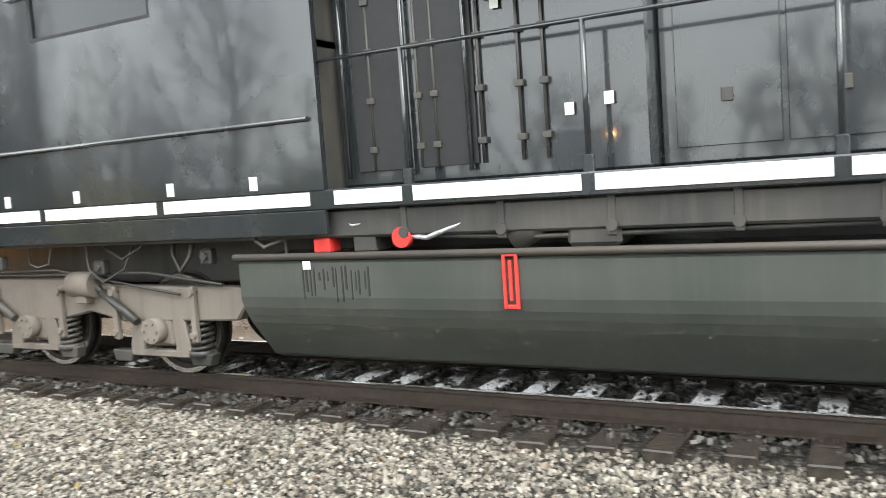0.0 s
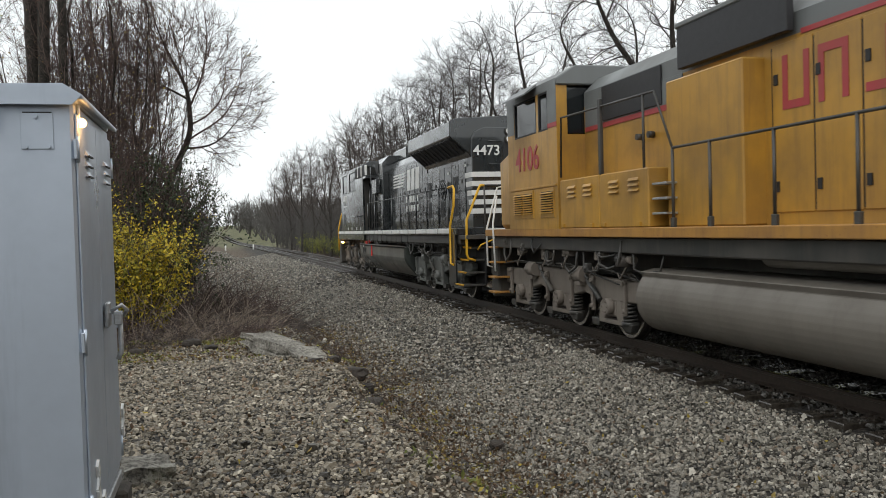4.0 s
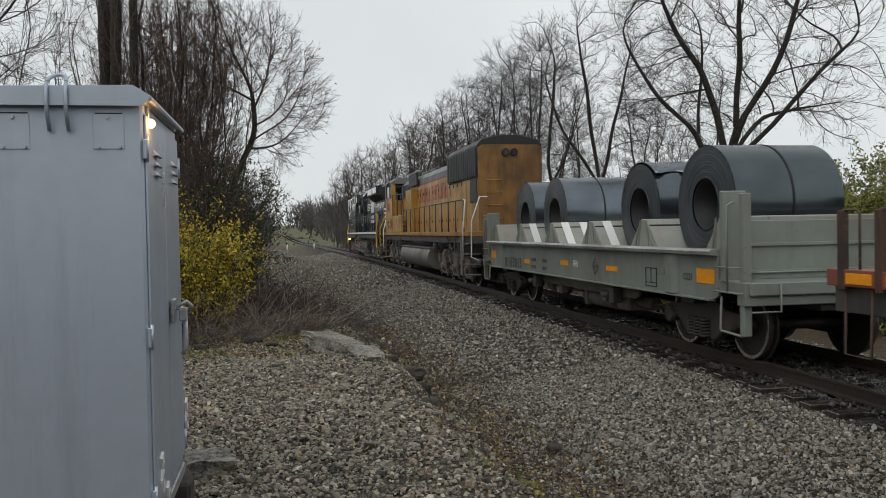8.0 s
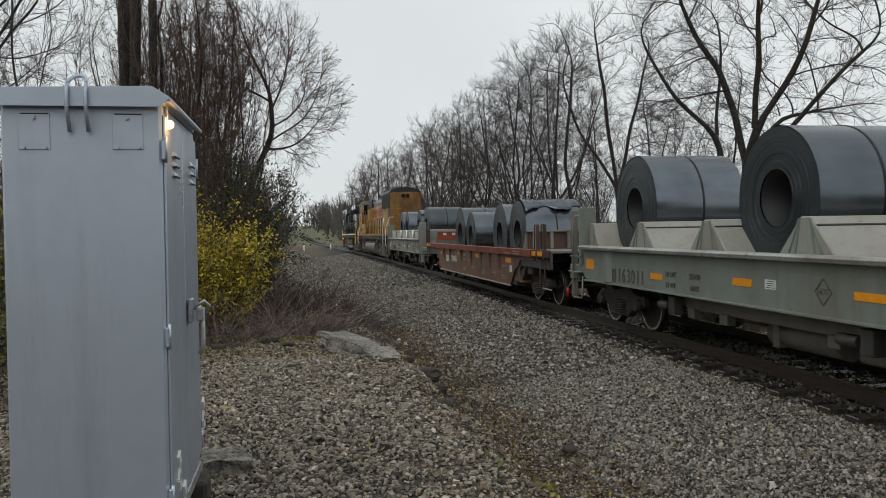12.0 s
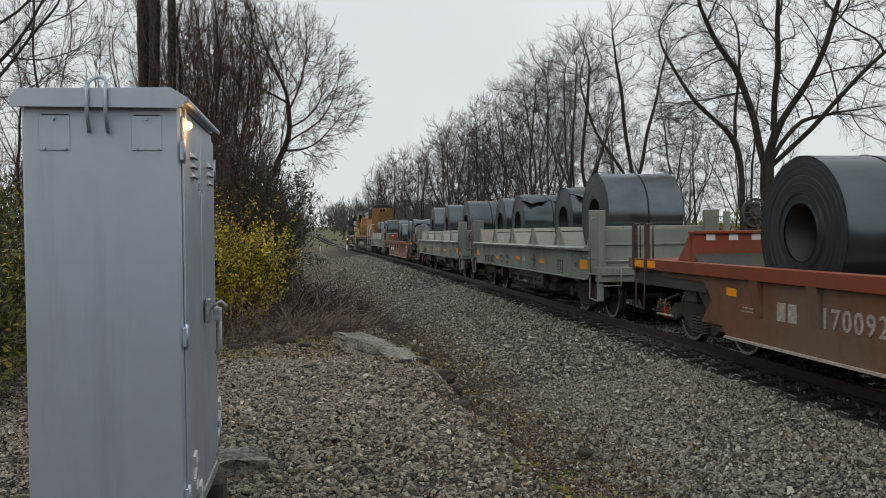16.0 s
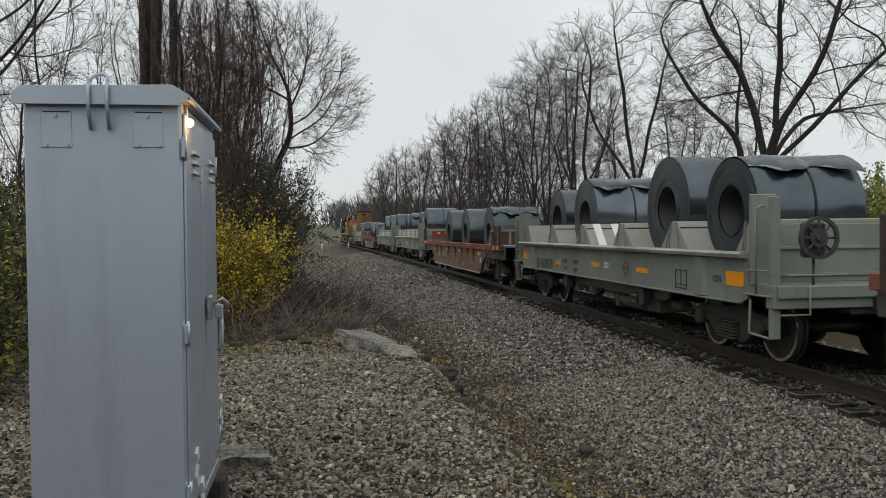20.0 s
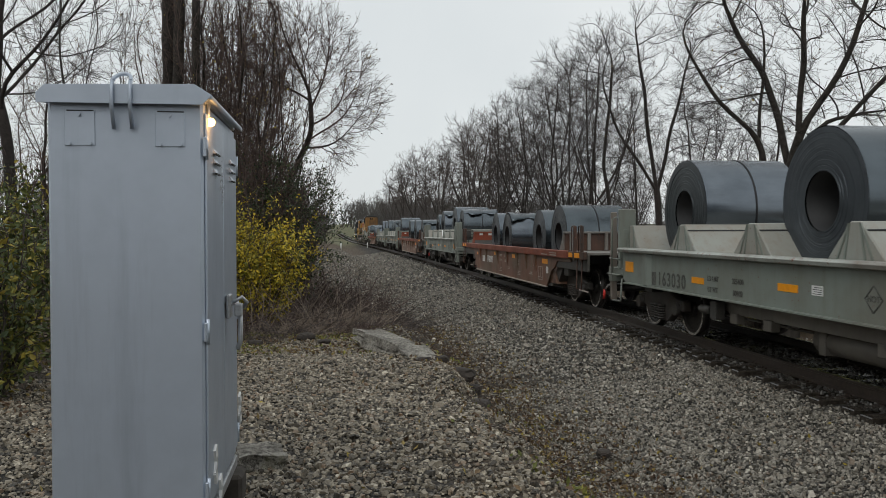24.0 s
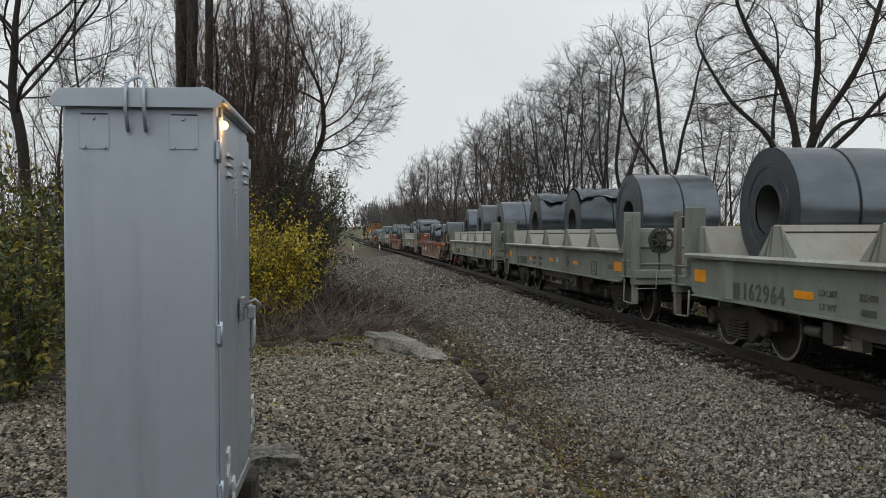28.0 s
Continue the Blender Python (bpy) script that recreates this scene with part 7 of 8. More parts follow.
def grown_tree(seed, trunk, lobes, stems=(), n=1500, step=0.26, kill=0.5, reach=2.4, tip=0.006, power=2.0, jitter=0.3, lift=0.05, twigs=2, twig_r=0.0035, twig_len=0.6):
    """A leafless tree: a trunk through the joints given, branches that fill the lobes of its crown, sprays of twigs."""
    rs = np.random.RandomState(seed)
    vol = np.array([q[3] * q[4] * q[5] for q in lobes])
    cloud = []
    for q, share in zip(lobes, vol / vol.sum()):
        g = rs.normal(size=(max(8, int(n * share)), 3))
        g *= (rs.uniform(0, 1, len(g)) ** (1 / 2.6) / np.linalg.norm(g, axis=1))[:, None]
        cloud.append(g * np.array(q[3:6]) + np.array(q[:3]))
    cloud = np.concatenate(cloud)
    line, grew = [np.array(trunk[0], float)], [-1]
    def lead(points, root):
        at = line[root]
        for p in points:
            p = np.array(p, float)
            m = max(1, int(np.linalg.norm(p - at) / 0.33))
            a = at
            for j in range(m):
                at = a + (p - a) * (j + 1) / m + rs.normal(0, 0.035, 3)
                grew.append(root)
                line.append(at)
                root = len(line) - 1
    lead(trunk[1:], 0)
    for stem in stems:
        lead(stem[1:], int(np.argmin([np.linalg.norm(q - np.array(stem[0])) for q in line])))
    free = len(line)
    pos, par = colonise(rs, np.array(line), np.array(grew), cloud, step, kill, reach, jitter, lift)
    weight, k = np.zeros(len(pos)), len(pos)
    for i in range(k - 1, 0, -1):
        weight[i] = max(weight[i], 1)
        weight[par[i]] += weight[i]
    rad = tip * np.maximum(weight, 1) ** (1 / power)
    rad[:3] *= np.array([1.5, 1.2, 1.06])
    kids = [[] for _ in range(k)]
    for i in range(1, k):
        kids[par[i]].append(i)
    big, fine = Wood(), Wood()
    todo = [(0, None)]
    while todo:
        i, root = todo.pop()
        chain = [i] if root is None else [root, i]
        while kids[chain[-1]]:
            ks = sorted(kids[chain[-1]], key=lambda q: -rad[q])
            todo += [(q, chain[-1]) for q in ks[1:]]
            chain.append(ks[0])
        p, r = pos[chain].copy(), rad[chain].copy()
        if root is not None:
            r[0] = min(r[0], r[1] * 1.15)
        for _ in range(2):
            p[1:-1] = 0.5 * p[1:-1] + 0.25 * (p[:-2] + p[2:])
        (big if root is None or r[0] > 0.03 else fine).tube(p, r, 8 if r[0] > 0.08 else 5 if r[0] > 0.02 else 3)
    # twigs from every thin branch, with side twigs of their own
    thin = np.nonzero((rad < 0.022) & (np.arange(k) >= free))[0]
    at = np.repeat(thin, twigs)
    along = pos[at] - pos[par[at]]
    along /= np.linalg.norm(along, axis=1)[:, None] + 1e-9
    out = pos[at] - cloud.mean(0)
    out /= np.linalg.norm(out, axis=1)[:, None] + 1e-9
    way = along + 0.55 * out + rs.normal(0, 0.5, along.shape) + np.array([0, 0, 0.2])
    way /= np.linalg.norm(way, axis=1)[:, None]
    base = pos[at] - along * (rs.uniform(0, step, len(at)))[:, None]
    pts, rr = spray(rs, base, way, twig_len * rs.uniform(0.5, 1.25, len(at)), twig_r * 1.15, twig_r * 0.7, 4, 0.22, 0.05)
    fine.batch(pts, rr)
    d = np.repeat(pts[:, 2] - pts[:, 1], 2, axis=0)
    d /= np.linalg.norm(d, axis=1)[:, None] + 1e-9
    b2 = np.concatenate([pts[:, 1:2], pts[:, 2:3]], 1).reshape(-1, 3)
    sub, sr = spray(rs, b2, d + rs.normal(0, 0.5, d.shape), twig_len * rs.uniform(0.25, 0.6, len(b2)), twig_r * 0.85, twig_r * 0.6, 2, 0.2, 0.03)
    fine.batch(sub, sr)
    return big, fine, np.concatenate([pts[:, -1], sub[:, -1]])


def open_stems(rng, h, w, f, n=4):
    """Main limbs of a woodland tree: each leaves the trunk at its own height and runs out to the crown."""
    out = [[(0, 0, h * f), (rng.uniform(-0.3, 0.3), rng.uniform(-0.3, 0.3), h * 0.5), (rng.uniform(-0.6, 0.6), rng.uniform(-0.6, 0.6), h * 0.85)]]
    for k in range(n):
        a, z = rng.uniform(0, 0.9) + 2 * math.pi * k / n, h * rng.uniform(f * 0.8, 0.45)
        c, d = math.cos(a) * h * w, math.sin(a) * h * w
        out.append([(0, 0, z), (c * 0.35, d * 0.35, z + h * 0.1), (c * 0.65, d * 0.65, z + h * rng.uniform(0.2, 0.26)), (c * 0.95, d * 0.95, z + h * rng.uniform(0.3, 0.42))])
    return out


def plant(name, label, category, group, seed, m, bark, twig, trunk, lobes, leaves=0, leaf_mat=None, **kw):
    big, fine, tips = grown_tree(seed, trunk, lobes, **kw)
    top = thing(name, label, category, group, m)
    big.mesh("trunk", bark, top)
    fine.mesh("crown", twig, top)
    if leaves:
        rs = np.random.RandomState(seed + 500)
        pick = tips[rs.randint(0, len(tips), leaves)] + rs.normal(0, 0.04, (leaves, 3))
        leaf_cloud("leaves", pick, 0.032, leaf_mat, seed, top)
    return top


def leaf_cloud(name, pts, size, material, seed, parent=None, label="", category="", kind=""):
    """Small folded leaves at the points given."""
    rs = np.random.RandomState(seed)
    n = len(pts)
    a, b = rs.normal(size=(n, 3)), rs.normal(size=(n, 3))
    a /= np.linalg.norm(a, axis=1)[:, None]
    b -= a * np.sum(a * b, 1)[:, None]
    b /= np.linalg.norm(b, axis=1)[:, None]
    c = np.cross(a, b)
    s = (size * rs.uniform(0.6, 1.35, n))[:, None]
    v = np.stack([pts - a * s, pts - b * s * 0.5 + c * s * 0.15, pts + a * s, pts + b * s * 0.5 + c * s * 0.15], 1)
    f = np.arange(n * 4).reshape(n, 4)
    ob = raw(name, v.reshape(-1, 3), f, material, False, parent, label)
    return tagged(ob, label, category, kind=kind) if category else ob


def on_ground(x, y, rz=0, s=1.0, sink=0.0):
    return pose(x, y, float(ground_z(x, y)) - sink, 0, 0, rz) @ Matrix.Scale(s, 4)


def shifted(*spots):
    """Near-bank growth keeps farther from the line the farther off it stands."""
    return [(x - (max(0.0, min(1.0, (y - 20) / 8)) * (1.2 + 0.036 * (y - 20)) if x < 3 else 0), y, s) for x, y, s in spots]


def trees():
    rng = random.Random(21)
    row = "bare trees behind the railway"
    # the great tree across the line: one trunk that forks into long spreading limbs
    plant("tree", "large bare spreading tree with dark forked limbs behind the railway", "tree", row, 5, on_ground(11.16, 19.6), BARK_RIDGED, TWIG_DARK,
          [(0, 0, -0.3), (0.03, 0, 1.6), (-0.02, 0, 3.0), (0.0, 0.05, 4.2)],
          [(0.7, 0, 8.0, 3.4, 3.0, 3.2), (3.2, -0.2, 5.7, 1.6, 1.5, 1.1), (-1.7, 0.1, 6.0, 1.2, 1.6, 1.4)], 420, LEAF_DEAD, stems=[[(0, 0, 4.2), (1.3, -0.3, 5.4), (2.4, -0.5, 6.7), (3.1, -0.6, 7.3)], [(0, 0, 4.2), (-0.13, 0.3, 5.1), (-0.34, 0.5, 6.5), (-1.1, 0.6, 7.6), (-1.7, 0.5, 8.7)],
                 [(0, 0, 4.2), (0.08, -0.2, 5.1), (0.1, -0.3, 6.5), (0.0, -0.5, 8.2)], [(0, 0, 3.9), (0.3, 0.3, 4.6), (1.4, 0.8, 5.5), (3.0, 1.0, 5.8)], [(0.05, -0.2, 5.0), (0.7, -0.8, 6.3), (1.2, -1.2, 8.2)]],
          n=2600, tip=0.0082, power=1.87, kill=0.45, twigs=2, jitter=0.24)
    plant("tree", "bare stem leaning away from a larger tree behind the railway", "tree", row, 9, on_ground(10.66, 19.9), BARK_RIDGED, TWIG_DARK,
          [(0, 0, -0.3), (0, 0, 2.4), (-0.05, 0, 4.3), (-0.2, 0, 5.0)],
          [(-1.1, 0.3, 7.4, 1.3, 1.3, 2.0), (-1.7, 0, 6.0, 0.7, 0.9, 0.8)], 120, LEAF_DEAD, stems=[[(-0.2, 0, 4.9), (-0.95, 0.1, 5.75), (-1.8, 0.2, 6.8), (-2.4, 0.2, 8.0)], [(-0.2, 0, 4.9), (-0.15, 0.2, 5.6), (0.1, 0.3, 6.4), (0.0, 0.2, 8.0)]], n=600, tip=0.009, power=1.75, kill=0.45, jitter=0.24)
    plant("tree", "bare tree with low forked limbs behind the railway", "tree", row, 8, on_ground(10.86, 27.6), BARK_DARK, TWIG_DARK,
          [(0, 0, -0.3), (0.05, 0, 2.0), (0, 0, 4.0)],
          [(-0.2, 0, 8.0, 2.0, 2.0, 2.7), (-1.7, 0, 7.4, 1.1, 1.2, 2.3), (1.4, 0, 6.8, 1.0, 1.2, 1.8), (-1.2, 0, 5.2, 0.9, 0.8, 0.6)], 260, LEAF_DEAD, stems=[[(0, 0, 3.9), (-0.65, 0, 5.0), (-1.37, 0.2, 6.0), (-1.95, 0.2, 7.9)], [(0, 0, 4.0), (-0.3, 0.2, 6.2), (-0.5, 0.1, 7.9), (-0.8, 0, 9.3)], [(0, 0, 4.0), (0.43, -0.2, 6.4), (0.9, -0.2, 8.2), (1.4, 0, 9.6)]],
          n=1600, tip=0.0085, power=1.85, kill=0.5, jitter=0.24)
    plant("tree", "tall bare forked tree behind the railway", "tree", row, 14, on_ground(10.6, 32.0), BARK_DARK, TWIG_DARK,
          [(0, 0, -0.3), (-0.05, 0, 1.6), (0.05, 0, 3.2)],
          [(-0.2, 0, 8.2, 1.7, 1.8, 3.0), (-0.9, 0, 6.0, 1.0, 1.0, 1.6)], 120, LEAF_DEAD, stems=open_stems(rng, 11.0, 0.15, 0.28, 3), n=1200, tip=0.0085, power=1.9, kill=0.52, jitter=0.24)
    kinds = []
    for k, (x, y, h, w) in enumerate(((11.2, 36.2, 11.8, 0.2), (10.9, 39.5, 12.0, 0.17), (11.1, 43.0, 12.2, 0.23), (12.6, 46.0, 12.2, 0.19), (11.2, 50.5, 12.4, 0.22))):
        f = 0.16 + 0.05 * (k % 3)
        kinds.append(plant("tree", "tall bare woodland tree behind the railway", "tree", row, 30 + k, on_ground(x, y), BARK_DARK, TWIG_DARK,
                           [(0, 0, -0.3), (0.1 * rng.uniform(-1, 1), 0, h * f * 0.5), (0.2 * rng.uniform(-1, 1), 0, h * f)],
                           [(0, 0, h * 0.64, h * w, h * w, h * 0.35), (h * 0.1 * rng.uniform(-1, 1), 0, h * 0.42, h * 0.12, h * 0.12, h * 0.16)],
                           60, LEAF_DEAD, stems=open_stems(rng, h, w, f), n=800, step=0.3, kill=0.62, tip=0.009, power=2.1, jitter=0.26, lift=-0.02, twig_r=0.0055, twig_len=0.75))
    # lighter bark and twigs than the nearer row, in place of haze
    far_kinds = []
    for k, (x, y, h) in enumerate(((11.1, 64.0, 12.6), (11.4, 74.0, 13.2), (12.4, 69.0, 12.4))):
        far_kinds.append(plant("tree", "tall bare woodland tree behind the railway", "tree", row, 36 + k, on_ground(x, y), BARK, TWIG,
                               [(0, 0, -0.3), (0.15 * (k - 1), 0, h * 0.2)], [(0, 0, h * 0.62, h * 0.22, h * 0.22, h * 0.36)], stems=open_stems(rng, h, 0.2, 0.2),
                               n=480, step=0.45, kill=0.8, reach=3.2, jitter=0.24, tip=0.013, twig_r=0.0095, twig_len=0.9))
    y = 37.6
    while y < 165:
        for back in ((0, 1) if y < 95 else (0,)):
            x = float(track_x(y)) + rng.uniform(3.7, 5.6) + back * rng.uniform(3.5, 6.5)
            s = rng.uniform(0.86, 1.04) * (1 + min(0.2, max(0, y - 60) * 0.003)) * (0.92 if back else 1)
            copy_thing(rng.choice(kinds if y < 56 else far_kinds), on_ground(x, y + rng.uniform(-1, 1), rng.uniform(0, 360), s))
        y += rng.uniform(3.6, 5.4) * (1 + y / 150)
    for x, y in ((13.6, 25.0), (14.6, 32.5), (17, 36), (18.5, 15), (15.5, 43), (18, 50), (15.2, 29)):
        copy_thing(rng.choice(kinds), on_ground(x, y, rng.uniform(0, 360), rng.uniform(0.5, 0.68)))
    # the wooded bank on this side
    left = "bare trees on the near bank"
    for k, (x, y, h, r, label) in enumerate(((-3.72, 20.6, 14, 0.023, "dark thick-trunked tree behind the brush"), (-4.02, 20.9, 13.5, 0.022, "dark bare tree grown against another behind the brush"), (-3.32, 20.2, 12, 0.015, "slim dark bare trunk beside two thicker trunks"))):
        plant("tree", label, "tree", left, 51 + k, on_ground(x, y), BARK_RIDGED, TWIG_DARK,
              [(0, 0, -0.3), (0.04, 0, 2.5), (-0.04 + 0.05 * k, 0, 5), (0.05, 0, 7.6)], [(0, 0, 10.4, 2.0, 2.0, 2.6)], n=400, tip=r, step=0.3, kill=0.6, jitter=0.22)
    plant("tree", "bare tree with heavy forked limbs at the edge of the wood", "tree", left, 56, on_ground(-5.56, 15.2), BARK_DARK, TWIG_DARK,
          [(0, 0, -0.3), (0.05, 0, 2.0), (-0.05, 0, 3.6)], [(0.5, 0, 6.2, 1.7, 1.6, 2.2), (-0.9, 0.2, 5.4, 1.2, 1.2, 1.8), (0.1, 0, 8.4, 1.6, 1.6, 1.5)], n=1500, tip=0.0085, kill=0.42)
    plant("tree", "slender bare sapling at the edge of the wood", "tree", left, 58, on_ground(-4.5, 14.6), BARK_DARK, TWIG_DARK,
          [(0, 0, -0.3), (0.1, 0, 2.2)], [(0.15, 0, 5.2, 0.9, 0.9, 2.6)], n=420, tip=0.0055, step=0.22, kill=0.36)
    # the tree that leans over the bank beyond the case, and dense upright stems beside it
    plant("tree", "bare tree leaning over the bank with few dead leaves", "tree", left, 54, on_ground(-1.9, 21.3), BARK_DARK, TWIG_RED,
          [(0, 0, -0.3), (0.25, -0.1, 1.2), (0.62, -0.2, 2.6), (1.0, -0.3, 3.7)],
          [(2.2, -0.3, 5.2, 0.95, 1.2, 1.2), (1.3, -0.3, 6.2, 1.2, 1.2, 1.2), (1.9, -0.2, 4.0, 0.5, 0.9, 0.7), (0.4, 0, 6.4, 1.0, 1.2, 1.5)], 700, LEAF_DEAD, n=2600, step=0.2, kill=0.3, tip=0.006, twigs=3, twig_len=0.45)
    lk = []
    for k, (x, y, h) in enumerate(((-2.2, 20.2, 8.0), (-2.9, 22.6, 9.0), (-3.2, 26.0, 8.0))):
        lk.append(plant("tree", "slender bare tree with clinging dead leaves on the near bank", "tree", left, 60 + k, on_ground(x, y), BARK_DARK, TWIG_RED,
                        [(0, 0, -0.3), (0.1 * (k - 1), 0, h * 0.12)], [(0, 0, h * 0.64, h * 0.19, h * 0.19, h * 0.37), (0.1, 0, h * 0.32, h * 0.13, h * 0.13, h * 0.2)],
                        900, LEAF_DEAD, n=1500, step=0.22, kill=0.33, tip=0.0064, lift=0.03, jitter=0.24, twigs=2, twig_len=0.45))
    lk_far = plant("tree", "slender bare tree on the near bank", "tree", left, 66, on_ground(-6.4, 41.0), BARK_DARK, TWIG_RED,
                   [(0, 0, -0.3), (0, 0, 1.2)], [(0, 0, 5.0, 1.5, 1.5, 3.6)], n=420, step=0.36, kill=0.6, tip=0.008, twig_r=0.007, twig_len=0.7)
    for x, y, s in shifted((-6.8, 21.5, 0.9), (-1.75, 19.4, 0.62), (-2.6, 20.6, 0.9), (-2.0, 22.6, 0.95), (-2.5, 24.0, 1.0), (-1.5, 20.6, 0.72), (-3.8, 26, 1.0), (-3.6, 30, 0.85), (-3.4, 34, 0.7), (-4.8, 36, 0.9), (-3.9, 40, 0.7), (-4.8, 46, 0.75), (-4.8, 53, 0.7), (-5.2, 60, 0.9), (-5.0, 70, 0.8), (-6.6, 82, 0.8), (-7.6, 96, 0.8), (-9.5, 112, 0.9), (-11, 132, 1.0), (-14, 155, 1.0), (-10.2, 24, 0.9)):
        copy_thing(rng.choice(lk) if y < 38 else lk_far, on_ground(x, y, rng.uniform(0, 360), s * rng.uniform(0.9, 1.1)))
    # taller trees hidden behind nearer growth, added to darken reflections in locomotive paint
    for k in range(16):
        y = 44 + 6.2 * k
        copy_thing(lk_far, on_ground(-4.6 - 0.035 * y - rng.uniform(0, 3.5), y, rng.uniform(0, 360), rng.uniform(1.1, 1.4)))
    # distant woods, too many to count
    w = Wood()
    rs = np.random.RandomState(77)
    def far_tree(x, y, h, many=16, fat=1.0):
        z = float(ground_z(x, y)) - 0.3
        for k in range(rs.randint(2, 4)):
            p, r = limb(rs, np.array([x, y, z]), np.array([rs.normal(0, 0.22), rs.normal(0, 0.22), 1]), h * rs.uniform(0.8, 1), 0.13 * fat, 0.03 * fat, 4, 0.06, 0.03)
            w.tube(p, r, 3)
            for j in range(many):
                t = rs.uniform(0.25, 1)
                i = min(int(t * 4), 3)
                q, s = limb(rs, p[i], side_way(rs, unit(p[i + 1] - p[i]), rs.uniform(0.4, 0.9)), h * rs.uniform(0.16, 0.34) * (1.2 - 0.5 * t), 0.035 * fat, 0.015 * fat, 2, 0.15, 0.1)
                w.tube(q, s, 3)
                for _ in range(3):
                    q2, s2 = limb(rs, q[1], side_way(rs, unit(q[2] - q[1]), rs.uniform(0.4, 1)), h * rs.uniform(0.07, 0.14), 0.018 * fat, 0.01 * fat, 1, 0.1, 0.1)
                    w.tube(q2, s2, 3)
    for _ in range(120):
        y = rs.uniform(120, 420)
        x = float(track_x(y)) + rs.uniform(5, 40) + (y - 120) * 0.03
        far_tree(x, y, rs.uniform(8, 12))
    for _ in range(70):
        y = rs.uniform(110, 480)
        far_tree(float(track_x(y)) - rs.uniform(14, 36), y, rs.uniform(7, 11))
    for _ in range(16):
        y = rs.uniform(60, 130)
        far_tree(float(track_x(y)) + rs.uniform(11, 26), y, rs.uniform(6, 10))
    for _ in range(60):
        far_tree(rs.uniform(-70, 60), rs.uniform(520, 640), rs.uniform(8, 13))
    for _ in range(150):
        y = rs.uniform(220, 460)
        far_tree(float(track_x(y)) + rs.uniform(8, 38), y, rs.uniform(11, 16), 9, 2.0)
    for _ in range(14):
        far_tree(rs.uniform(-40, -14), rs.uniform(34, 80), rs.uniform(6, 9))
    # unseen trees behind the viewpoint, added to darken reflections in locomotive paint
    for _ in range(180):
        far_tree(rs.uniform(-70, 30), rs.uniform(-75, -30), rs.uniform(8, 14), 12, 1.8)
    for _ in range(60):
        y = rs.uniform(125, 420)
        far_tree(float(track_x(y)) - rs.uniform(7.5, 15), y, rs.uniform(6, 10), 12, 1.4)
    # out-of-view trees to the side, added to be reflected in the paint
    for _ in range(40):
        far_tree(rs.uniform(-60, -24), rs.uniform(-35, 40), rs.uniform(8, 12), 12, 1.6)
    # woods in the paled bark, so the haze is in their colour
    tagged(w.mesh("distant_woods", HAZE_BARK, None), "distant bare woods both sides of the line, unseen trees added behind", "woods", kind="stuff")


trees()


# ---- shrubs, brush and litter ----
def leafy_shrub(name, label, x, y, h, r, n, mat, seed, leaf=0.045, stems=26, group="leafy shrubs"):
    rs = np.random.RandomState(seed)
    top = thing(name, label, "shrub", group, on_ground(x, y))
    w, tips = Wood(), []
    for k in range(stems):
        a = rs.uniform(0, 2 * np.pi)
        p, q = limb(rs, np.array([math.cos(a) * 0.2, math.sin(a) * 0.2, -0.1]), np.array([math.cos(a) * r / h * rs.uniform(0.2, 1.1), math.sin(a) * r / h * rs.uniform(0.2, 1.1), 1]), h * rs.uniform(0.6, 1.0), 0.014, 0.004, 7, 0.12, 0.0)
        w.tube(p, q, 3)
        for j in range(9):
            i = rs.randint(1, 7)
            b, c = limb(rs, p[i], side_way(rs, unit(p[i + 1] - p[i]) if i < 7 else np.array([0, 0, 1.0]), rs.uniform(0.5, 1.1)), h * rs.uniform(0.12, 0.3), 0.006, 0.003, 4, 0.2, -0.02)
            w.tube(b, c, 3)
            tips += [b[1], b[2], b[3], b[4]]
    w.mesh("branchwork", TWIG, top)
    tips = np.array(tips)
    pts = tips[rs.randint(0, len(tips), n)] + rs.normal(0, 0.055, (n, 3))
    leaf_cloud("foliage", pts, leaf, mat, seed, top)
    return top


def bramble(seed, n, r, h, material, wander=0.28, up=1.0):
    rs = np.random.RandomState(seed)
    w = Wood()
    for k in range(n):
        a, q = rs.uniform(0, 2 * np.pi), r * math.sqrt(rs.uniform(0, 1))
        p, t = limb(rs, np.array([q * math.cos(a), q * math.sin(a), -0.1]), np.array([rs.normal(0, 0.8), rs.normal(0, 0.8), rs.uniform(0.0, up)]), h * rs.uniform(0.7, 2.0), 0.012, 0.004, 8, wander, -0.06)
        w.tube(p, t, 3)
        for j in range(5):
            i = rs.randint(1, 6)
            b, c = limb(rs, p[i], side_way(rs, unit(p[i + 1] - p[i]), rs.uniform(0.4, 1.1)), h * rs.uniform(0.2, 0.5), 0.006, 0.0025, 3, 0.2, -0.02)
            w.tube(b, c, 3)
    return w


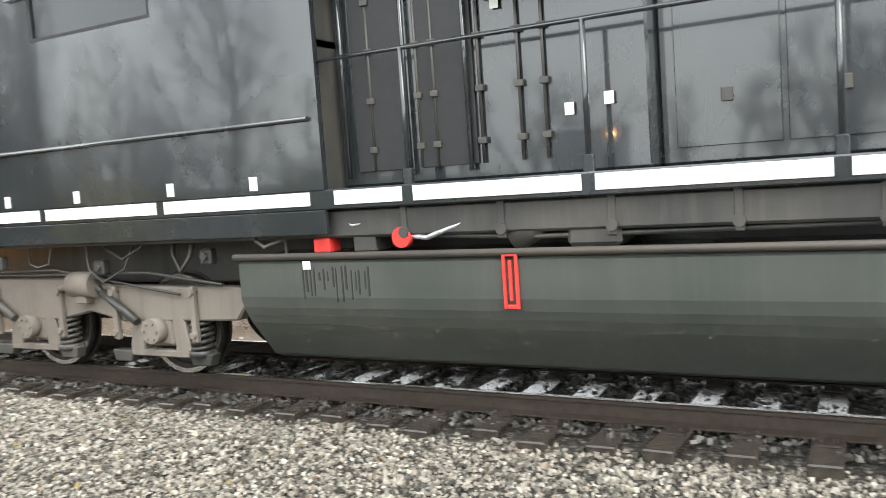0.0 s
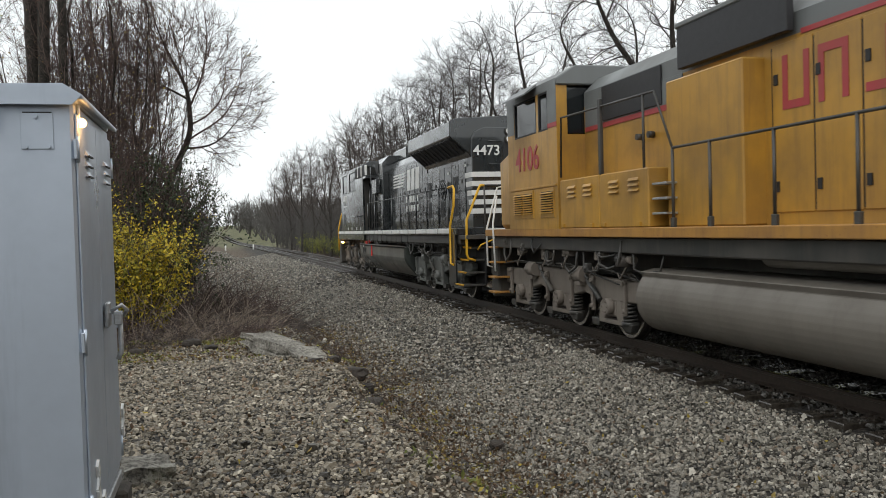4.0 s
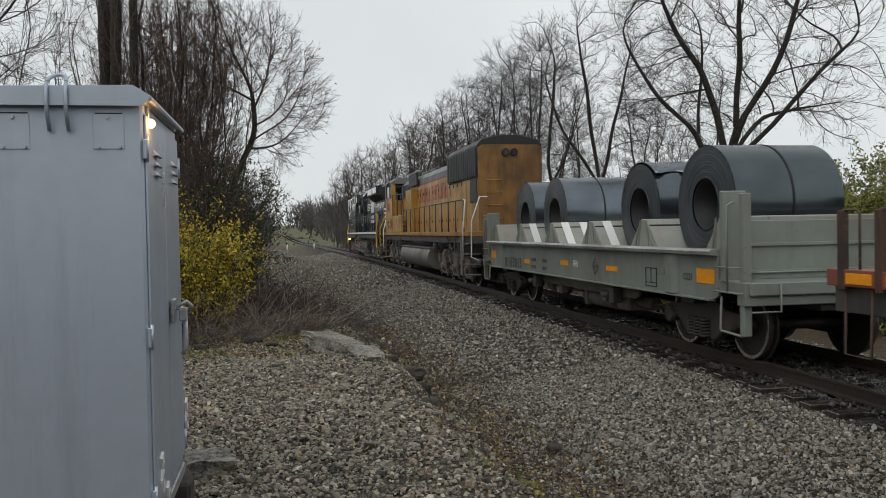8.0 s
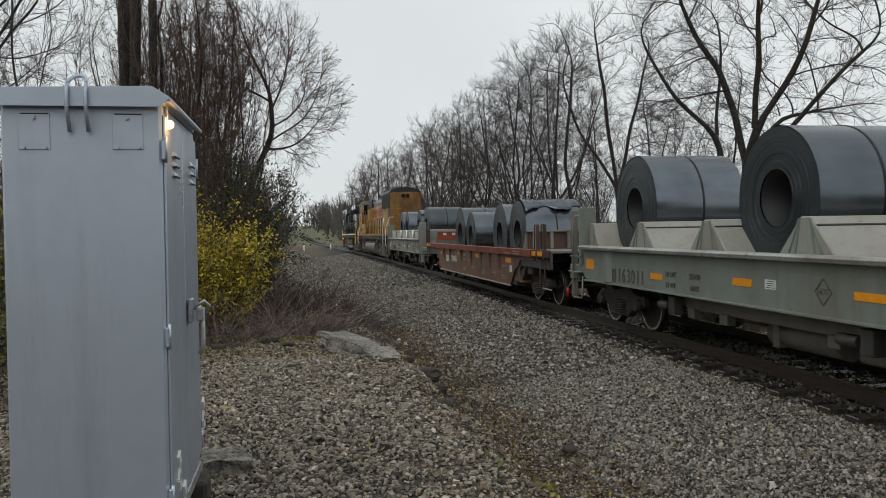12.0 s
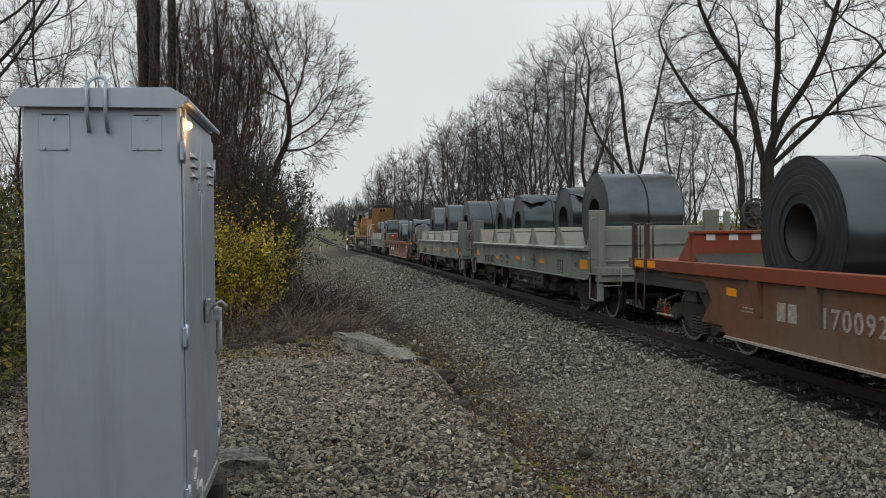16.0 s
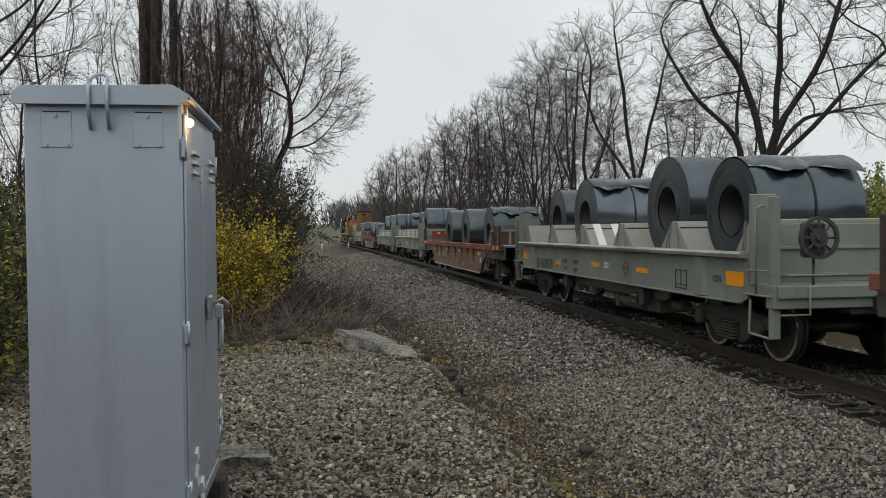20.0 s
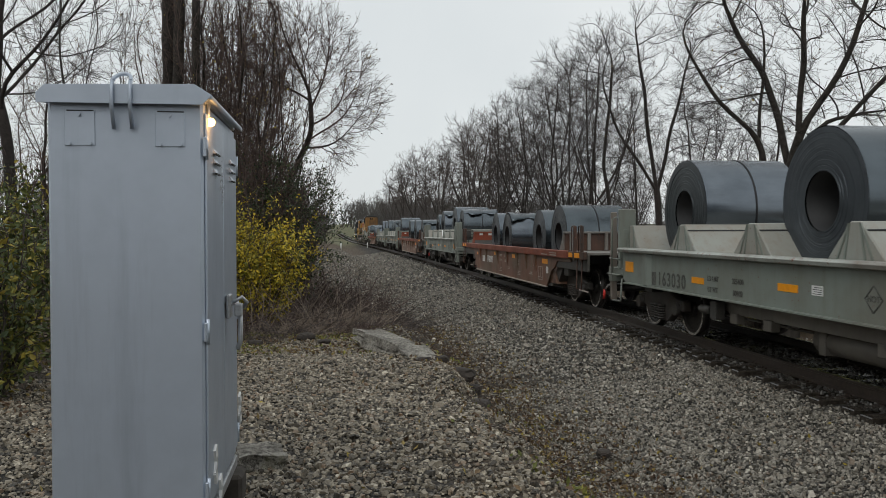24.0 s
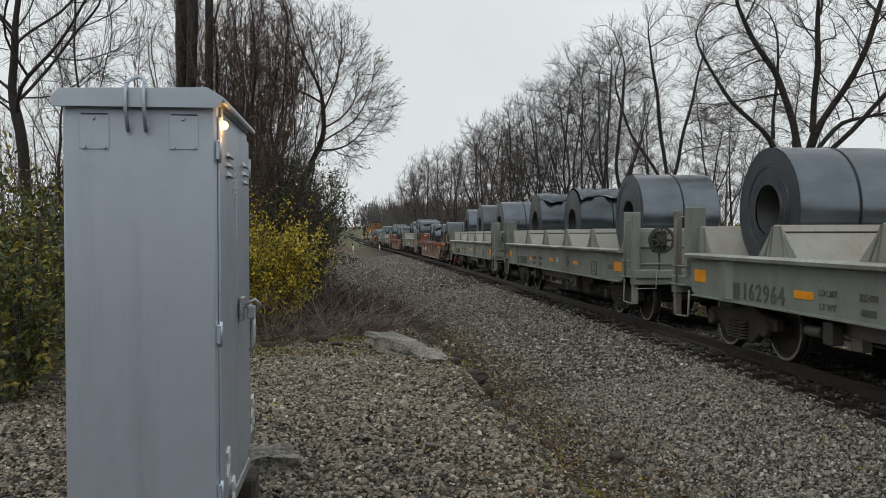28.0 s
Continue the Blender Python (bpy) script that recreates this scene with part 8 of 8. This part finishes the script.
def shrubs():
    rng = random.Random(4)
    bright = "bright yellow-green leafy shrub at the edge of the brush"
    leafy_shrub("shrub", bright, -1.42, 15.6, 2.35, 0.5, 11000, LEAF, 1, 0.031, 40)
    leafy_shrub("shrub", bright, -1.75, 16.1, 2.95, 0.4, 4600, LEAF, 2, 0.031, 24)
    leafy_shrub("shrub", "yellowing leafy shrub behind the case", -2.7, 16.4, 2.6, 0.8, 7000, LEAF, 3, 0.032, 28)
    vine = "tangled green and yellow leafy thicket beside the case"
    leafy_shrub("shrub", vine, -3.25, 8.0, 2.0, 0.6, 3000, LEAF_GREEN, 14, 0.04, 20)
    leafy_shrub("shrub", vine, -3.7, 9.3, 2.5, 0.8, 4600, LEAF_GREEN, 4, 0.042, 28)
    leafy_shrub("shrub", vine, -3.2, 11.4, 2.3, 0.9, 3600, LEAF_GREEN, 5, 0.042, 24)
    leafy_shrub("shrub", vine, -4.7, 11.8, 3.0, 1.1, 3600, LEAF_GREEN, 6, 0.045, 24)
    leafy_shrub("shrub", vine, -4.9, 8.8, 1.9, 0.8, 2600, LEAF_GREEN, 16, 0.042, 20)
    evergreen = "dark green evergreen growth among the bare stems"
    leafy_shrub("shrub", evergreen, -1.35, 19.0, 4.1, 0.6, 9000, LEAF_EVERGREEN, 7, 0.034, 26)
    leafy_shrub("shrub", evergreen, -1.45, 21.4, 4.0, 0.5, 6000, LEAF_EVERGREEN, 8, 0.034, 22)
    # low green growth across the line
    over = "low yellow-green shrubs across the railway"
    a = leafy_shrub("shrub", over, 12.6, 20.5, 2.9, 1.7, 5200, LEAF_OLIVE, 9, 0.06, 26, "shrubs across the railway")
    b = leafy_shrub("shrub", over, 13.4, 16.5, 2.6, 1.7, 5200, LEAF_OLIVE, 10, 0.06, 26, "shrubs across the railway")
    for x, y, s in ((12.8, 24.5, 1.0), (13.8, 28, 0.9), (12.2, 33, 0.6), (11.9, 37, 0.65), (12.1, 41, 0.75), (16, 25, 1.2), (17, 18, 1.3), (18, 12, 1.3), *[(float(track_x(40 + 2.6 * k)) + 4.9 + 1.1 * (k * 0.618 % 1), 44 + 2.6 * k, 0.62 + 0.4 * (k * 0.382 % 1)) for k in range(28)]):
        copy_thing(rng.choice((a, b)), on_ground(x, y, rng.uniform(0, 360), s))
    tall = leafy_shrub("shrub", "tall yellow-green shrub with brown stems across the railway", 12.7, 19.8, 4.1, 1.3, 15000, LEAF_OLIVE, 21, 0.05, 34, "shrubs across the railway")
    for x, y, s in ((11.5, 21.6, 0.85), (12.2, 21.0, 0.8), (10.9, 23.0, 0.8), (12.9, 21.4, 0.9), (13.7, 20.2, 0.95), (14.9, 20.5, 1.0), (16.3, 20.0, 1.05), (13.3, 22.0, 0.78), (14.4, 22.4, 0.85), (15.6, 22.6, 0.85), (17.8, 22.0, 1.1), (15, 14.5, 1.0)):
        copy_thing(tall, on_ground(x, y, rng.uniform(0, 360), s))
    # brush pile and undergrowth along the near bank
    mats = (BRIAR, TWIG_RED, TWIG)
    protos = []
    for k in range(3):
        top = thing("brush", "tangle of dead brown stems and briars on the bank", "brush", "brush along the near bank", on_ground((-0.9, -2.2, 0.0)[k], (15.8, 15.0, 18.2)[k]))
        bramble(100 + k, (110, 150, 130)[k], 1.0, 0.9, mats[k], (0.16, 0.25, 0.2)[k], (0.4, 0.9, 0.5)[k]).mesh("branchwork", mats[k], top)
        protos.append(top)
    for x, y, s in shifted((-3.2, 14.2, 0.9), (-0.1, 16.4, 0.75), (-1.7, 15.2, 0.9), (-0.6, 15.0, 0.7), (-1.2, 16.2, 1.0), (-2.4, 16.2, 1.0), (0.0, 17.4, 0.8), (-1.6, 17.2, 1.2), (-0.4, 19.8, 1.1), (-1.6, 20.5, 1.5), (-0.5, 22.5, 1.1), (-1.4, 24, 1.5), (-0.4, 25.5, 0.9), (-1.2, 28, 1.4), (-0.5, 30, 0.9), (-1.35, 14.4, 0.75), (-0.75, 14.3, 0.7), (-0.25, 14.9, 0.7), (0.25, 15.6, 0.6), (-1.0, 13.7, 0.55), (-2.0, 14.3, 0.8), (-1.0, 33, 1.4), (-0.7, 37, 1.1), (-1.7, 41, 1.5), (-1.6, 46, 1.3), (-2.4, 52, 1.5), (-2.7, 60, 1.4), (-3.4, 69, 1.5), (-4.6, 80, 1.6), (-6, 94, 1.6), (-4.0, 15.6, 1.2), (-6.0, 13.4, 1.1), (-5.6, 10.2, 0.8), (-7.4, 11.4, 1.2), (12.2, 12, 1.2), (11.6, 27, 1.2), (11.9, 37, 1.2), (12.2, 48, 1.2), (12, 60, 1.4), (12, 74, 1.5), (12, 90, 1.6), (0.4, 15.3, 0.45), (0.7, 16.8, 0.5), (0.9, 15.6, 0.42), (1.1, 17.6, 0.5), (0.6, 18.6, 0.7), (1.2, 14.4, 0.3), (1.5, 13.2, 0.28), (0.5, 14.3, 0.4)):
        copy_thing(rng.choice(protos), on_ground(x, y, rng.uniform(0, 360), s))
    # upright red-brown thicket stems
    thick = []
    for k in range(2):
        rs = np.random.RandomState(200 + k)
        w = Wood()
        for j in range(34):
            a, q = rs.uniform(0, 2 * np.pi), 1.1 * math.sqrt(rs.uniform(0, 1))
            p, t = limb(rs, np.array([q * math.cos(a), q * math.sin(a), -0.1]), np.array([rs.normal(0, 0.2), rs.normal(0, 0.2), 1]), rs.uniform(2.0, 4.4), 0.014, 0.004, 9, 0.11, 0.04)
            w.tube(p, t, 3)
            for _ in range(18):
                i = rs.randint(2, 9)
                b, c = limb(rs, p[i], side_way(rs, unit(p[i + 1] - p[i]), rs.uniform(0.3, 0.8)), rs.uniform(0.3, 0.9), 0.005, 0.0025, 4, 0.2, 0.03)
                w.tube(b, c, 3)
        top = thing("thicket", "dense upright red-brown bare thicket", "thicket", "thickets on the near bank", on_ground((-2.0, -2.7)[k], (18.2, 21.2)[k]))
        w.mesh("branchwork", TWIG_RED, top)
        thick.append(top)
    for x, y, s in shifted((-2.8, 18.8, 1.0), (-2.4, 21.8, 0.9), (-1.2, 25.5, 0.9), (-2.0, 26, 1.15), (-0.9, 29.5, 1.0), (-2.4, 32, 1.2), (-1.7, 36, 0.9), (-3.0, 42, 1.0), (-2.8, 49, 1.0), (-3.6, 57, 1.0), (-4.0, 66, 1.0), (-5, 77, 1.1), (-6.2, 90, 1.1), (-7.8, 106, 1.2), (-4.4, 17.2, 1.0), (-6.4, 16.2, 1.0), (-7.8, 19, 1.1)):
        copy_thing(rng.choice(thick), on_ground(x, y, rng.uniform(0, 360), s))
    for x, y, s in ((-1.4, 20.4, 0.8), (-1.5, 22.2, 0.9), (-1.7, 24.4, 1.0), (-1.9, 27.0, 1.0), (-1.7, 30.5, 1.1), (-2.2, 35.0, 1.2), (-2.6, 21.0, 1.15), (-3.4, 22.6, 1.2), (-2.2, 19.0, 1.0), (-3.6, 18.6, 1.0)):
        copy_thing(rng.choice(thick), on_ground(x, y, rng.uniform(0, 360), s))
    # thicket copy recoloured paler, with distance haze in its twig colour
    hazed_thick = copy_thing(thick[0], on_ground(12.2, 30.0))
    hazed_thick["label"] = "dense upright grey-brown undergrowth across the line, paled for haze"
    for ob in hazed_thick.children:
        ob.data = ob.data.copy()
        ob.data.materials[0] = HAZE_BARK
    y = 31.0
    while y < 150:
        copy_thing(hazed_thick, on_ground(float(track_x(y)) + rng.uniform(4.2, 6.6), y, rng.uniform(0, 360), rng.uniform(0.75, 1.15) * (1 + y / 200)))
        y += rng.uniform(1.6, 2.8) * (1 + y / 120)
    # fallen leaves in the ditch and on the mound's edge
    rs = np.random.RandomState(9)
    pts = scatter(rs, 30000, 0.4, 4.2, 2.5, 22, lambda x, y: np.exp(-((x - 2.25 + 0.03 * (y - 10)) / 0.8) ** 2))
    pts = np.concatenate([pts, scatter(rs, 2500, -3.0, 1.2, 11, 16), scatter(rs, 700, -3, 5.5, 3, 14), scatter(rs, 900, -5.5, -2.6, 5.5, 11)])
    pts[:, 2] += 0.03
    leaf_cloud("leaf_litter", pts, 0.028, LEAF_DEAD, 5, None, "brown and yellow fallen leaves in the ditch", "leaf litter", "stuff")
    pts = scatter(rs, 13000, -2.6, 1.5, 9.0, 15.2, lambda x, y: smooth(0.1, 0.6, wob(x, y, 0.45)) * smooth(10, 13, y))
    pts = np.concatenate([pts, scatter(rs, 8000, 0.8, 2.7, 4, 13, lambda x, y: smooth(0.35, 0.7, wob(x, y, 0.35)))])
    pts[:, 2] += rs.uniform(0.0, 0.07, len(pts))
    leaf_cloud("low_weeds", pts, 0.024, GRASS, 6, None, "small green weeds on the mound", "weeds", "stuff")
    # dead stalks lying in the ditch
    w = Wood()
    for _ in range(520):
        y = rs.uniform(6, 24)
        x = 2.1 - 0.04 * (y - 9) + rs.normal(0, 0.5)
        p, t = limb(rs, np.array([x, y, float(ground_z(x, y)) + 0.05]), np.array([rs.normal(), rs.normal(), rs.uniform(-0.02, 0.16)]), rs.uniform(0.12, 0.5), 0.005, 0.0025, 4, 0.3, -0.02)
        w.tube(p, t, 3)
    tagged(w.mesh("dead_stalks", TWIG, None), "dead stalks lying in the ditch", "dead stalks", kind="stuff")

    # short white posts beside the line
    for x, y, h in ((0.45, 112, 1.0), (4.3, 122, 0.7)):
        top = thing("marker_post", "small white trackside marker post", "post", "marker posts", on_ground(x, y))
        bm = bmesh.new()
        cyl(bm, (0, 0, -0.2), (0, 0, h), 0.09, 10)
        part("post_shaft", bm, WHITE, top)
        bm = bmesh.new()
        cyl(bm, (0, 0, h), (0, 0, h + 0.06), 0.11, 10, 0.05)
        part("post_cap", bm, WHITE, top)


shrubs()


# ---- the signal case ----
def signal_case():
    C = thing("signal_case", "silver-painted steel railway signal case with a lit lamp", "signal case")
    x0, x1, y0, y1, z0, z1 = -1.22, -0.577, 3.757, 4.86, 0.6, 2.425
    bm = bmesh.new()
    box(bm, (x0, y0, z0), (x1, y1, z1), 0.012)
    part("body", bm, CASE_SILVER, C)
    bm = bmesh.new()
    prism(bm, [(x0 - 0.03, z1 - 0.012), (x0 - 0.034, z1 + 0.02), (x0 + 0.0, z1 + 0.055), (x1 - 0.03, z1 + 0.066), (x1 + 0.044, z1 + 0.02), (x1 + 0.044, z1 + 0.004), (x1 + 0.038, z1 - 0.001), (x1, z1 + 0.022), (x1, z1 + 0.004), (x0 - 0.018, z1 + 0.004), (x0 - 0.018, z1 - 0.012)], "y", y0 - 0.03, y1 + 0.03, 0.004)
    part("roof", bm, CASE_SILVER, C, "overhanging sloped roof")
    bm = bmesh.new()
    prism(bm, [(x0 - 0.034, z1 - 0.022), (x0 - 0.034, z1 + 0.02), (x0 + 0.0, z1 + 0.055), (x1 - 0.03, z1 + 0.066), (x1 + 0.044, z1 + 0.02), (x1 + 0.004, z1 - 0.022)], "y", y0 - 0.037, y0 - 0.0325, 0.001)
    part("roof_fascia", bm, CASE_SILVER, C, "plain folded fascia of the roof")
    ym = (y0 + y1) / 2
    for k, (a, b) in enumerate(((y0 + 0.02, ym - 0.004), (ym + 0.004, y1 - 0.02))):
        bm = bmesh.new()
        box(bm, (x1, a, z0 + 0.05), (x1 + 0.012, b, z1 - 0.05), 0.004)
        d = part("door", bm, CASE_SILVER, C, "narrow steel door with louvres")
        for q in range(3):
            yy = b - 0.34 if k == 0 else a + 0.24
            bm = bmesh.new()
            z = z1 - 0.2 - 0.045 * q
            prism(bm, [(x1 + 0.012, z + 0.016), (x1 + 0.026, z - 0.008), (x1 + 0.012, z - 0.008)], "y", yy, yy + 0.12)
            part("louvre", bm, CASE_SILVER, d)
            bar(d, "louvre_slot", BLACK, (x1 + 0.021, yy, z - 0.014), (x1 + 0.03, yy + 0.12, z - 0.007), 0)
        for z in (z0 + 0.12, 1.42, z1 - 0.2):
            bm = bmesh.new()
            yy = a - 0.012 if k == 0 else b + 0.012
            cyl(bm, (x1 + 0.014, yy, z - 0.055), (x1 + 0.014, yy, z + 0.055), 0.0075, 8)
            box(bm, (x1 + 0.0, yy - 0.022, z - 0.042), (x1 + 0.014, yy + 0.022, z + 0.042), 0.003)
            part("hinge", bm, CASE_SILVER, d)
    bm = bmesh.new()
    yh = ym + 0.06
    tube(bm, [(x1 + 0.012, yh, 1.49), (x1 + 0.085, yh, 1.49), (x1 + 0.085, yh, 1.3), (x1 + 0.07, yh, 1.26)], 0.013, 8)
    box(bm, (x1 + 0.02, yh - 0.05, 1.42), (x1 + 0.04, yh + 0.05, 1.54), 0.006)
    part("handle", bm, GALV, C, "galvanised lever handle")
    bm = bmesh.new()
    tube(bm, [(x1 + 0.05, yh - 0.06, 1.5), (x1 + 0.1, yh - 0.06, 1.53), (x1 + 0.12, yh - 0.02, 1.5), (x1 + 0.1, yh + 0.0, 1.47)], 0.01, 6)
    box(bm, (x1 + 0.06, yh - 0.05, 1.43), (x1 + 0.1, yh - 0.02, 1.49), 0.006)
    part("padlock", bm, GALV, C)
    # cover plates on the end wall
    for a in (x0 + 0.07, x1 - 0.2):
        bm = bmesh.new()
        box(bm, (a, y0 - 0.004, 2.225), (a + 0.125, y0 + 0.002, 2.375), 0.002)
        pl = part("cover_plate", bm, CASE_SILVER, C)
        bar(pl, "slot", BLACK, (a + 0.01, y0 - 0.006, 2.373), (a + 0.12, y0 - 0.003, 2.378), 0)
        for dx, dz in ((0.02, 2.235), (0.105, 2.235), (0.06, 2.36)):
            bm = bmesh.new()
            cyl(bm, (a + dx, y0 - 0.003, dz), (a + dx, y0 - 0.014, dz), 0.009, 8)
            part("bolt", bm, CASE_SILVER, pl)
    bm = bmesh.new()
    for a in (x0 + 0.275, x0 + 0.35):
        tube(bm, [(a, y0 - 0.012, 2.3), (a, y0 - 0.05, 2.385), (a, y0 - 0.05, 2.46), (a, y0 - 0.035, 2.5)], 0.0085, 8)
    tube(bm, [(x0 + 0.3125 - 0.0375 * math.cos(math.pi * k / 10), y0 - 0.035 + 0.06 * math.sin(math.pi * k / 10), 2.5 + 0.04 * math.sin(math.pi * k / 10)) for k in range(11)], 0.0085, 8)
    part("lifting_hook", bm, CASE_SILVER, C, "bent rod hooks over the roof edge")
    for y, z in ((3.9, 0.86), (4.06, 0.68), (4.86, 0.92)):
        bm = bmesh.new()
        for k in range(3):
            prism(bm, [(y + 0.03 * (k % 2), z - 0.05 * k), (y + 0.05 + 0.03 * (k % 2), z - 0.05 * k + 0.02), (y + 0.05 + 0.03 * ((k + 1) % 2), z - 0.05 * k - 0.05), (y + 0.03 * ((k + 1) % 2), z - 0.05 * k - 0.06)], "x", x1 + 0.0125, x1 + 0.0245)
        part("paint_scribble", bm, WHITE, C, "white squiggle of paint")
    # lamp under the eave
    bm = bmesh.new()
    cyl(bm, (x1 + 0.0, 3.83, 2.35), (x1 + 0.014, 3.83, 2.35), 0.026, 12)
    cyl(bm, (x1 + 0.01, 3.83, 2.35), (x1 + 0.01, 3.83, 2.42), 0.008, 8)
    lamp = part("lamp_holder", bm, GALV, C)
    bm = bmesh.new()
    bmesh.ops.create_uvsphere(bm, u_segments=14, v_segments=8, radius=0.02, matrix=Matrix.Translation((x1 + 0.022, 3.83, 2.342)))
    part("bulb", bm, LAMP_ON, lamp, "glowing warm bulb")
    # skid and foundation
    bm = bmesh.new()
    box(bm, (x0 + 0.03, y0 + 0.03, z0 - 0.06), (x1 + 0.012, y1 - 0.03, z0), 0.006)
    part("base_frame", bm, GALV, C)
    for y in (y0 + 0.05, y1 - 0.25):
        bm = bmesh.new()
        box(bm, (x0 - 0.05, y, 0.15), (x1 + 0.06, y + 0.22, z0 - 0.06), 0.02)
        part("foundation_timber", bm, TIMBER, C)
    return C


signal_case()
lamp_data = bpy.data.lights.new("case_lamp", "POINT")
lamp_data.energy, lamp_data.color, lamp_data.shadow_soft_size = 1.1, (1, 0.5, 0.16), 0.03
case_lamp = new("case_lamp", lamp_data)
case_lamp.location = (-0.508, 3.83, 2.342)


def rough_block(name, label, category, size, m, seed, material=CONCRETE, cuts=3, group="", round_off=0.0, ragged=0.0):
    """A broken lump: a cut box with its corners knocked about."""
    rs = np.random.RandomState(seed)
    bm = bmesh.new()
    bmesh.ops.create_cube(bm, size=1)
    bmesh.ops.subdivide_edges(bm, edges=bm.edges[:], cuts=cuts, use_grid_fill=True)
    for v in bm.verts:
        v.co = v.co.lerp(v.co.normalized() * 0.6, round_off)
        n = Vector(noise.noise_vector(Vector(v.co) * 2.3 + Vector((seed, 0, 0))))
        edge = max(abs(v.co.x), abs(v.co.y))
        v.co = Vector((v.co.x * size[0] * (1 - 0.1 * abs(n.x)), v.co.y * size[1] * (1 - 0.12 * abs(n.y)), v.co.z * size[2])) + n * 0.16 * Vector(size) * (0.5 + edge)
        if ragged:
            f = noise.noise_vector(Vector((v.co.x * 3.1, v.co.y * 3.1, seed)))
            v.co += Vector((f.x * ragged, f.y * ragged, 0.35 * ragged * f.z)) * (0.4 + edge)
            v.co.z -= 0.05 * (v.co.y + size[1] / 2) * (v.co.z < 0) * -1
    ob = mesh_ob(name, bm, material)
    ob.matrix_basis = m
    return tagged(ob, label, category, group)


def lumps():
    rough_block("concrete_slab", "broken tilted concrete slab on the edge of the gravel mound", "slab", (0.5, 2.3, 0.26), pose(0.76, 11.2, 0.27, 2.0, 9, 14), 3, cuts=9, ragged=0.2)
    rough_block("concrete_block", "broken concrete lump beside the signal case", "block", (0.3, 0.3, 0.17), pose(-0.5, 5.45, 0.38, 2, 3, 8), 9, cuts=4)
    rng = random.Random(31)
    spots = [(-1.25, 13.0, 0.16), (-0.5, 13.3, 0.2), (1.4, 9.5, 0.22), (1.45, 8.5, 0.2), (1.25, 10.1, 0.14), (1.5, 7.6, 0.16), (1.55, 9.6, 0.18), (2.9, 8.9, 0.14), (-0.2, 12.6, 0.14), (2.2, 12.0, 0.16), (0.2, 19.5, 0.24), (1.0, 9.7, 0.12)]
    for k, (x, y, s) in enumerate(spots):
        rough_block("rock", "dark weathered lump of rock on the gravel", "rock", (s * 1.3, s, s * 0.7), on_ground(x, y, rng.uniform(0, 360)) @ pose(0, 0, s * 0.2), 40 + k, plain("dark_rock", (0.04, 0.032, 0.026), 0.85, 0, 0.4, 12, 0.6) if k == 0 else bpy.data.materials["dark_rock"], 3, "rocks on the gravel", 0.7)
    bm = bmesh.new()
    prism(bm, [(-0.05, -0.3), (0.03, -0.32), (0.05, 0.28), (-0.02, 0.34)], "z", 0.0, 0.03, 0.006)
    ob = mesh_ob("wood_splinter", bm, CONCRETE)
    x, y = 3.6, 6.3
    ob.matrix_basis = on_ground(x, y, -28) @ pose(0, 0, 0.06, 8, 4, 0)
    tagged(ob, "pale broken wood splinter lying on the ballast", "splinter")


lumps()


# ---- movement: the train runs along the line at a steady pace ----
def motions():
    step = 1.0
    for ob, u, seat in TRAIN:
        rows = []
        for i in range(29):
            y = u + SPEED * i * step
            x, z = float(track_x(y)), float(track_z(y))
            x1, z1, x0, z0 = float(track_x(y + 4)), float(track_z(y + 4)), float(track_x(y - 4)), float(track_z(y - 4))
            yaw = math.degrees(math.atan2(-(x1 - x0), 8))
            m = pose(x, y, z, math.degrees(math.atan2(z1 - z0, 8)), 0, yaw)
            rows.append((i * step, m @ seat if seat else m))
        walk(ob, rows)
    for ob, at, radius in WHEELS:
        turn = -math.degrees(SPEED / 15 / radius)
        walk(ob, [(i / 15, pose(*at, (i * turn) % 360, 0, 0)) for i in range(421)])


motions()
